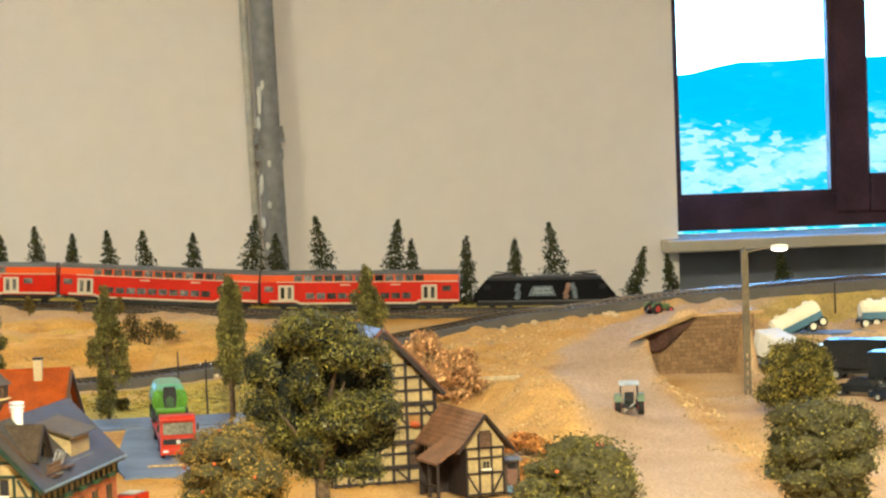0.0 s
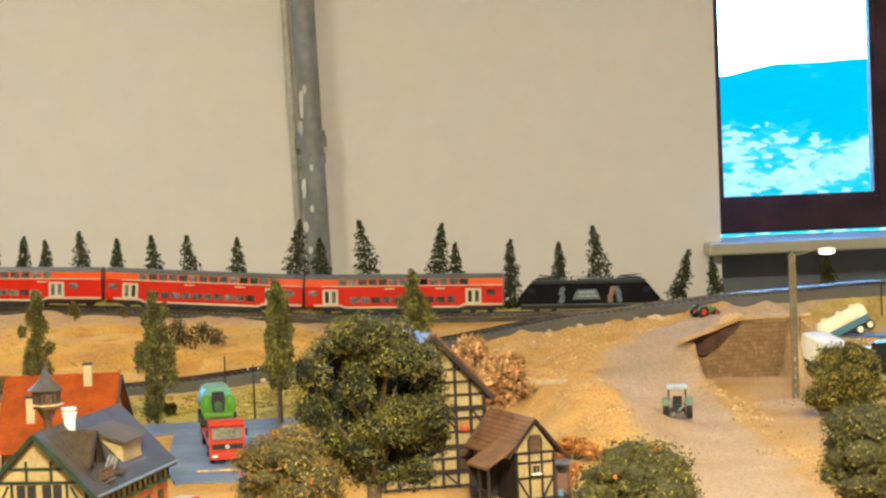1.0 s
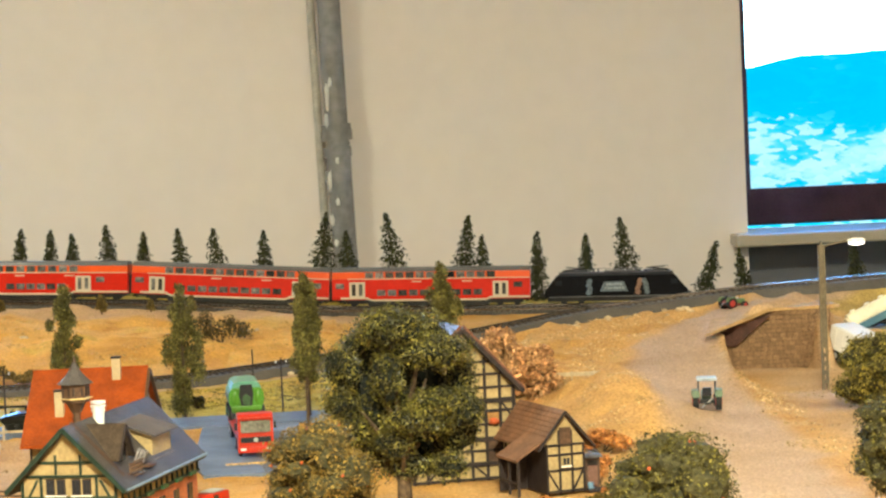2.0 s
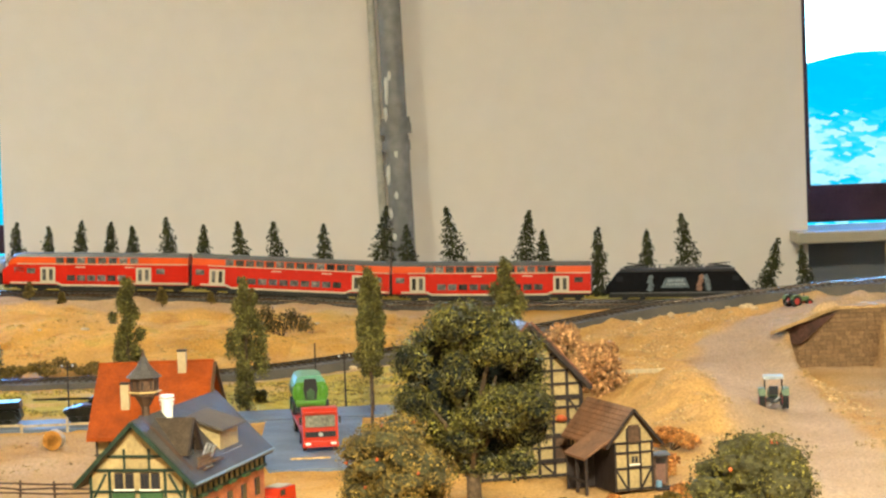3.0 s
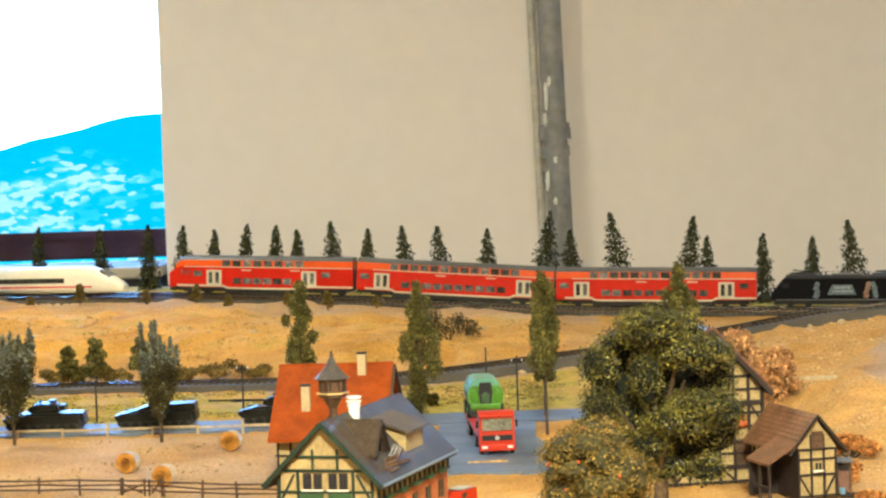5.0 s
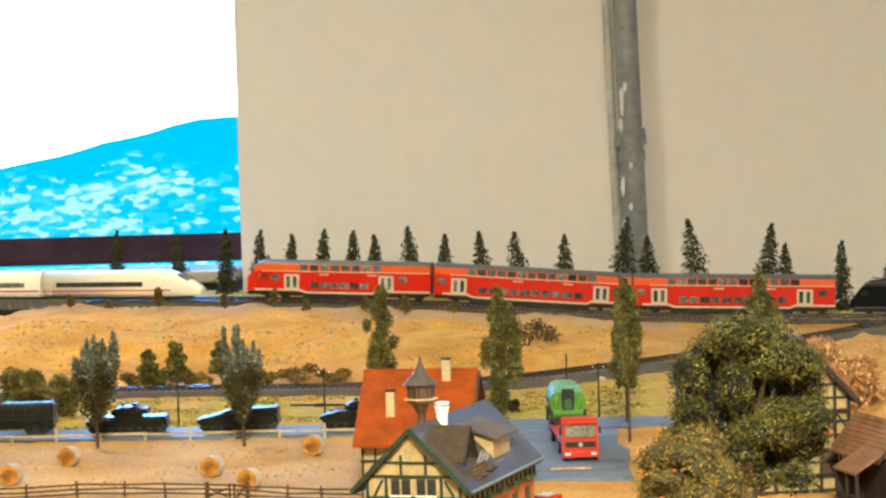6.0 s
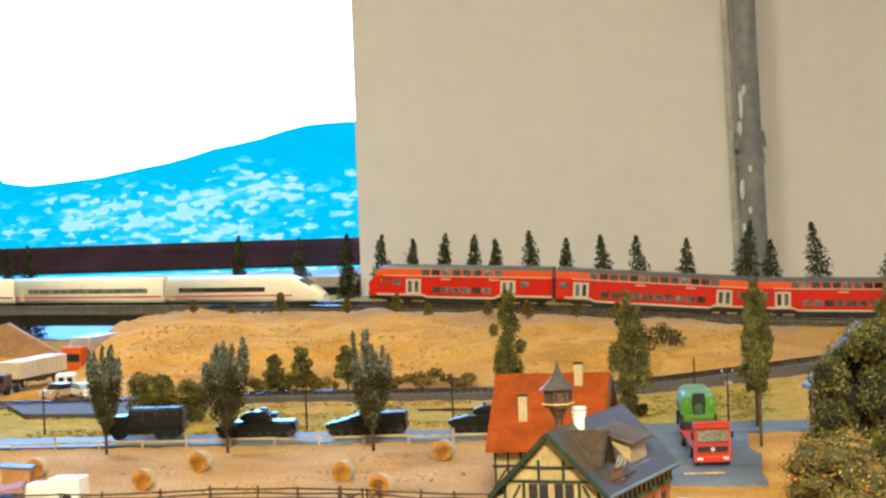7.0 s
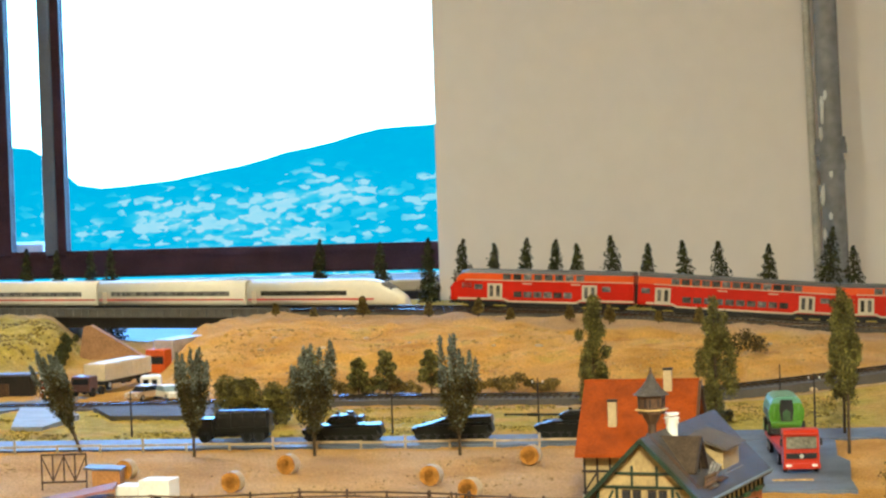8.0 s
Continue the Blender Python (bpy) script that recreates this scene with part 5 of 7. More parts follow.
    for s in (-1, 1):
        part("dormer_roof", prism(bmesh.new(), [(dy, 0.0790), (dy + s * (dw + 0.0015), 0.0570), (dy + s * (dw + 0.0015), 0.0553), (dy, 0.0771)], "x", -0.002, 0.0300), shingle, d)
        part("barge_board", beam(bmesh.new(), (0.0303, dy, 0.0780), (0.0303, dy + s * (dw + 0.0015), 0.0560), 0.0017), TIMBER, d)
    part("dormer_window", boxed(0.0266, 0.0271, dy - 0.006, dy + 0.007, 0.0540, 0.0680), GLASS, d)
    part("gangway_board", prism(bmesh.new(), [(-0.001, 0.0826), (0.0340, 0.0470), (0.0330, 0.0460), (-0.001, 0.0806)], "y", dy - dw - 0.0075, dy - dw - 0.0020), BROWNWOOD, d, "brown board beside the dormer")
    part("balcony_floor", boxed(0.026, 0.0360, dy - 0.011, dy + 0.014, 0.0460, 0.0473), BROWNWOOD, d)
    balcony = mat("tan_balcony_wood", (0.115, 0.066, 0.032), 0.6, var=0.3, scale=120)
    for k in range(8):
        q = dy - 0.011 + k * 0.0034
        part("baluster", boxed(0.0352, 0.0360, q, q + 0.0013, 0.0473, 0.0530), balcony, d)
    for z in (0.0495, 0.0527):
        part("hand_rail", boxed(0.0349, 0.0363, dy - 0.0115, dy + 0.0155, z, z + 0.0011), balcony, d)
    part("shelf_bracket", boxed(0.0340, 0.0385, dy - 0.005, dy + 0.011, 0.0443, 0.0453), BROWNWOOD, d)
    part("bench", boxed(0.0330, 0.0385, dy + 0.020, dy + 0.035, 0.0466, 0.0479), BROWNWOOD, d)
    grey_cloth = mat("shade_grey", (0.20, 0.19, 0.19), 0.5, var=0.25, scale=300)
    for k in range(3):
        part("sun_shade", boxed(-0.0008, 0.0008, -0.0020, 0.0020, 0.0, 0.0085, m=pose(0.0295 + 0.0016 * k, dy + 0.0185 + 0.0022 * k, 0.0520 - 0.0012 * k, 0, 24, 0)), grey_cloth, d, "pale grey folded sun shade")
    part("tray", boxed(0.0362, 0.0387, dy + 0.004, dy + 0.010, 0.0455, 0.0461), mat("zinc_tray", (0.5, 0.55, 0.6), 0.2, metal=0.7), d)
    # plastered shed dormer
    q0 = 0.084
    w = part("shed_dormer", prism(bmesh.new(), [(0.006, 0.0560), (0.0305, 0.0480), (0.0305, 0.0645), (0.006, 0.0725)], "y", q0, q0 + 0.040), CREAM, t, "cream plastered dormer")
    part("dormer_roof", prism(bmesh.new(), [(0.002, 0.0758), (0.0345, 0.0650), (0.0345, 0.0635), (0.002, 0.0743)], "y", q0 - 0.005, q0 + 0.046), mat("grey_felt", (0.085, 0.070, 0.062), 0.6, var=0.15), w)
    part("flashing", boxed(0.0300, 0.0330, q0 - 0.001, q0 + 0.041, 0.0472, 0.0484), mat("zinc_flashing", (0.5, 0.55, 0.6), 0.2, metal=0.7), w)
    # white chimney with rings
    cx = 0.0037
    c = part("chimney", rodded((cx, 0.056, 0.073), (cx, 0.056, 0.0880), 0.0036, 0.0040, seg=14), WHITEP, t, "white chimney with stepped rings")
    for z, r in ((0.0875, 0.0052), (0.0848, 0.0047), (0.0902, 0.0051)):
        part("chimney_ring", rodded((cx, 0.056, z), (cx, 0.056, z + 0.0014), r, seg=16), WHITEP, c)
    # ridge turret
    tx, ty, tz = -0.0020, 0.030, -0.0022
    u = part("turret", rodded((tx, ty, tz + 0.0962), (tx, ty, tz + 0.1092), 0.0092, 0.0096, seg=6), BROWNWOOD, t, "brown timber turret with a pointed slate roof")
    part("turret_post", rodded((tx, ty, tz + 0.0740), (tx, ty, tz + 0.0900), 0.0028, seg=8), BROWNWOOD, u)
    part("turret_foot", rodded((tx, ty, tz + 0.0890), (tx, ty, tz + 0.0961), 0.0030, 0.0068, seg=6), BROWNWOOD, u)
    bm = bmesh.new()
    for z0, z1, r0, r1 in ((0.1086, 0.1102, 0.0126, 0.0104), (0.1102, 0.1134, 0.0104, 0.0070), (0.1134, 0.1174, 0.0070, 0.0038), (0.1174, 0.1224, 0.0038, 0.0016)):
        rod(bm, (tx, ty, tz + z0), (tx, ty, tz + z1), r0, r1, seg=8)
    part("turret_roof", bm, SLATE, u)
    part("finial", rodded((tx, ty, tz + 0.1222), (tx, ty, tz + 0.1268), 0.0014, 0.0006, seg=6), BROWNWOOD, u)
    for k in range(6):
        a = radians(60 * k + 30)
        part("turret_opening", boxed(-0.0022, 0.0022, -0.0004, 0.0004, 0.1010, 0.1062, m=pose(tx + 0.0084 * math.cos(a), ty + 0.0084 * math.sin(a), tz, 0, 0, 90 + 60 * k + 30)), TIMBER, u)
    part("turret_rail", rodded((tx, ty, tz + 0.0985), (tx, ty, tz + 0.0993), 0.0112, seg=6), PALE_RAIL, u)


def red_house():
    t = thing("red_roofed_house", -0.2272, 1.897, 0.0081, -92, "timbered house with a steep orange-red tiled roof and chimneys", "house")
    t.matrix_basis = t.matrix_basis @ Matrix.Scale(0.969, 4)
    part("plinth", boxed(-0.067, 0.067, 0.004, 0.089, -0.0105, 0.0), CONCRETE, t, "grey rendered plinth")
    ln, hw, ev, rd = 0.092, 0.066, 0.036, 0.0805
    gable_body(t, hw, ev, rd, 0.005, ln - 0.004)
    for s in (-1, 1):
        roof_side(t, s, 0.080, 0.0335, 0.0835, 0.0, ln, 0.0024, REDROOF)
    part("ridge_tiles", rodded((0, -0.0005, 0.0830), (0, ln + 0.0005, 0.0830), 0.0014, seg=8), REDROOF, t)
    for s in (-1, 1):
        part("barge_board", beam(bmesh.new(), (0, ln + 0.0012, 0.0812), (s * 0.081, ln + 0.0012, 0.0312), 0.0024), BROWNWOOD, t)
    for k in range(9):
        q = 0.006 + (ln - 0.012) * k / 8
        side_beam(t, q, 0.0, q, 0.034, hw + 0.0004, 0.0017, TIMBER)
    for z in (0.002, 0.0185, 0.0335):
        side_beam(t, 0.004, z, ln - 0.004, z, hw + 0.0006, 0.0017, TIMBER)
    for k in range(4):
        q = 0.006 + k * 0.0205
        side_beam(t, q, 0.003, q + 0.010, 0.018, hw + 0.0003, 0.0015, TIMBER)
    for x in (-0.04, 0.0, 0.04):
        front_beam(t, x, 0.0, x, 0.05, ln - 0.0035, 0.0017, TIMBER)
    for (cx, cy, z0, z1) in ((0.010, 0.068, 0.068, 0.0925), (0.048, 0.027, 0.046, 0.0715)):
        c = part("chimney", boxed(cx - 0.0036, cx + 0.0036, cy - 0.0034, cy + 0.0034, z0, z1, bevel=0.0004), CHIMNEY, t, "cream plastered chimney")
        part("chimney_cap", boxed(cx - 0.0040, cx + 0.0040, cy - 0.0038, cy + 0.0038, z1 - 0.0005, z1 + 0.0010), TIMBER, c)


def barn():
    t = thing("timbered_barn", 0.1025, 1.795, 0, 13, "tall timbered barn with cream panels and a dark roof", "barn")
    ln, hw, ev, rd = 0.20, 0.0405, 0.0690, 0.1120
    gable_body(t, hw, ev, rd, 0.003, ln)
    verge = mat("red_brown_verge", (0.13, 0.050, 0.030), 0.6, var=0.25, scale=120)
    for s in (-1, 1):
        roof_side(t, s, 0.0450, 0.0680, 0.1170, -0.004, ln + 0.004, 0.0026, BARNROOF)
        front_beam(t, 0, 0.1143, s * 0.0455, 0.0655, -0.0050, 0.0032, TIMBER, "barge_board")
        part("verge_tiles", beam(bmesh.new(), (s * 0.001, -0.0045, 0.1171), (s * 0.0460, -0.0045, 0.0682), 0.0018), verge, t, "red-brown verge tiles")
    y = 0.0025
    for z in (0.0015, 0.0124, 0.0224, 0.0310, 0.0420, 0.0520, 0.0595, 0.0695, 0.0795, 0.0890):
        w = hw if z < ev else hw * (rd - z) / (rd - ev)
        front_beam(t, -w, z, w, z, y, 0.0032 if z in (0.0124, 0.0310, 0.0595) else 0.0018, TIMBER)
    for x in (-0.0392, -0.0290, -0.0175, -0.0058, 0.0058, 0.0175, 0.0290, 0.0392):
        top = ev + (rd - ev) * (1 - abs(x) / hw)
        front_beam(t, x, 0.0, x, top - 0.001, y, 0.0021, TIMBER)
    for x, s in ((-0.029, 1), (0.0175, -1), (0.0405, -1)):
        front_beam(t, x, 0.0430, x + s * 0.0108, 0.0585, y, 0.0015, TIMBER)
        front_beam(t, x, 0.0020, x + s * 0.0108, 0.0118, y, 0.0015, TIMBER)
    part("hay_door", boxed(0.0187, 0.0279, y - 0.0006, y + 0.0008, 0.0140, 0.0295), BROWNWOOD, t)
    part("hay_door", boxed(-0.0046, 0.0046, y - 0.0010, y + 0.0006, 0.0705, 0.0785), BROWNWOOD, t)
    part("window", boxed(0.0190, 0.0276, y - 0.0008, y + 0.0006, 0.0435, 0.0505), mat("ochre_shutter", (0.26, 0.13, 0.04), 0.6), t)
    part("window_flowers", ball(bmesh.new(), 0.0232, y - 0.002, 0.0440, 0.0042, 0.0018, 0.0026, 2, 0.5), FRUIT, t, "orange flowers in a window box")
    for s in (-1, 1):
        side = s * (hw + 0.0006)
        for k in range(12):
            q = 0.006 + (ln - 0.012) * k / 11
            side_beam(t, q, 0.0, q, ev, side, 0.0018, TIMBER)
        for z in (0.0124, 0.0310, 0.0560):
            side_beam(t, 0.004, z, ln - 0.003, z, side, 0.0018, TIMBER)


def shed():
    t = thing("timbered_shed", 0.1700, 1.706, 0.0015, 17, "small timbered shed with a brown boarded roof and porch", "shed")
    ln, hw, ev, rd = 0.088, 0.0145, 0.036, 0.0555
    gable_body(t, hw, ev, rd, 0.003, ln - 0.002)
    # roof courses, lapped
    n = 9
    for s in (-1, 1):
        for k in range(n):
            a, b = k / n, (k + 1) / n + 0.02
            w = 0.0215
            x0, x1 = s * w * a, s * w * b
            z0, z1 = 0.0592 - 0.0265 * a, 0.0592 - 0.0265 * b
            bm = bmesh.new()
            prism(bm, [(x0, z0), (x1, z1 + 0.0007), (x1, z1 - 0.0010), (x0, z0 - 0.0014)], "y", 0.0, ln)
            part("roof_course", bm, BROWNROOF, t)
    for s in (-1, 1):
        front_beam(t, 0, 0.0582, s * 0.0218, 0.0318, -0.0008, 0.0017, TIMBER, "barge_board")
    y = 0.0025
    for z in (0.0015, 0.0165, 0.0275, 0.0345):
        front_beam(t, -hw, z, hw, z, y, 0.0014, TIMBER)
    for x in (-0.0140, -0.0045, 0.0050, 0.0140):
        front_beam(t, x, 0.0, x, 0.035 if abs(x) > 0.01 else 0.045, y, 0.0014, TIMBER)
    for s in (-1, 1):
        front_beam(t, s * 0.0135, 0.0160, s * 0.0055, 0.0020, y, 0.0012, TIMBER)
    part("loft_door", boxed(-0.0040, 0.0045, y - 0.0011, y + 0.0005, 0.0350, 0.0470), BROWNWOOD, t)
    little_window(t, 0.0003, 0.0195, 0.0062, 0.0062, y - 0.0002, CREAM)
    # porch on the long side
    p = part("porch_roof", prism(bmesh.new(), [(-0.011, 0.0430), (-0.0385, 0.0265), (-0.0385, 0.0248), (-0.011, 0.0413)], "y", 0.000, 0.040), BROWNROOF, t, "brown porch roof")
    for q in (0.002, 0.020, 0.038):
        part("post", boxed(-0.0372, -0.0354, q - 0.0009, q + 0.0009, 0.0, 0.0255), TIMBER, p)
    # back and side panels are dark to put in shade inside the porch
    part("porch_shade_back", boxed(-0.0155, -0.0143, 0.000, 0.040, 0.0, 0.034), TIMBER, p)
    part("porch_rail", boxed(-0.0370, -0.0356, 0.002, 0.038, 0.0085, 0.0098), TIMBER, p)
    part("porch_shade_side", boxed(-0.036, -0.0150, 0.0385, 0.0400, 0.0, 0.0250), TIMBER, p)
    for k in range(10):
        q = 0.006 + (ln - 0.012) * k / 9
        side_beam(t, q, 0.0, q, 0.034, -hw - 0.0004, 0.0014, TIMBER)


def outhouse():
    t = thing("outhouse", 0.1915, 1.742, 0, 6, "small dark wooden outhouse beside the shed", "hut")
    part("body", boxed(-0.0055, 0.0055, 0, 0.011, 0, 0.0215), BROWNWOOD, t)
    part("roof", boxed(-0.0070, 0.0070, -0.002, 0.0125, 0.0215, 0.0228, m=pose(0, 0, 0, 3, 0, 0)), BARNROOF, t)
    part("door", boxed(-0.0035, 0.0035, -0.0008, 0.0002, 0.001, 0.017), mat("dull_brown_door", (0.14, 0.07, 0.05), 0.6), t)
    part("door_opening", boxed(-0.0035, 0.0035, -0.0010, -0.0004, 0.0155, 0.0195), TIMBER, t)


grey_house()
red_house()
barn()
shed()
outhouse()

pl = thing("pallet_stack", 0.196, 1.722, 0, 8, "dark planks and a blue barrel beside the shed", "planks")
for k in range(5):
    part("plank", boxed(-0.012, 0.014, -0.012 + k * 0.003, -0.0098 + k * 0.003, 0.0008 + 0.0006 * (k % 2), 0.0022 + 0.0006 * (k % 2)), TIMBER, pl)
part("barrel", rodded((-0.009, -0.003, 0.0025), (-0.009, -0.003, 0.0068), 0.0022, seg=12), mat("blue_barrel", (0.12, 0.22, 0.32), 0.4), pl)

hut = thing("bus_shelter", 0.052, 2.262, 0, 0, "small grey wooden shelter on posts beside the road", "shelter")
part("roof", prism(bmesh.new(), [(-0.016, 0.026), (0.0, 0.040), (0.016, 0.026), (0.016, 0.0245), (0.0, 0.0385), (-0.016, 0.0245)], "y", -0.011, 0.013), mat("grey_violet_roof", (0.16, 0.13, 0.14), 0.6), hut)
for hx in (-0.013, 0.0125):
    for hy in (-0.009, 0.011):
        part("post", boxed(hx - 0.0008, hx + 0.0008, hy - 0.0008, hy + 0.0008, 0, 0.026), BARNROOF, hut)
part("rail", boxed(-0.013, 0.013, -0.0095, -0.0085, 0.012, 0.0135), BARNROOF, hut)
part("back", boxed(-0.013, 0.013, 0.0105, 0.0115, 0, 0.018), mat("blue_grey_board", (0.2, 0.25, 0.32), 0.5), hut)

# ---- roads ----
def road(name, pts, width, label):
    line = smooth_line([(x, y, 0.0022) for x, y in pts], 14)
    me = sweep(name, line, [(-width / 2, -0.006), (width / 2, -0.006), (width / 2, 0.0), (-width / 2, 0.0)], ASPHALT)
    return tagged(new(name, me), label, "road", kind="structure")


road("road", ROAD_W, 0.080, "blue-grey model road between the field and the meadow")
alone("village_square", prism(bmesh.new(), [(-0.118, 2.215), (-0.112, 1.96), (-0.098, 1.885), (-0.018, 1.885), (-0.022, 1.95), (-0.020, 2.06), (-0.030, 2.10), (-0.030, 2.215)], "z", -0.004, 0.0020), ASPHALT, "blue-grey paved village square", "paving", kind="structure")
part("patch", boxed(-0.018, 0.014, -0.004, 0.002, 0.0, 0.0008), mat("straw_litter", (0.45, 0.28, 0.1), 0.9, var=0.4, scale=200), thing("straw_litter", -0.066, 1.945, 0.0020, 4, "loose straw lying on the paving", "straw"))

# ---- fences, poles, bales ----
PALE = mat("pale_rail_wood", (0.40, 0.31, 0.19), 0.7, var=0.2, scale=80)
fence = thing("white_fence", 0, 2.207, 0, 0, "pale wooden post and rail fence along the road", "fence")
xs = [-0.92 + 0.0415 * k for k in range(17)]
for k, fx in enumerate(xs):
    tall = 0.0085 if k % 3 else 0.0130
    part("post", boxed(fx - 0.0010, fx + 0.0010, -0.001, 0.001, -0.003, tall), PALE, fence)
for k, fx in enumerate(xs[:-1]):
    part("rail", boxed(fx, fx + 0.0415, -0.0020, -0.0008, 0.0060 + 0.0004 * math.sin(k * 2.1), 0.0080 + 0.0004 * math.sin(k * 2.1)), PALE, fence)
rustic = thing("rustic_fence", 0, 0, 0, 0, "dark brown rustic three-rail pole fence with a wicket around the field", "fence")
RUSTIC = [(-0.598, 1.832), (-0.562, 1.830), (-0.5286, 1.828), (-0.4836, 1.831), (-0.4470, 1.845), (-0.4100, 1.844), (-0.3770, 1.838), (-0.3440, 1.832), (-0.3105, 1.820), (-0.2780, 1.801), (-0.2510, 1.794), (-0.2200, 1.786)]
for k, (fx, fy) in enumerate(RUSTIC):
    stout = 0.0017 if fx in (-0.3440, -0.3105) else 0.0010
    part("post", rodded((fx, fy, -0.003), (fx + 0.0007 * math.sin(k * 3), fy, 0.0132 + 0.0008 * math.sin(k * 5)), stout, stout * 0.85, seg=7), BROWNWOOD, rustic)
for k, ((fx, fy), (gx, gy)) in enumerate(zip(RUSTIC, RUSTIC[1:])):
    for h in (0.0040, 0.0075, 0.0110):
        sag = 0.0006 * math.sin(k * 4 + h * 900)
        part("rail", rodded((fx - 0.002, fy - 0.0012, h + sag), (gx + 0.002, gy - 0.0012, h - sag), 0.0008, 0.0007, seg=6), BROWNWOOD, rustic)
wicket = part("wicket", rodded((-0.3250, 1.8240, -0.002), (-0.3250, 1.8240, 0.0128), 0.0009, seg=6), BROWNWOOD, rustic, "small pole gate with crossed braces")
part("stile", rodded((-0.3212, 1.8225, -0.002), (-0.3212, 1.8225, 0.0124), 0.0009, seg=6), BROWNWOOD, wicket)
for a, b in (((-0.3420, 0.002), (-0.3270, 0.0085)), ((-0.3420, 0.008), (-0.3270, 0.002)), ((-0.3195, 0.0015), (-0.3120, 0.0118)), ((-0.3195, 0.006), (-0.3120, 0.003))):
    part("brace", rodded((a[0], 1.826 - 0.35 * (a[0] + 0.33), a[1]), (b[0], 1.826 - 0.35 * (b[0] + 0.33), b[1]), 0.0008, seg=6), BROWNWOOD, wicket)

STRAW = mat("straw", (0.42, 0.18, 0.03), 0.8, var=0.3, scale=150, fine=900, bump=0.6)
FILMW = mat("bale_wrap", (0.44, 0.33, 0.20), 0.45, var=0.15, scale=120)


def bale(x, y, rz):
    t = thing("hay_bale", x, y, 0.0, rz, "round orange straw bale with pale wrapping on the field", "hay bale", "bales on the field")
    r, hl = 0.0084, 0.0066
    bm = bmesh.new()
    rod(bm, (0, -hl, r), (0, hl, r), r, seg=28)
    bmesh.ops.bevel(bm, geom=[e for e in bm.edges if len(e.link_faces) == 2 and e.calc_face_angle(0) > 1], offset=0.001, segments=2, affect="EDGES")
    part("straw_roll", bm, STRAW, t)
    bm = bmesh.new()
    rod(bm, (0, -hl + 0.0016, r), (0, hl - 0.0016, r), r + 0.00025, seg=28)
    part("wrap", bm, FILMW, t, "pale wrapping round the bale")
    for q in (0.003, 0.0055, 0.0078):
        part("straw_ring", rodded((0, -hl - 0.0002, r), (0, -hl + 0.0001, r), q, seg=20), STRAW, t)
    return t


for bx, by, rz in ((-0.634, 2.023, -22), (-0.520, 1.936, -18), (-0.497, 2.046, -24), (-0.360, 1.962, -20), (-0.317, 1.878, -30), (-0.292, 2.088, -14)):
    bale(bx, by - 0.006, rz * 0.6)


def pole(x, y, h, label="thin dark telegraph pole beside the track", arm=True):
    t = thing("telegraph_pole", x, y, ground_at(x, y), 0, label, "pole", "poles along the track")
    part("mast", rodded((0, 0, -0.003), (0, 0, h), 0.0010, 0.0007, seg=8), TIMBER, t)
    if arm:
        a = part("cross_arm", boxed(-0.0055, 0.0055, -0.0005, 0.0005, h - 0.006, h - 0.005), TIMBER, t)
        for k in (-0.005, 0.005):
            part("insulator", rodded((k, 0, h - 0.005), (k, 0, h - 0.003), 0.0006, seg=6), WHITEP, a)


POLES = [(-0.717, 2.334, 0.045), (-0.453, 2.323, 0.041), (-0.306, 2.285, 0.056), (-0.047, 2.315, 0.053), (-0.080, 2.462, 0.049), (-0.95, 2.34, 0.046)]
for px_, py_, ph in POLES:
    pole(px_, py_, ph, arm=ph > 0.05)
pole(0.651, 2.70, 0.036, "thin dark post beside the climbing track", arm=False)


# ---- vehicles ----
TYRE = mat("tyre_rubber", (0.015, 0.015, 0.015), 0.75, var=0.2)
RIM = mat("wheel_rim", (0.35, 0.34, 0.32), 0.4, var=0.15)
VRED = mat("lorry_red_paint", (0.42, 0.021, 0.003), 0.45, var=0.08, bump=0)
VGREEN = mat("harvester_green", (0.060, 0.19, 0.015), 0.4, var=0.12, bump=0)
VGREEN2 = mat("pale_green_paint", (0.11, 0.29, 0.21), 0.35, var=0.1, bump=0)
ARMY = mat("army_olive_paint", (0.006, 0.006, 0.004), 0.3, var=0.35, scale=90, bump=0.1, spec=0.22)
CANVAS = mat("dark_canvas", (0.008, 0.007, 0.005), 0.4, var=0.3, scale=90, bump=0.2, spec=0.22)


def wheel(parent, x, y, r, w=0.0032, rim=RIM, name="wheel"):
    q = part(name, rodded((x - w / 2, y, r), (x + w / 2, y, r), r, seg=18), TYRE, parent)
    part("rim", rodded((x - w / 2 - 0.0003, y, r), (x + w / 2 + 0.0003, y, r), r * 0.55, seg=14), rim, q)


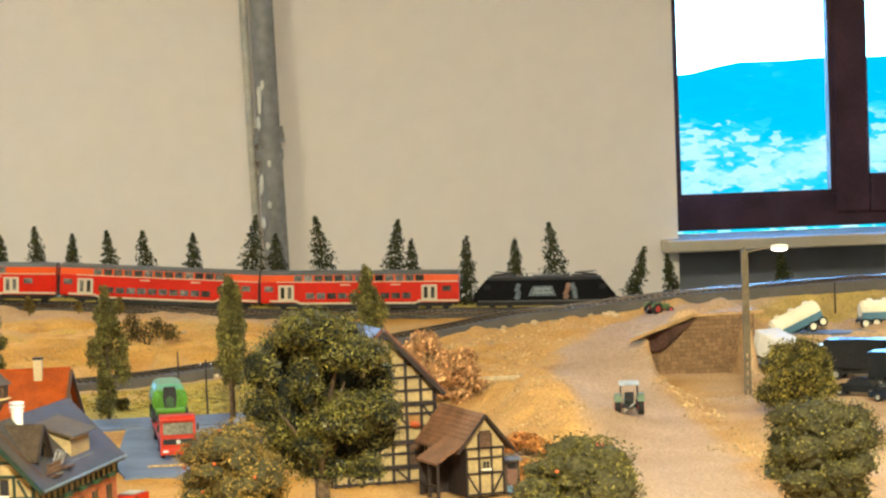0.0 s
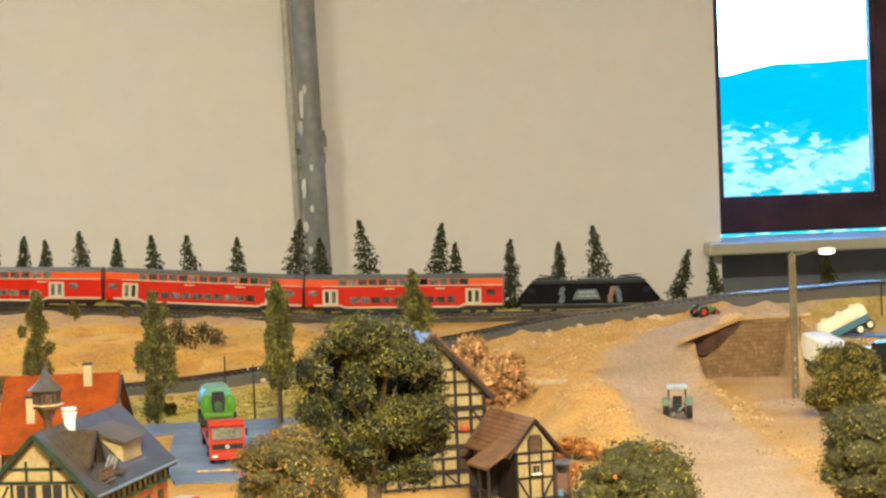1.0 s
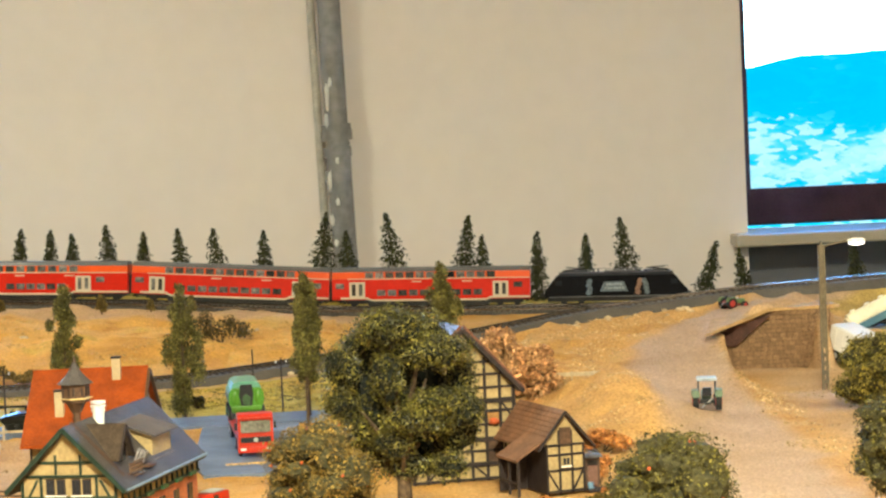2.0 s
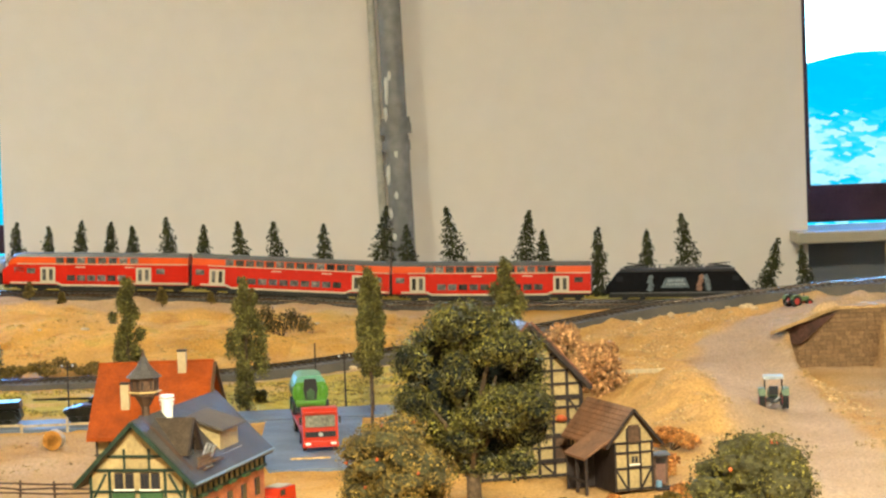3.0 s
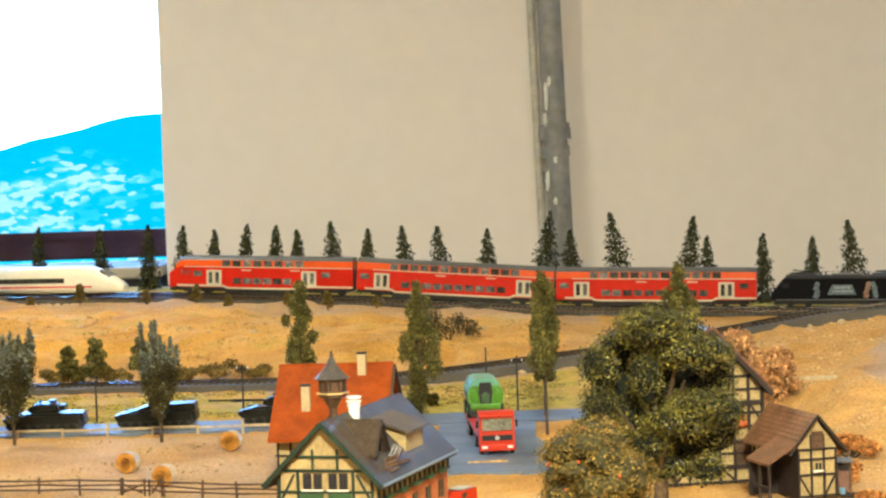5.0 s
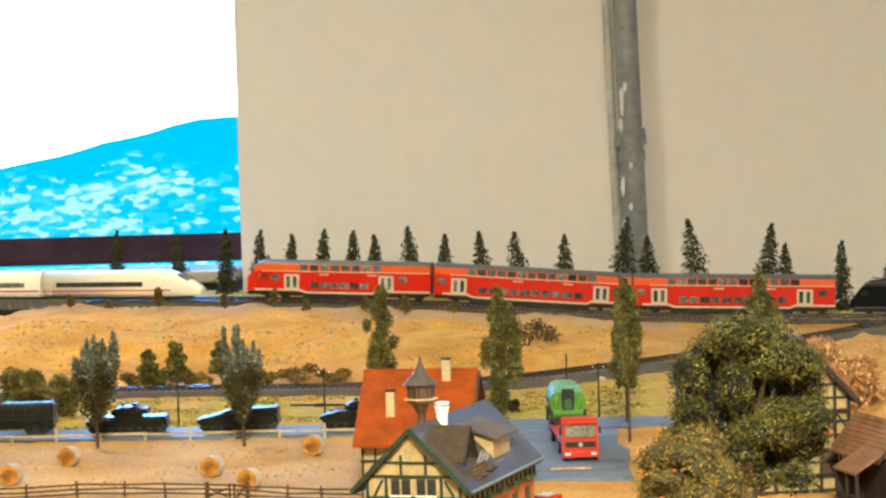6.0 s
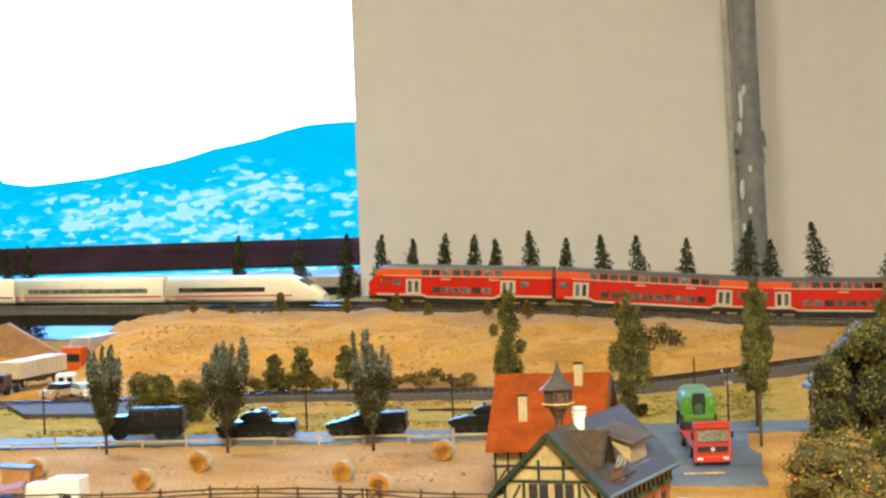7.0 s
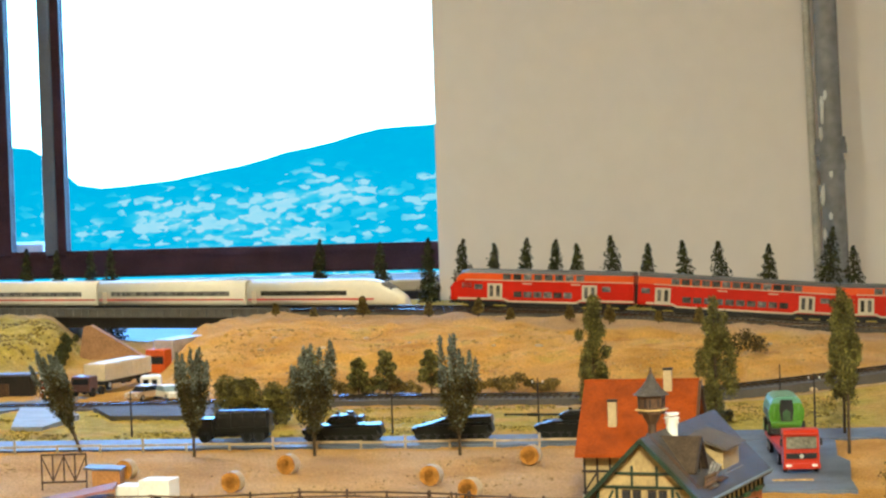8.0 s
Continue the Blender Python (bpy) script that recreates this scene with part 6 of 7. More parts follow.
def red_lorry():
    t = thing("lorry", -0.0605, 1.985, 0.0020, 5.5, "red flatbed lorry carrying a green harvester, parked on the square", "lorry")
    cab = part("cab", prism(bmesh.new(), [(0, 0.0065), (0, 0.0175), (0.0012, 0.0335), (0.004, 0.0350), (0.021, 0.0350), (0.021, 0.0065)], "x", -0.0145, 0.0145), VRED, t)
    part("windscreen", boxed(-0.0122, 0.0122, 0.0000, 0.0012, 0.0205, 0.0300, m=pose(0, 0, 0, 4, 0, 0) @ pose(0, -0.0005, 0)), mat("pale_windscreen", (0.17, 0.155, 0.12), 0.1, var=0.3, scale=160, bump=0), cab)
    part("screen_post", boxed(-0.0006, 0.0006, -0.0008, 0.0004, 0.0205, 0.0300), UNDER, cab)
    part("grille", boxed(-0.0125, 0.0125, -0.0008, 0.0006, 0.0120, 0.0165), BLACKP, cab)
    part("badge", rodded((0, -0.0014, 0.0142), (0, -0.0006, 0.0142), 0.0018, seg=14), RIM, cab)
    part("bumper", boxed(-0.0150, 0.0150, -0.0015, 0.0030, 0.0035, 0.0085, bevel=0.0006), VRED, cab)
    for s in (-1, 1):
        part("headlight", boxed(s * 0.0105 - 0.0022, s * 0.0105 + 0.0022, -0.0020, -0.0012, 0.0058, 0.0076), LAMPW, cab)
        part("mirror", boxed(s * 0.0162 - 0.0010, s * 0.0162 + 0.0010, 0.0015, 0.0025, 0.0225, 0.0285), BLACKP, cab)
        part("side_window", boxed(s * 0.0144 - 0.0004, s * 0.0144 + 0.0004, 0.005, 0.016, 0.0215, 0.0300), GLASS, cab)
    part("sun_visor", boxed(-0.0140, 0.0140, -0.0022, 0.0015, 0.0310, 0.0325), VRED, cab)
    part("chassis", boxed(-0.008, 0.008, 0.010, 0.175, 0.0055, 0.0095), UNDER, t)
    bed = part("flatbed", boxed(-0.0145, 0.0145, 0.026, 0.178, 0.0120, 0.0155), VRED, t)
    part("headboard", boxed(-0.0145, 0.0145, 0.026, 0.028, 0.0155, 0.0250), VRED, bed)
    for y in (0.010, 0.058, 0.140, 0.158):
        for s in (-1, 1):
            wheel(t, s * 0.0125, y, 0.0058)
    h = thing("harvester", -0.0745, 2.135, 0.0175, 5.5, "green combine harvester tied on the lorry's bed", "harvester")
    bm = prism(bmesh.new(), [(-0.0120, 0.0050), (-0.0135, 0.0120), (-0.0155, 0.0165), (-0.0155, 0.0225), (-0.0132, 0.0285), (0.0132, 0.0285), (0.0155, 0.0225), (0.0155, 0.0165), (0.0135, 0.0120), (0.0120, 0.0050)], "y", -0.022, 0.035)
    bmesh.ops.bevel(bm, geom=[e for e in bm.edges if e.calc_face_angle(0) > 0.3], offset=0.0010, segments=2, affect="EDGES")
    body = part("body", bm, VGREEN, h)
    bm = prism(bmesh.new(), [(-0.0133, 0.0286), (-0.0112, 0.0325), (-0.0070, 0.0342), (0.0070, 0.0342), (0.0112, 0.0325), (0.0133, 0.0286)], "y", -0.021, 0.033)
    part("hood", bm, VGREEN2, h, "pale green rounded top")
    part("front_opening", prism(bmesh.new(), [(-0.0048, 0.0130), (-0.0062, 0.0225), (-0.0052, 0.0315), (0.0052, 0.0315), (0.0062, 0.0225), (0.0048, 0.0130)], "y", -0.0232, -0.0205), BLACKP, h)
    part("chute", prism(bmesh.new(), [(-0.0030, 0.0135), (-0.0036, 0.0205), (0.0, 0.0235), (0.0036, 0.0205), (0.0030, 0.0135)], "y", -0.0240, -0.0228), GREENPAINT, h)
    part("front_lip", boxed(-0.0125, 0.0125, -0.0248, -0.0215, 0.0088, 0.0128, bevel=0.0008), VGREEN, h)
    part("lower_gap", boxed(-0.0135, 0.0135, -0.0222, -0.0200, 0.0020, 0.0070), BLACKP, h)
    for s in (-1, 1):
        part("side_guard", ball(bmesh.new(), s * 0.0105, -0.0212, 0.0200, 0.0036, 0.0022, 0.0070, 2), VGREEN, h)
        part("side_grille", boxed(min(s * 0.0157, s * 0.0150), max(s * 0.0157, s * 0.0150), -0.012, 0.020, 0.0165, 0.0225), GREENPAINT, body)
        for y in (-0.014, 0.024):
            wheel(h, s * 0.0142, y, 0.0062, 0.0035, VGREEN)


red_lorry()


def red_car():
    t = thing("small_red_van", -0.0900, 1.690, 0.0, -25, "small red delivery van beside the timbered house", "van")
    t.matrix_basis = t.matrix_basis @ Matrix.Scale(0.70, 4)
    part("body", prism(bmesh.new(), [(0, 0.004), (0, 0.013), (0.006, 0.015), (0.011, 0.0215), (0.044, 0.0215), (0.046, 0.004)], "x", -0.0105, 0.0105), VRED, t)
    part("windscreen", boxed(-0.009, 0.009, 0.0, 0.0008, 0.0, 0.0075, m=pose(0, 0.0062, 0.0148, -37)), GLASS, t)
    for s in (-1, 1):
        part("side_window", boxed(s * 0.0104 - 0.0003, s * 0.0104 + 0.0003, 0.012, 0.022, 0.0145, 0.0200), GLASS, t)
        for y in (0.009, 0.037):
            wheel(t, s * 0.0095, y, 0.0042)
    part("roof_rack", boxed(-0.008, 0.008, 0.016, 0.040, 0.0222, 0.0230), RIM, t)


red_car()


def tank(x, y, rz, turret, gun, label):
    t = thing("battle_tank", x, y, 0.0022, rz, label, "tank", "army convoy")
    bm = prism(bmesh.new(), [(-0.037, 0.0075), (-0.040, 0.0120), (-0.022, 0.0165), (0.036, 0.0165), (0.038, 0.0070), (0.030, 0.0040), (-0.030, 0.0040)], "y", -0.0125, 0.0125)
    bmesh.ops.bevel(bm, geom=[e for e in bm.edges if e.calc_face_angle(0) > 0.3], offset=0.0010, segments=2, affect="EDGES")
    part("hull", bm, ARMY, t)
    for s in (-1, 1):
        tr = part("track", prism(bmesh.new(), [(-0.036, 0.0060), (-0.030, 0.0115), (0.032, 0.0115), (0.037, 0.0065), (0.031, 0.0), (-0.029, 0.0)], "y", s * 0.0160 - 0.0030, s * 0.0160 + 0.0030), UNDER, t)
        for k in range(7):
            part("road_wheel", rodded((-0.027 + 0.009 * k, s * 0.0160 - 0.0034, 0.0040), (-0.027 + 0.009 * k, s * 0.0160 + 0.0034, 0.0040), 0.0036, seg=12), ARMY, tr)
        part("skirt", boxed(-0.033, 0.034, s * 0.0188 - 0.0005, s * 0.0188 + 0.0005, 0.0075, 0.0150), ARMY, t)
    if turret:
        bm = prism(bmesh.new(), [(-0.014, 0.0168), (-0.017, 0.0205), (-0.009, 0.0252), (0.011, 0.0258), (0.014, 0.0168)], "y", -0.0110, 0.0110)
        bmesh.ops.bevel(bm, geom=[e for e in bm.edges if e.calc_face_angle(0) > 0.3], offset=0.0016, segments=3, affect="EDGES")
        q = part("turret", bm, ARMY, t)
        part("stowage_basket", boxed(0.0135, 0.0190, -0.0095, 0.0095, 0.0190, 0.0238, bevel=0.0008), CANVAS, q)
        part("sight", boxed(-0.0075, -0.0045, 0.0035, 0.0065, 0.0250, 0.0275, bevel=0.0004), ARMY, q)
        for k in range(4):
            part("smoke_launcher", rodded((-0.010 + 0.0022 * k, -0.0112, 0.0212), (-0.0112 + 0.0022 * k, -0.0138, 0.0226), 0.0007, seg=8), ARMY, q)
        if gun:
            part("gun", rodded((-0.015, 0, 0.0215), (-0.068, 0, 0.0222), 0.0011, 0.0009, seg=10), ARMY, q)
            part("fume_extractor", rodded((-0.036, 0, 0.0217), (-0.045, 0, 0.0218), 0.0016, seg=10), ARMY, q)
        part("hatch", rodded((0.006, 0.003, 0.026), (0.006, 0.003, 0.0280), 0.0036, seg=12), ARMY, q)
    else:
        q = part("deck_house", prism(bmesh.new(), [(-0.020, 0.0168), (-0.006, 0.0215), (0.036, 0.0225), (0.037, 0.0168)], "y", -0.0115, 0.0115), ARMY, t)
        part("hatch", rodded((0.004, 0.004, 0.0218), (0.004, 0.004, 0.0240), 0.0036, seg=12), ARMY, q)
        part("hatch", rodded((-0.005, -0.005, 0.0208), (-0.005, -0.005, 0.0228), 0.0028, seg=12), ARMY, q)


tank(-0.488, 2.256, 2, True, False, "dark olive army tank with a turret, standing on the road")
tank(-0.383, 2.256, 1, False, False, "dark olive army personnel carrier standing on the road")
tank(-0.268, 2.262, 0, True, True, "dark olive army tank with a long gun, on the road")


def army_lorry(x, y, rz):
    t = thing("army_lorry", x, y, 0.0022, rz, "dark army lorry with a canvas-covered load bed", "army lorry", "army convoy")
    t.matrix_basis = t.matrix_basis @ Matrix.Scale(0.86, 4)
    part("chassis", boxed(-0.040, 0.040, -0.008, 0.008, 0.0055, 0.0090), UNDER, t)
    part("cab", prism(bmesh.new(), [(-0.041, 0.007), (-0.041, 0.017), (-0.037, 0.0265), (-0.022, 0.0265), (-0.022, 0.007)], "y", -0.0140, 0.0140), ARMY, t)
    for s in (-1, 1):
        part("side_window", boxed(-0.036, -0.026, s * 0.0141 - 0.0003, s * 0.0141 + 0.0003, 0.0175, 0.0240), GLASS, t)
    bm = prism(bmesh.new(), [(-0.0145, 0.012), (-0.0145, 0.029), (-0.010, 0.0345), (0.010, 0.0345), (0.0145, 0.029), (0.0145, 0.012)], "x", -0.019, 0.041)
    bmesh.ops.bevel(bm, geom=[e for e in bm.edges if e.calc_face_angle(0) > 0.4], offset=0.0022, segments=3, affect="EDGES")
    cover = part("canvas_cover", bm, CANVAS, t, "dark canvas cover")
    for k in range(5):
        part("canvas_hoop", prism(bmesh.new(), [(-0.0149, 0.013), (-0.0149, 0.0285), (-0.0104, 0.0350), (0.0104, 0.0350), (0.0149, 0.0285), (0.0149, 0.013)], "x", -0.0165 + 0.0135 * k, -0.0150 + 0.0135 * k), CANVAS, cover)
    part("bed_side", boxed(-0.020, 0.042, -0.0152, 0.0152, 0.0100, 0.0165), ARMY, t)
    part("tarp_opening", boxed(0.0412, 0.0417, -0.011, 0.011, 0.0165, 0.031), BLACKP, t)
    for wx in (-0.031, 0.016, 0.030):
        for s in (-1, 1):
            w = part("wheel", rodded((wx, s * 0.0125 - 0.0020, 0.0065), (wx, s * 0.0125 + 0.0020, 0.0065), 0.0065, seg=16), TYRE, t)
            part("rim", rodded((wx, s * 0.0125 - 0.0023, 0.0065), (wx, s * 0.0125 + 0.0023, 0.0065), 0.0032, seg=12), ARMY, w)


army_lorry(-0.598, 2.272, 2)


def tractor(x, y, rz, body, roof, label, cabin=True):
    z = ground_at(x, y)
    t = thing("tractor", x, y, z, rz, label, "tractor", "tractors on the dusty road")
    if not cabin:
        t.matrix_basis = t.matrix_basis @ Matrix.Scale(0.72, 4)
    part("engine", boxed(-0.0042, 0.0042, 0.006, 0.030, 0.0075, 0.0150, bevel=0.001), body, t)
    part("axle", boxed(-0.0105, 0.0105, -0.002, 0.004, 0.0060, 0.0095), UNDER, t)
    for s in (-1, 1):
        r = part("rear_wheel", rodded((s * 0.0100 - 0.0026, 0, 0.0088), (s * 0.0100 + 0.0026, 0, 0.0088), 0.0088, seg=20), TYRE, t)
        part("rim", rodded((s * 0.0100 - 0.0030, 0, 0.0088), (s * 0.0100 + 0.0030, 0, 0.0088), 0.0048, seg=16), mat("red_rim", (0.4, 0.04, 0.03), 0.5), r)
        f = part("front_wheel", rodded((s * 0.0085 - 0.0017, 0.026, 0.0055), (s * 0.0085 + 0.0017, 0.026, 0.0055), 0.0055, seg=16), TYRE, t)
        part("rim", rodded((s * 0.0085 - 0.0020, 0.026, 0.0055), (s * 0.0085 + 0.0020, 0.026, 0.0055), 0.0028, seg=12), mat("red_rim", (0.4, 0.04, 0.03), 0.5), f)
        part("mudguard", prism(bmesh.new(), [(-0.010, 0.0125), (-0.006, 0.0182), (0.005, 0.0188), (0.010, 0.0135), (0.009, 0.0125), (0.004, 0.0172), (-0.005, 0.0168), (-0.009, 0.0120)], "x", s * 0.0100 - 0.0032, s * 0.0100 + 0.0032), body, t)
    if cabin:
        c = part("cab_frame", boxed(-0.0078, -0.0070, -0.007, -0.0062, 0.013, 0.0265), UNDER, t)
        for s, y_ in ((1, -0.007), (-1, 0.009), (1, 0.009)):
            part("cab_post", boxed(s * 0.0074 - 0.0004, s * 0.0074 + 0.0004, y_, y_ + 0.0008, 0.013, 0.0265), UNDER, c)
        part("cab_roof", boxed(-0.0088, 0.0088, -0.009, 0.011, 0.0265, 0.0292, bevel=0.0008), roof, c, "pale cab roof")
        part("seat_back", boxed(-0.004, 0.004, -0.002, 0.0, 0.0125, 0.0200), BLACKP, t)
    else:
        part("seat_back", boxed(-0.0035, 0.0035, -0.003, -0.001, 0.0125, 0.0210), BLACKP, t)
        part("steering_wheel", rodded((0, 0.0050, 0.0175), (0, 0.0056, 0.0185), 0.0030, seg=12), BLACKP, t)
        part("exhaust", rodded((0.003, 0.02, 0.015), (0.003, 0.02, 0.024), 0.0006, seg=6), BLACKP, t)
    part("drawbar", boxed(-0.003, 0.003, -0.012, -0.002, 0.0060, 0.0080), UNDER, t)
    part("hitch_bar", beam(bmesh.new(), (-0.005, -0.011, 0.004), (0.005, -0.011, 0.012), 0.0010), RIM, t)


tractor(0.329, 2.10, -6, mat("old_green_paint", (0.12, 0.17, 0.11), 0.5, var=0.2), mat("pale_blue_roof", (0.36, 0.41, 0.44), 0.4), "grey-green tractor with a pale cab roof, on the dusty road")
tractor(0.436, 2.65, -62, mat("green_tractor_paint", (0.09, 0.14, 0.05), 0.5, var=0.2), WHITEP, "open green vintage tractor with red wheels on the hill road", cabin=False)

# ---- hill road and retaining wall ----
STONE = mat("brown_wall_stone", (0.33, 0.200, 0.105), 0.85, var=0.32, scale=60, fine=600, bump=0.7, piece=0.22)
MORTAR = mat("dark_mortar", (0.19, 0.115, 0.065), 0.95, var=0.25)
rw = thing("retaining_wall", 0.408, 2.506, 0.0, 0, "brown stone retaining wall under the hill road", "wall", kind="structure")
part("wall_core", prism(bmesh.new(), [(0, -0.01), (0.112, -0.01), (0.112, 0.0645), (0.055, 0.0595), (0, 0.043)], "y", 0.0, 0.025), MORTAR, rw)
stone_meshes = []
for k in range(4):
    bm = bmesh.new()
    bmesh.ops.create_cube(bm, size=1.0)
    for v in bm.verts:
        v.co += Vector((0.10, 0.2, 0.10)) * noise.noise(v.co * 3 + Vector((k * 7, 0, 0)))
    stone_meshes.append(mesh_of(bm, "stone", STONE))
srng = random.Random(4)
for row in range(15):
    z = 0.0024 + row * 0.0046
    x = -0.003 * (row % 2)
    while x < 0.108:
        w = srng.uniform(0.0050, 0.0082)
        top = 0.043 + 0.0175 * min(1, max(0, x) / 0.055) + 0.0045 * max(0, (x - 0.055) / 0.057) + 0.002
        if z < top - 0.003 and x > -0.002:
            s_ = part("stone", srng.choice(stone_meshes), STONE, rw)
            s_.matrix_basis = pose(x + w / 2, -0.0005 - srng.uniform(0, 0.0008), z, srng.uniform(-3, 3), srng.uniform(-2, 2), 0) @ Matrix.Diagonal((w * 0.86, 0.0036, 0.0038, 1))
        x += w
# the road slab that overhangs the wall's end
slab = bmesh.new()
prism(slab, [(0.382, 2.46), (0.455, 2.500), (0.530, 2.504), (0.530, 2.57), (0.405, 2.57)], "z", 0.0, 0.0035)
for v in slab.verts:
    v.co.z += 0.0395 + 0.021 * min(1, max(0, (v.co.x - 0.382) / 0.075))
alone("road_slab", slab, mat("sandy_slab", (0.40, 0.25, 0.11), 0.85, var=0.2, scale=60, fine=500, bump=0.5), "sandy edge of the hill road above the stone wall", "road edge", kind="structure")
# side wall coloured dark to put in the shade below the slab
wing = prism(bmesh.new(), [(0.3945, 0.0400), (0.4560, 0.0565), (0.4190, 0.0255), (0.4060, 0.0270)], "y", 2.4965, 2.5035)
alone("wing_wall", wing, mat("boards_shade_dark", (0.060, 0.026, 0.018), 0.8, var=0.3, scale=90), "boarded side wall under the road slab, its shade put into the dark colour", "wall", kind="structure")

# ---- yard: lamp masts, trailers, cars ----
MASTM = mat("concrete_mast", (0.13, 0.10, 0.06), 0.7, var=0.2, scale=90)
GLOW = mat("lit_lamp_glass", (1.0, 0.93, 0.8), 0.3, bump=0, emit=4.0)


def mast(x, y, h, arm):
    t = thing("yard_lamp", x, y, 0, 0, "tall concrete yard lamp with a lit head on a curved arm", "street lamp", "lamps in the yard")
    for s in (-1, 1):
        part("mast_leg", boxed(s * 0.0021 - 0.0011, s * 0.0021 + 0.0011, -0.002, 0.002, -0.003, h), MASTM, t)
    k, z = 0, 0.006
    while z < h - 0.004:
        part("mast_rung", boxed(-0.0011, 0.0011, -0.0014, 0.0014, z, z + (0.0040 if z < 0.035 else 0.0086)), MASTM, t)
        z += 0.0085
    a = part("arm", beam(bmesh.new(), (0, 0, h - 0.0015), (arm * 0.75, 0, h + 0.0035), 0.0016), MASTM, t)
    part("lamp_head", ball(bmesh.new(), arm, 0, h + 0.0030, 0.0092, 0.0045, 0.0026, 2), WHITEP, a)
    part("lamp_glass", ball(bmesh.new(), arm, 0, h + 0.0008, 0.0080, 0.0038, 0.0022, 2), GLOW, a, "glowing lamp glass")


mast(0.470, 2.285, 0.138, 0.034)
mast(0.607, 2.27, 0.134, 0.034)

CREAMT = mat("cream_tank_paint", (0.72, 0.66, 0.50), 0.35, var=0.07, bump=0)
BLUET = mat("steel_blue_paint", (0.08, 0.17, 0.23), 0.35, var=0.1, bump=0)
WHITEBOX = mat("white_box_paint", (0.70, 0.70, 0.68), 0.35, var=0.07, bump=0)


def tanker(x, y, z, rz, tilt, label):
    t = thing("tanker_trailer", x, y, z, rz, label, "tanker trailer", "trailers in the yard", ry=tilt)
    ln = 0.066
    bm = rodded((-ln / 2, 0, 0.0225), (ln / 2, 0, 0.0225), 0.0118, seg=24)
    bmesh.ops.bevel(bm, geom=[e for e in bm.edges if e.calc_face_angle(0) > 1], offset=0.003, segments=3, affect="EDGES")
    part("tank_shell", bm, CREAMT, t)
    part("blue_side", prism(bmesh.new(), [(-0.0122, 0.0200), (-0.0118, 0.0110), (0.0118, 0.0110), (0.0122, 0.0200)], "x", -ln / 2 + 0.002, ln / 2 - 0.001), BLUET, t, "steel blue lower side")
    part("frame", boxed(-ln / 2 + 0.006, ln / 2, -0.007, 0.007, 0.0070, 0.0110), UNDER, t)
    for k in (-0.02, 0.0, 0.02):
        part("dome", rodded((k, 0, 0.033), (k, 0, 0.0365), 0.0036, seg=12), CREAMT, t)
    for wx in (ln / 2 - 0.018, ln / 2 - 0.004):
        for s in (-1, 1):
            w = part("wheel", rodded((wx, s * 0.0105 - 0.0020, 0.0062), (wx, s * 0.0105 + 0.0020, 0.0062), 0.0062, seg=16), TYRE, t)
            part("rim", rodded((wx, s * 0.0105 - 0.0023, 0.0062), (wx, s * 0.0105 + 0.0023, 0.0062), 0.0040, seg=14), CREAMT, w)
    part("prop_leg", boxed(-0.012, -0.009, -0.006, 0.006, 0.001, 0.0075), UNDER, t)
    return t


for q in (tanker(0.586, 2.580, 0.0285, 8, -23, "cream and blue tanker trailer with its front end lowered"),
          tanker(0.683, 2.600, 0.0325, 184, 0, "cream and blue tanker trailer parked in the yard")):
    q.matrix_basis = q.matrix_basis @ Matrix.Scale(0.87, 4)


alone("yard_paving", prism(bmesh.new(), [(0.548, 2.548), (0.95, 2.548), (0.95, 2.645), (0.575, 2.640)], "z", 0.020, 0.0325), ASPHALT, "grey-blue paved strip of the upper yard", "paving", kind="structure")


def box_trailer(x, y, rz, ln, wd, hi, material, label, z=0.0, group="trailers in the yard", tilt=0.0):
    t = thing("box_trailer", x, y, z, rz, label, "trailer", group, ry=tilt)
    part("box_body", boxed(-ln / 2, ln / 2, -wd / 2, wd / 2, 0.0115, hi, bevel=0.0006), material, t)
    part("roof_panel", boxed(-ln / 2 + 0.0015, ln / 2 - 0.0015, -wd / 2 + 0.0015, wd / 2 - 0.0015, hi, hi + 0.0008), material, t)
    part("chassis", boxed(-ln / 2 + 0.004, ln / 2 - 0.002, -wd / 2 + 0.005, wd / 2 - 0.005, 0.006, 0.0115), UNDER, t)
    for k in range(int(ln / 0.012)):
        for s in (-1, 1):
            xx = -ln / 2 + 0.008 + k * 0.012
            part("side_rib", boxed(xx - 0.0004, xx + 0.0004, s * wd / 2 - 0.0003, s * wd / 2 + 0.0005, 0.0125, hi - 0.001), material, t)
    for wx in (ln / 2 - 0.012, ln / 2 - 0.026) if tilt else (ln / 2 - 0.012, ln / 2 - 0.026, -ln / 2 + 0.012):
        for s in (-1, 1):
            w = part("wheel", rodded((wx, s * (wd / 2 - 0.003) - 0.002, 0.0058), (wx, s * (wd / 2 - 0.003) + 0.002, 0.0058), 0.0058, seg=16), TYRE, t)
            part("rim", rodded((wx, s * (wd / 2 - 0.003) - 0.0023, 0.0058), (wx, s * (wd / 2 - 0.003) + 0.0023, 0.0058), 0.003, seg=12), RIM, w)
    return t


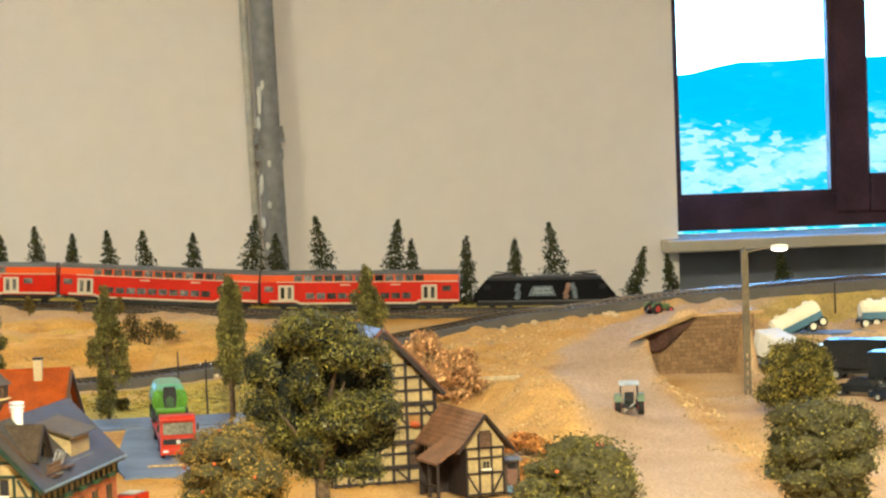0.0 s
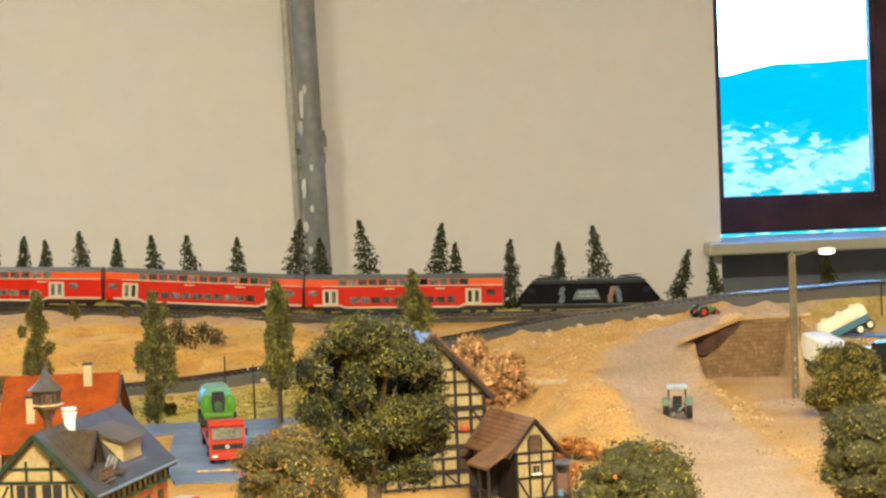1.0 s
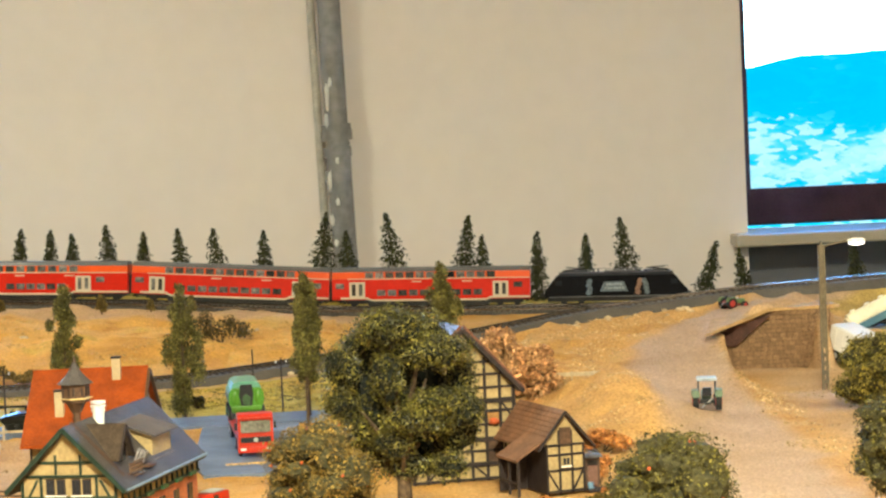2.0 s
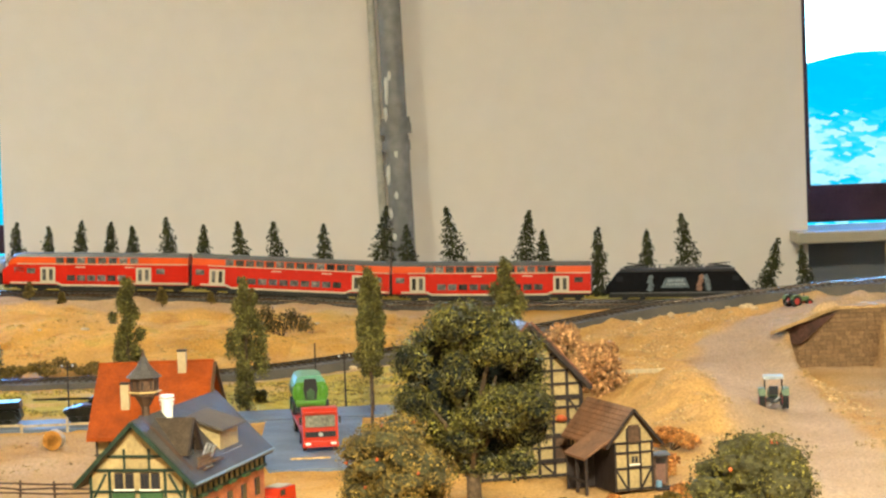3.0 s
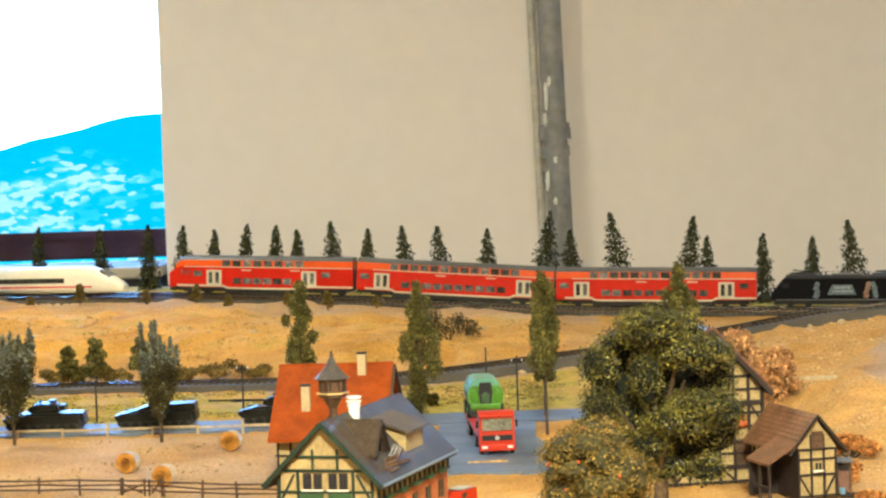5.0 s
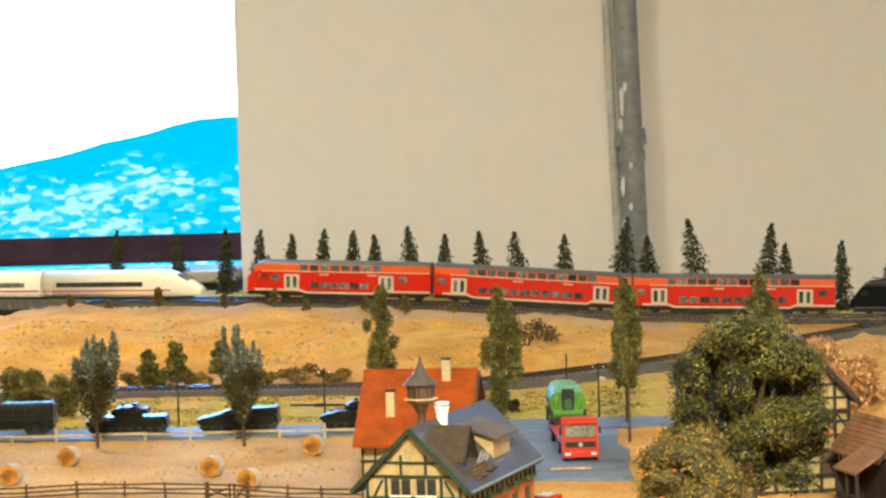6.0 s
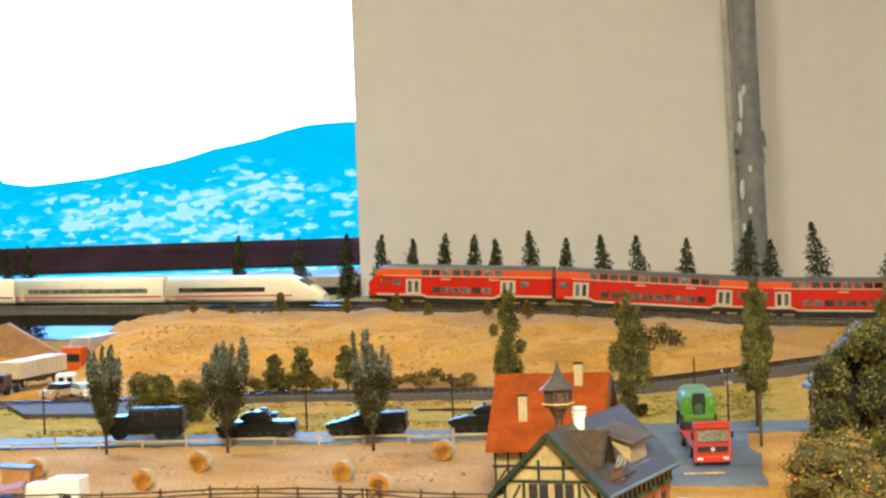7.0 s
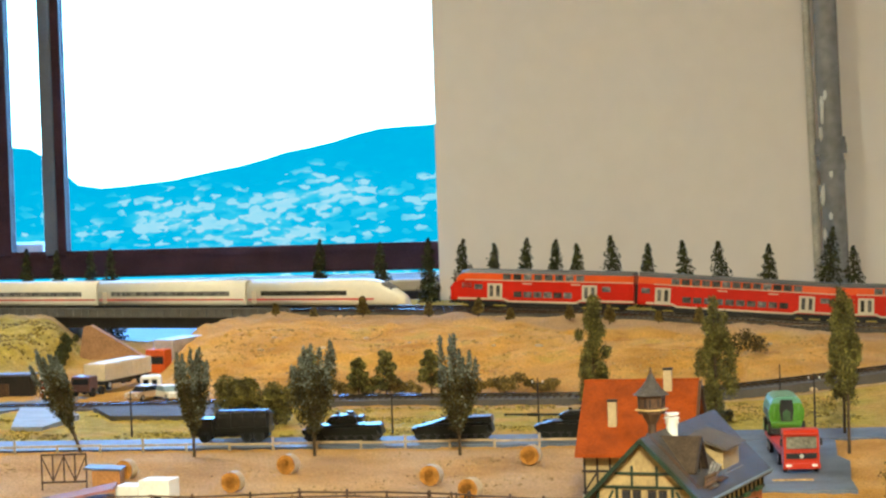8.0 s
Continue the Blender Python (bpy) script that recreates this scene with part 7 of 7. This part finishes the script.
box_trailer(0.545, 2.478, 116, 0.078, 0.030, 0.036, WHITEBOX, "white box trailer with bright roof, its front end lowered", z=-0.001, tilt=-15)
box_trailer(0.566, 2.425, 116, 0.056, 0.029, 0.033, WHITEBOX, "short white box trailer beside a longer one", z=-0.001)
box_trailer(0.616, 2.375, -28, 0.098, 0.029, 0.040, mat("black_trailer_paint", (0.016, 0.018, 0.022), 0.25, var=0.15, bump=0, spec=0.3), "long black box trailer parked in the yard")
box_trailer(0.632, 2.275, -28, 0.090, 0.029, 0.036, mat("black_trailer_paint", (0.016, 0.018, 0.022), 0.25, var=0.15, bump=0, spec=0.3), "black box trailer parked beside another trailer")


def car(x, y, rz, paint, label, z=0.0, group="", glazing=None):
    t = thing("car", x, y, z, rz, label, "car", group)
    part("body", prism(bmesh.new(), [(-0.025, 0.0035), (-0.025, 0.0085), (-0.021, 0.0100), (0.023, 0.0100), (0.025, 0.0080), (0.025, 0.0035)], "y", -0.0098, 0.0098), paint, t)
    part("cabin", prism(bmesh.new(), [(-0.013, 0.0100), (-0.006, 0.0155), (0.012, 0.0155), (0.019, 0.0100)], "y", -0.0086, 0.0086), glazing or GLASS, t, "" if glazing else "dark glazed cabin")
    part("roof", boxed(-0.006, 0.012, -0.0086, 0.0086, 0.0155, 0.0163, bevel=0.0003), paint, t)
    for wx in (-0.016, 0.016):
        for s in (-1, 1):
            w = part("wheel", rodded((wx, s * 0.0088 - 0.0013, 0.0036), (wx, s * 0.0088 + 0.0013, 0.0036), 0.0036, seg=14), TYRE, t)
            part("rim", rodded((wx, s * 0.0088 - 0.0016, 0.0036), (wx, s * 0.0088 + 0.0016, 0.0036), 0.0020, seg=12), RIM, w)
    for s in (-1, 1):
        part("headlight", boxed(-0.0254, -0.0246, s * 0.0070 - 0.0016, s * 0.0070 + 0.0016, 0.0062, 0.0080), LAMPW, t)
    return t


car(0.568, 2.245, -35, mat("black_car_paint", (0.012, 0.013, 0.016), 0.12, bump=0), "glossy black car parked in the yard")
car(0.590, 2.185, -35, mat("dark_blue_car_paint", (0.014, 0.02, 0.035), 0.12, bump=0), "glossy dark blue car parked in the yard")
car(0.604, 2.16, -60, VRED, "small red car parked in the yard")

# guard rail and shrubs on the rise
gr = thing("guard_rail", 0.224, 2.235, ground_at(0.224, 2.235) - 0.001, 0, "pale guard rail beside the sandy slope", "guard rail")
for k in range(3):
    part("post", boxed(-0.022 + k * 0.021, -0.0208 + k * 0.021, 0, 0.0012, -0.004, 0.0105), PALE, gr)
part("rail", boxed(-0.030, 0.026, -0.0014, 0.0, 0.0060, 0.0098), PALE, gr)
AUTUMN = leaves("autumn_pink_leaves", (0.42, 0.19, 0.075), (0.64, 0.37, 0.17), 0.45)
broad_tree("autumn_tree", 0.186, 2.24, 0.0, 0.064, 0.066, 0.003, 14, 4200, 0.0021, AUTUMN, "orange-pink autumn tree behind the barn roof", 71, low=0.03, core=False)
broad_tree("autumn_tree", 0.160, 2.27, 0.0, 0.079, 0.050, 0.003, 12, 3000, 0.0021, AUTUMN, "orange-pink autumn tree behind the barn roof", 72, low=0.05, core=False)
ORANGEBUSH = leaves("orange_bush_leaves", (0.36, 0.12, 0.03), (0.5, 0.22, 0.06), 0.5)
bush(0.216, 1.90, 0.018, 0.040, ORANGEBUSH, "low orange-brown bush on the sandy slope", 73, 900, "shrubs by the road")
bush(0.196, 1.78, 0.016, 0.032, ORANGEBUSH, "low orange-brown bush beside the outhouse", 74, 600, "shrubs by the road")
bush(0.206, 1.60, 0.024, 0.024, ORANGEBUSH, "orange flowering shrub beside the road", 75, 600, "shrubs by the road")


for k, (bx, by, bh, bw, bm_) in enumerate(((0.152, 1.650, 0.008, 0.016, ORANGEBUSH), (0.120, 1.655, 0.007, 0.018, APPLE), (0.188, 1.655, 0.009, 0.014, APPLE), (0.090, 1.64, 0.009, 0.020, OAK), (0.205, 1.68, 0.010, 0.016, ORANGEBUSH))):
    bush(bx, by, bh, bw, bm_, "small flowering shrub in front of the barn", 120 + k, 260, "shrubs by the road")


def tufts(name, n, x0, x1, y0, y1, keep, size, material, label, seed):
    """Scattered tufts and pebbles on the ground, too many to count."""
    r = np.random.default_rng(seed)
    x, y = r.uniform(x0, x1, n), r.uniform(y0, y1, n)
    ok = keep(x, y)
    x, y = x[ok], y[ok]
    z = ground_height(x, y)
    p = np.stack([x, y, z + size * 0.4], -1)
    p = np.repeat(p, 4, 0) + r.normal(0, size * 0.8, (len(p) * 4, 3)) * [1, 1, 0.4]
    nor = np.repeat([[0, -0.5, 0.8]], len(p), 0)
    ob = new(name, leaf_mesh(name, p, size, nor, material, seed))
    return tagged(ob, label, "ground cover", kind="stuff")


STRAWG = leaves("straw_tuft", (0.40, 0.24, 0.055), (0.54, 0.34, 0.10), 0.25)
SLOPEG = leaves("orange_tuft", (0.48, 0.29, 0.10), (0.66, 0.46, 0.23), 0.3)
MEADOW = leaves("meadow_tuft", (0.20, 0.16, 0.03), (0.40, 0.30, 0.06), 0.5)
tufts("bank_tufts", 2600, -0.8, 0.02, 2.72, 3.15, lambda x, y: value_noise(x, y, 0.05) > 0.08, 0.0014, STRAWG, "dry straw-coloured tufts over the sandy bank", 91)
tufts("meadow_tufts", 8000, -1.1, 0.0, 2.31, 2.57, lambda x, y: value_noise(x, y, 0.05) > 0.02, 0.0012, MEADOW, "yellow-green grass tufts of the meadow by the track", 92)
tufts("slope_tufts", 7000, 0.10, 0.42, 1.80, 2.72, lambda x, y: (value_noise(x, y, 0.04) > -0.02) & (np.abs(x - np.interp(y, [1.3, 1.9, 2.3, 2.5, 2.65], [0.30, 0.335, 0.335, 0.36, 0.44])) > 0.05), 0.0011, SLOPEG, "dry orange tufts over the sandy slope", 93)
tufts("field_tufts", 1500, -0.95, -0.20, 1.80, 2.185, lambda x, y: value_noise(x, y, 0.06) > 0.12, 0.0009, leaves("field_litter", (0.22, 0.13, 0.04), (0.42, 0.29, 0.12), 0.4), "brown straw litter scattered over the dusty field", 94)
tufts("yard_tufts", 1500, 0.36, 0.62, 1.85, 2.45, lambda x, y: value_noise(x, y, 0.05) > 0.14, 0.0010, leaves("yard_litter", (0.26, 0.16, 0.06), (0.50, 0.36, 0.18), 0.4), "brown grit scattered over the dusty yard", 95)
tufts("far_bank_tufts", 5200, -1.7, -1.07, 2.68, 3.45, lambda x, y: value_noise(x, y, 0.05) > -0.05, 0.0018, leaves("brown_bank_tuft", (0.20, 0.145, 0.034), (0.33, 0.225, 0.055), 0.3), "dull brown-green growth over the far bank", 96)
ROCK = mat("pale_rock", (0.50, 0.38, 0.24), 0.9, var=0.25, scale=80, bump=0.5)
rr = random.Random(12)
for k in range(34):
    rx_ = rr.uniform(-0.05, 0.42)
    ry_ = float(np.interp(rx_, RX, RY)) - rr.uniform(0.034, 0.06)
    s_ = rr.uniform(0.002, 0.0045)
    if k % 4 == 0:
        rx_, ry_ = rr.uniform(-0.75, 0.0), rr.uniform(2.95, 3.1)
    alone("rock", ball(bmesh.new(), rx_, ry_, ground_at(rx_, ry_) + s_ * 0.25, s_ * 1.3, s_, s_ * 0.7, 2, 0.5), ROCK, "small pale rock lying on the sandy slope", "rock", "rocks along the track")

# ---- underpass and bridge ----
GIRDER = mat("bridge_grey_paint", (0.14, 0.137, 0.13), 0.5, var=0.15, scale=60)
br = thing("railway_bridge", 0, 0, 0, 0, "grey plate girder railway bridge over the road", "bridge")
span = [p for p in MAIN_LINE if -1.30 <= p.x <= -0.74]
part("deck", sweep("deck", span, [(-0.03, -0.012), (0.093, -0.012), (0.093, -0.006), (-0.03, -0.006)], GIRDER), GIRDER, br)
part("girder", sweep("girder", offset_line(span, 0.095), [(-0.002, -0.010), (0.002, -0.010), (0.002, 0.001), (-0.002, 0.001)], GIRDER), GIRDER, br)
# near-black girder block puts the shade under the deck into its colour
DECKSHADE = mat("under_deck_shade", (0.022, 0.020, 0.019), 0.7, var=0.2, scale=60)
part("lower_girder", sweep("lower_girder", offset_line(span, 0.090), [(-0.125, -0.028), (0.0, -0.028), (0.0, -0.011), (-0.125, -0.011)], DECKSHADE), DECKSHADE, br, "deep girders under the deck, near black to put in the shade there")
part("girder_flange", sweep("girder_flange", offset_line(span, 0.097), [(-0.004, 0.001), (0.003, 0.001), (0.003, 0.003), (-0.004, 0.003)], GIRDER), GIRDER, br)
fl = offset_line(span, 0.0985)
tl = sum((b - a).length for a, b in zip(fl, fl[1:]))
for k in range(36):
    p, h = along(fl, tl * (k + 0.5) / 36)
    part("stiffener", boxed(-0.0005, 0.0005, -0.0010, 0.0010, -0.0098, 0.001, m=pose(p.x, p.y, p.z, 0, 0, h)), GIRDER, br)
CONC = mat("abutment_concrete", (0.24, 0.21, 0.18), 0.85, var=0.2, scale=30)
for ax, rz in ((-0.792, 8), (-1.245, -6)):
    ay = main_at(ax)
    ob = alone("bridge_abutment", boxed(-0.016, 0.016, -0.13, 0.10, -0.07, 0.026), CONC, "grey concrete abutment under the railway bridge", "abutment", kind="structure")
    ob.matrix_basis = pose(ax, ay, 0.0, 0, 0, rz)
WETROAD = mat("smooth_road_paint", (0.11, 0.13, 0.155), 0.52, var=0.15, scale=26, fine=500, bump=0.1, spec=0.3)
low_line = smooth_line([(-1.9, 2.46, 0.0045), (-1.2, 2.50, 0.0045), (-0.99, 2.58, 0.0035), (-0.925, 2.75, 0.0), (-0.905, 3.0, -0.005), (-0.92, 3.3, -0.017), (-0.95, 3.7, -0.019), (-0.985, 4.0, -0.019), (-1.01, 4.25, -0.019)], 14)
tagged(new("underpass_road", sweep("underpass_road", low_line, [(-0.038, -0.006), (0.038, -0.006), (0.038, 0.0), (-0.038, 0.0)], WETROAD)), "blue-grey road that runs under the railway bridge", "road", kind="structure")
alone("underpass_floor", prism(bmesh.new(), [(-0.985, 3.36), (-0.86, 3.36), (-0.90, 4.24), (-1.28, 4.24), (-1.12, 3.62)], "z", -0.030, -0.0200), WETROAD, "smooth blue-grey paving under the railway bridge", "paving", kind="structure")
ws = bmesh.new()
prism(ws, [(-1.066, -0.03), (-0.955, -0.03), (-0.962, 0.000), (-1.042, 0.049), (-1.052, 0.047)], "y", 3.30, 3.315)
alone("cutting_wall", ws, mat("brown_cutting_boards", (0.34, 0.19, 0.10), 0.8, var=0.2, scale=60), "brown sloping side wall of the road cutting", "wall", kind="structure")

HEDGEDARK = leaves("dark_hedge", (0.030, 0.034, 0.010), (0.075, 0.075, 0.022), 0.4)
for k in range(6):
    bush(-1.072 + 0.006 * k, 3.29 - 0.030 * k, 0.020, 0.018, HEDGEDARK, "dark green hedge along the cutting wall", 140 + k, 500, "hedge by the cutting")
TRAILERC = mat("cream_trailer_paint", (0.62, 0.52, 0.36), 0.5, var=0.1)
box_trailer(-0.880, 2.865, 78, 0.120, 0.029, 0.031, TRAILERC, "cream semi-trailer parked beside the underpass", z=0.003, group="traffic by the underpass")
lt = thing("lorry", -0.886, 3.06, -0.005, -14, "red cab lorry with a pale box coming through the underpass", "lorry", "traffic by the underpass")
part("cab", boxed(-0.0140, 0.0140, 0, 0.020, 0.006, 0.036, bevel=0.001), mat("orange_cab_paint", (0.62, 0.10, 0.02), 0.35, bump=0), lt)
part("windscreen", boxed(-0.0120, 0.0120, -0.0008, 0.0006, 0.0175, 0.0275), GLASS, lt)
part("box_body", boxed(-0.0145, 0.0145, 0.023, 0.105, 0.012, 0.047, bevel=0.0006), mat("pale_violet_box", (0.40, 0.38, 0.42), 0.4), lt)
part("chassis", boxed(-0.008, 0.008, 0.003, 0.103, 0.006, 0.012), UNDER, lt)
for y_ in (0.010, 0.070, 0.088):
    for s in (-1, 1):
        wheel(lt, s * 0.0125, y_, 0.0056)
platform = prism(bmesh.new(), [(-0.835, 2.600), (-0.62, 2.594), (-0.585, 2.470), (-0.785, 2.495)], "z", -0.004, 0.0050)
alone("loading_platform", platform, mat("platform_grey", (0.072, 0.062, 0.050), 0.8, var=0.2, scale=40, fine=600, bump=0.4), "grey gravelled strip beside the lower track", "paving", kind="structure")
apron = prism(bmesh.new(), [(-0.921, 2.608), (-0.863, 2.599), (-0.826, 2.518), (-0.830, 2.401), (-0.865, 2.406)], "z", -0.004, 0.0046)
alone("road_apron", apron, mat("pale_paving", (0.25, 0.26, 0.265), 0.6, var=0.12, scale=30), "pale blue-grey paved slab beside the underpass road", "paving", kind="structure")
cabt = thing("lorry_tractor", -0.893, 2.775, 0.0, 78, "dark brown lorry tractor unit in front of the cream trailer", "lorry", "traffic by the underpass")
part("cab", boxed(-0.016, 0.004, -0.0125, 0.0125, 0.006, 0.024, bevel=0.0012), mat("dark_brown_cab", (0.10, 0.05, 0.045), 0.35, bump=0), cabt)
part("windscreen", boxed(-0.0166, -0.0158, -0.0105, 0.0105, 0.0145, 0.0215), GLASS, cabt)
part("chassis", boxed(-0.014, 0.022, -0.007, 0.007, 0.0045, 0.008), UNDER, cabt)
for wx in (-0.009, 0.014):
    for s in (-1, 1):
        part("wheel", rodded((wx, s * 0.0112 - 0.002, 0.0054), (wx, s * 0.0112 + 0.002, 0.0054), 0.0054, seg=16), TYRE, cabt)
cv = thing("caravan", -0.818, 2.785, 0.0, 10, "small white caravan parked by the road", "caravan", "traffic by the underpass")
part("body", boxed(-0.012, 0.012, -0.009, 0.012, 0.004, 0.022, bevel=0.003), WHITEP, cv)
for k in (-0.005, 0.005):
    part("window", boxed(k - 0.0032, k + 0.0032, -0.0096, -0.0088, 0.012, 0.018), GLASS, cv)
for s in (-1, 1):
    wheel(cv, s * 0.0112, 0.001, 0.004)
car(-0.775, 2.700, 128, WHITEP, "white car parked in front of the caravan", z=ground_at(-0.775, 2.700) + 0.0015, group="traffic by the underpass", glazing=mat("pale_blue_glazing", (0.26, 0.36, 0.42), 0.15, bump=0))
car(-0.803, 2.700, 68, mat("tan_car_paint", (0.5, 0.36, 0.24), 0.3, bump=0), "tan car parked beside the caravan", z=ground_at(-0.803, 2.700) + 0.0015, group="traffic by the underpass")
kiosk = thing("black_shed", -0.992, 2.785, 0.0, 0, "low black shed with a flat roof by the road", "shed")
part("wall", boxed(-0.030, 0.030, -0.012, 0.012, 0, 0.025), mat("black_board", (0.014, 0.012, 0.011), 0.7), kiosk)
part("roof", boxed(-0.033, 0.033, -0.015, 0.015, 0.025, 0.0272), BARNROOF, kiosk)
part("door", boxed(-0.008, 0.004, -0.0128, -0.0118, 0.0005, 0.016), BROWNWOOD, kiosk)
pk = thing("barrier_post", -0.948, 2.775, 0.0, 0, "red and white striped barrier post", "barrier post")
for k in range(8):
    part("band", boxed(-0.0022, 0.0022, -0.001, 0.001, k * 0.0040, k * 0.0040 + 0.0040), WHITEP if k % 2 else VRED, pk)

# ---- farm things at the field's corner ----
gate = thing("truss_gate", -0.6685, 1.95, 0.001, 8, "open brown timber truss frame standing on the field", "frame")
for z in (0.0055, 0.0285):
    part("chord", boxed(-0.019, 0.019, -0.0008, 0.0008, z, z + 0.0016), BROWNWOOD, gate)
for k in range(5):
    x = -0.0185 + k * 0.00925
    part("upright", boxed(x - 0.0006, x + 0.0006, -0.0007, 0.0007, 0.0 if k in (0, 4) else 0.006, 0.0285), BROWNWOOD, gate)
    if k < 4:
        a, b = (0.007, 0.028) if k % 2 else (0.028, 0.007)
        part("brace", beam(bmesh.new(), (x, 0, a), (x + 0.00925, 0, b), 0.0010), BROWNWOOD, gate)
crate = thing("wooden_crate", -0.631, 1.945, 0, 6, "orange-brown wooden crate with a slate lid", "crate")
part("body", boxed(-0.010, 0.013, -0.010, 0.014, 0, 0.0180), mat("orange_wood", (0.36, 0.16, 0.05), 0.6, var=0.2, scale=80), crate)
part("lid", boxed(-0.017, 0.014, -0.011, 0.015, 0.0, 0.0016, m=pose(0, 0, 0.0183, 0, 4, 0)), BARNROOF, crate)
fs = thing("pink_roofed_shed", -0.626, 1.842, -0.0015, 10, "low farm shed with a dull pink roof", "shed")
part("wall", boxed(-0.028, 0.028, -0.018, 0.018, 0, 0.010), BROWNWOOD, fs)
part("roof", prism(bmesh.new(), [(-0.031, 0.0085), (0.031, 0.0195), (0.031, 0.0175), (-0.031, 0.0065)], "y", -0.021, 0.021), mat("dull_pink_roof", (0.27, 0.11, 0.08), 0.6, var=0.15), fs)
wt = thing("white_trailer", -0.564, 1.872, 0, -6, "small white box trailer on the field path", "trailer")
part("body", boxed(-0.016, 0.010, -0.012, 0.012, 0.004, 0.0195, bevel=0.0008), WHITEP, wt)
part("front_box", boxed(-0.036, -0.0165, -0.011, 0.011, 0.004, 0.0148, bevel=0.0008), WHITEP, wt)
for s in (-1, 1):
    w = part("wheel", rodded((0, s * 0.0125 - 0.0012, 0.0038), (0, s * 0.0125 + 0.0012, 0.0038), 0.0038, seg=14), TYRE, wt)
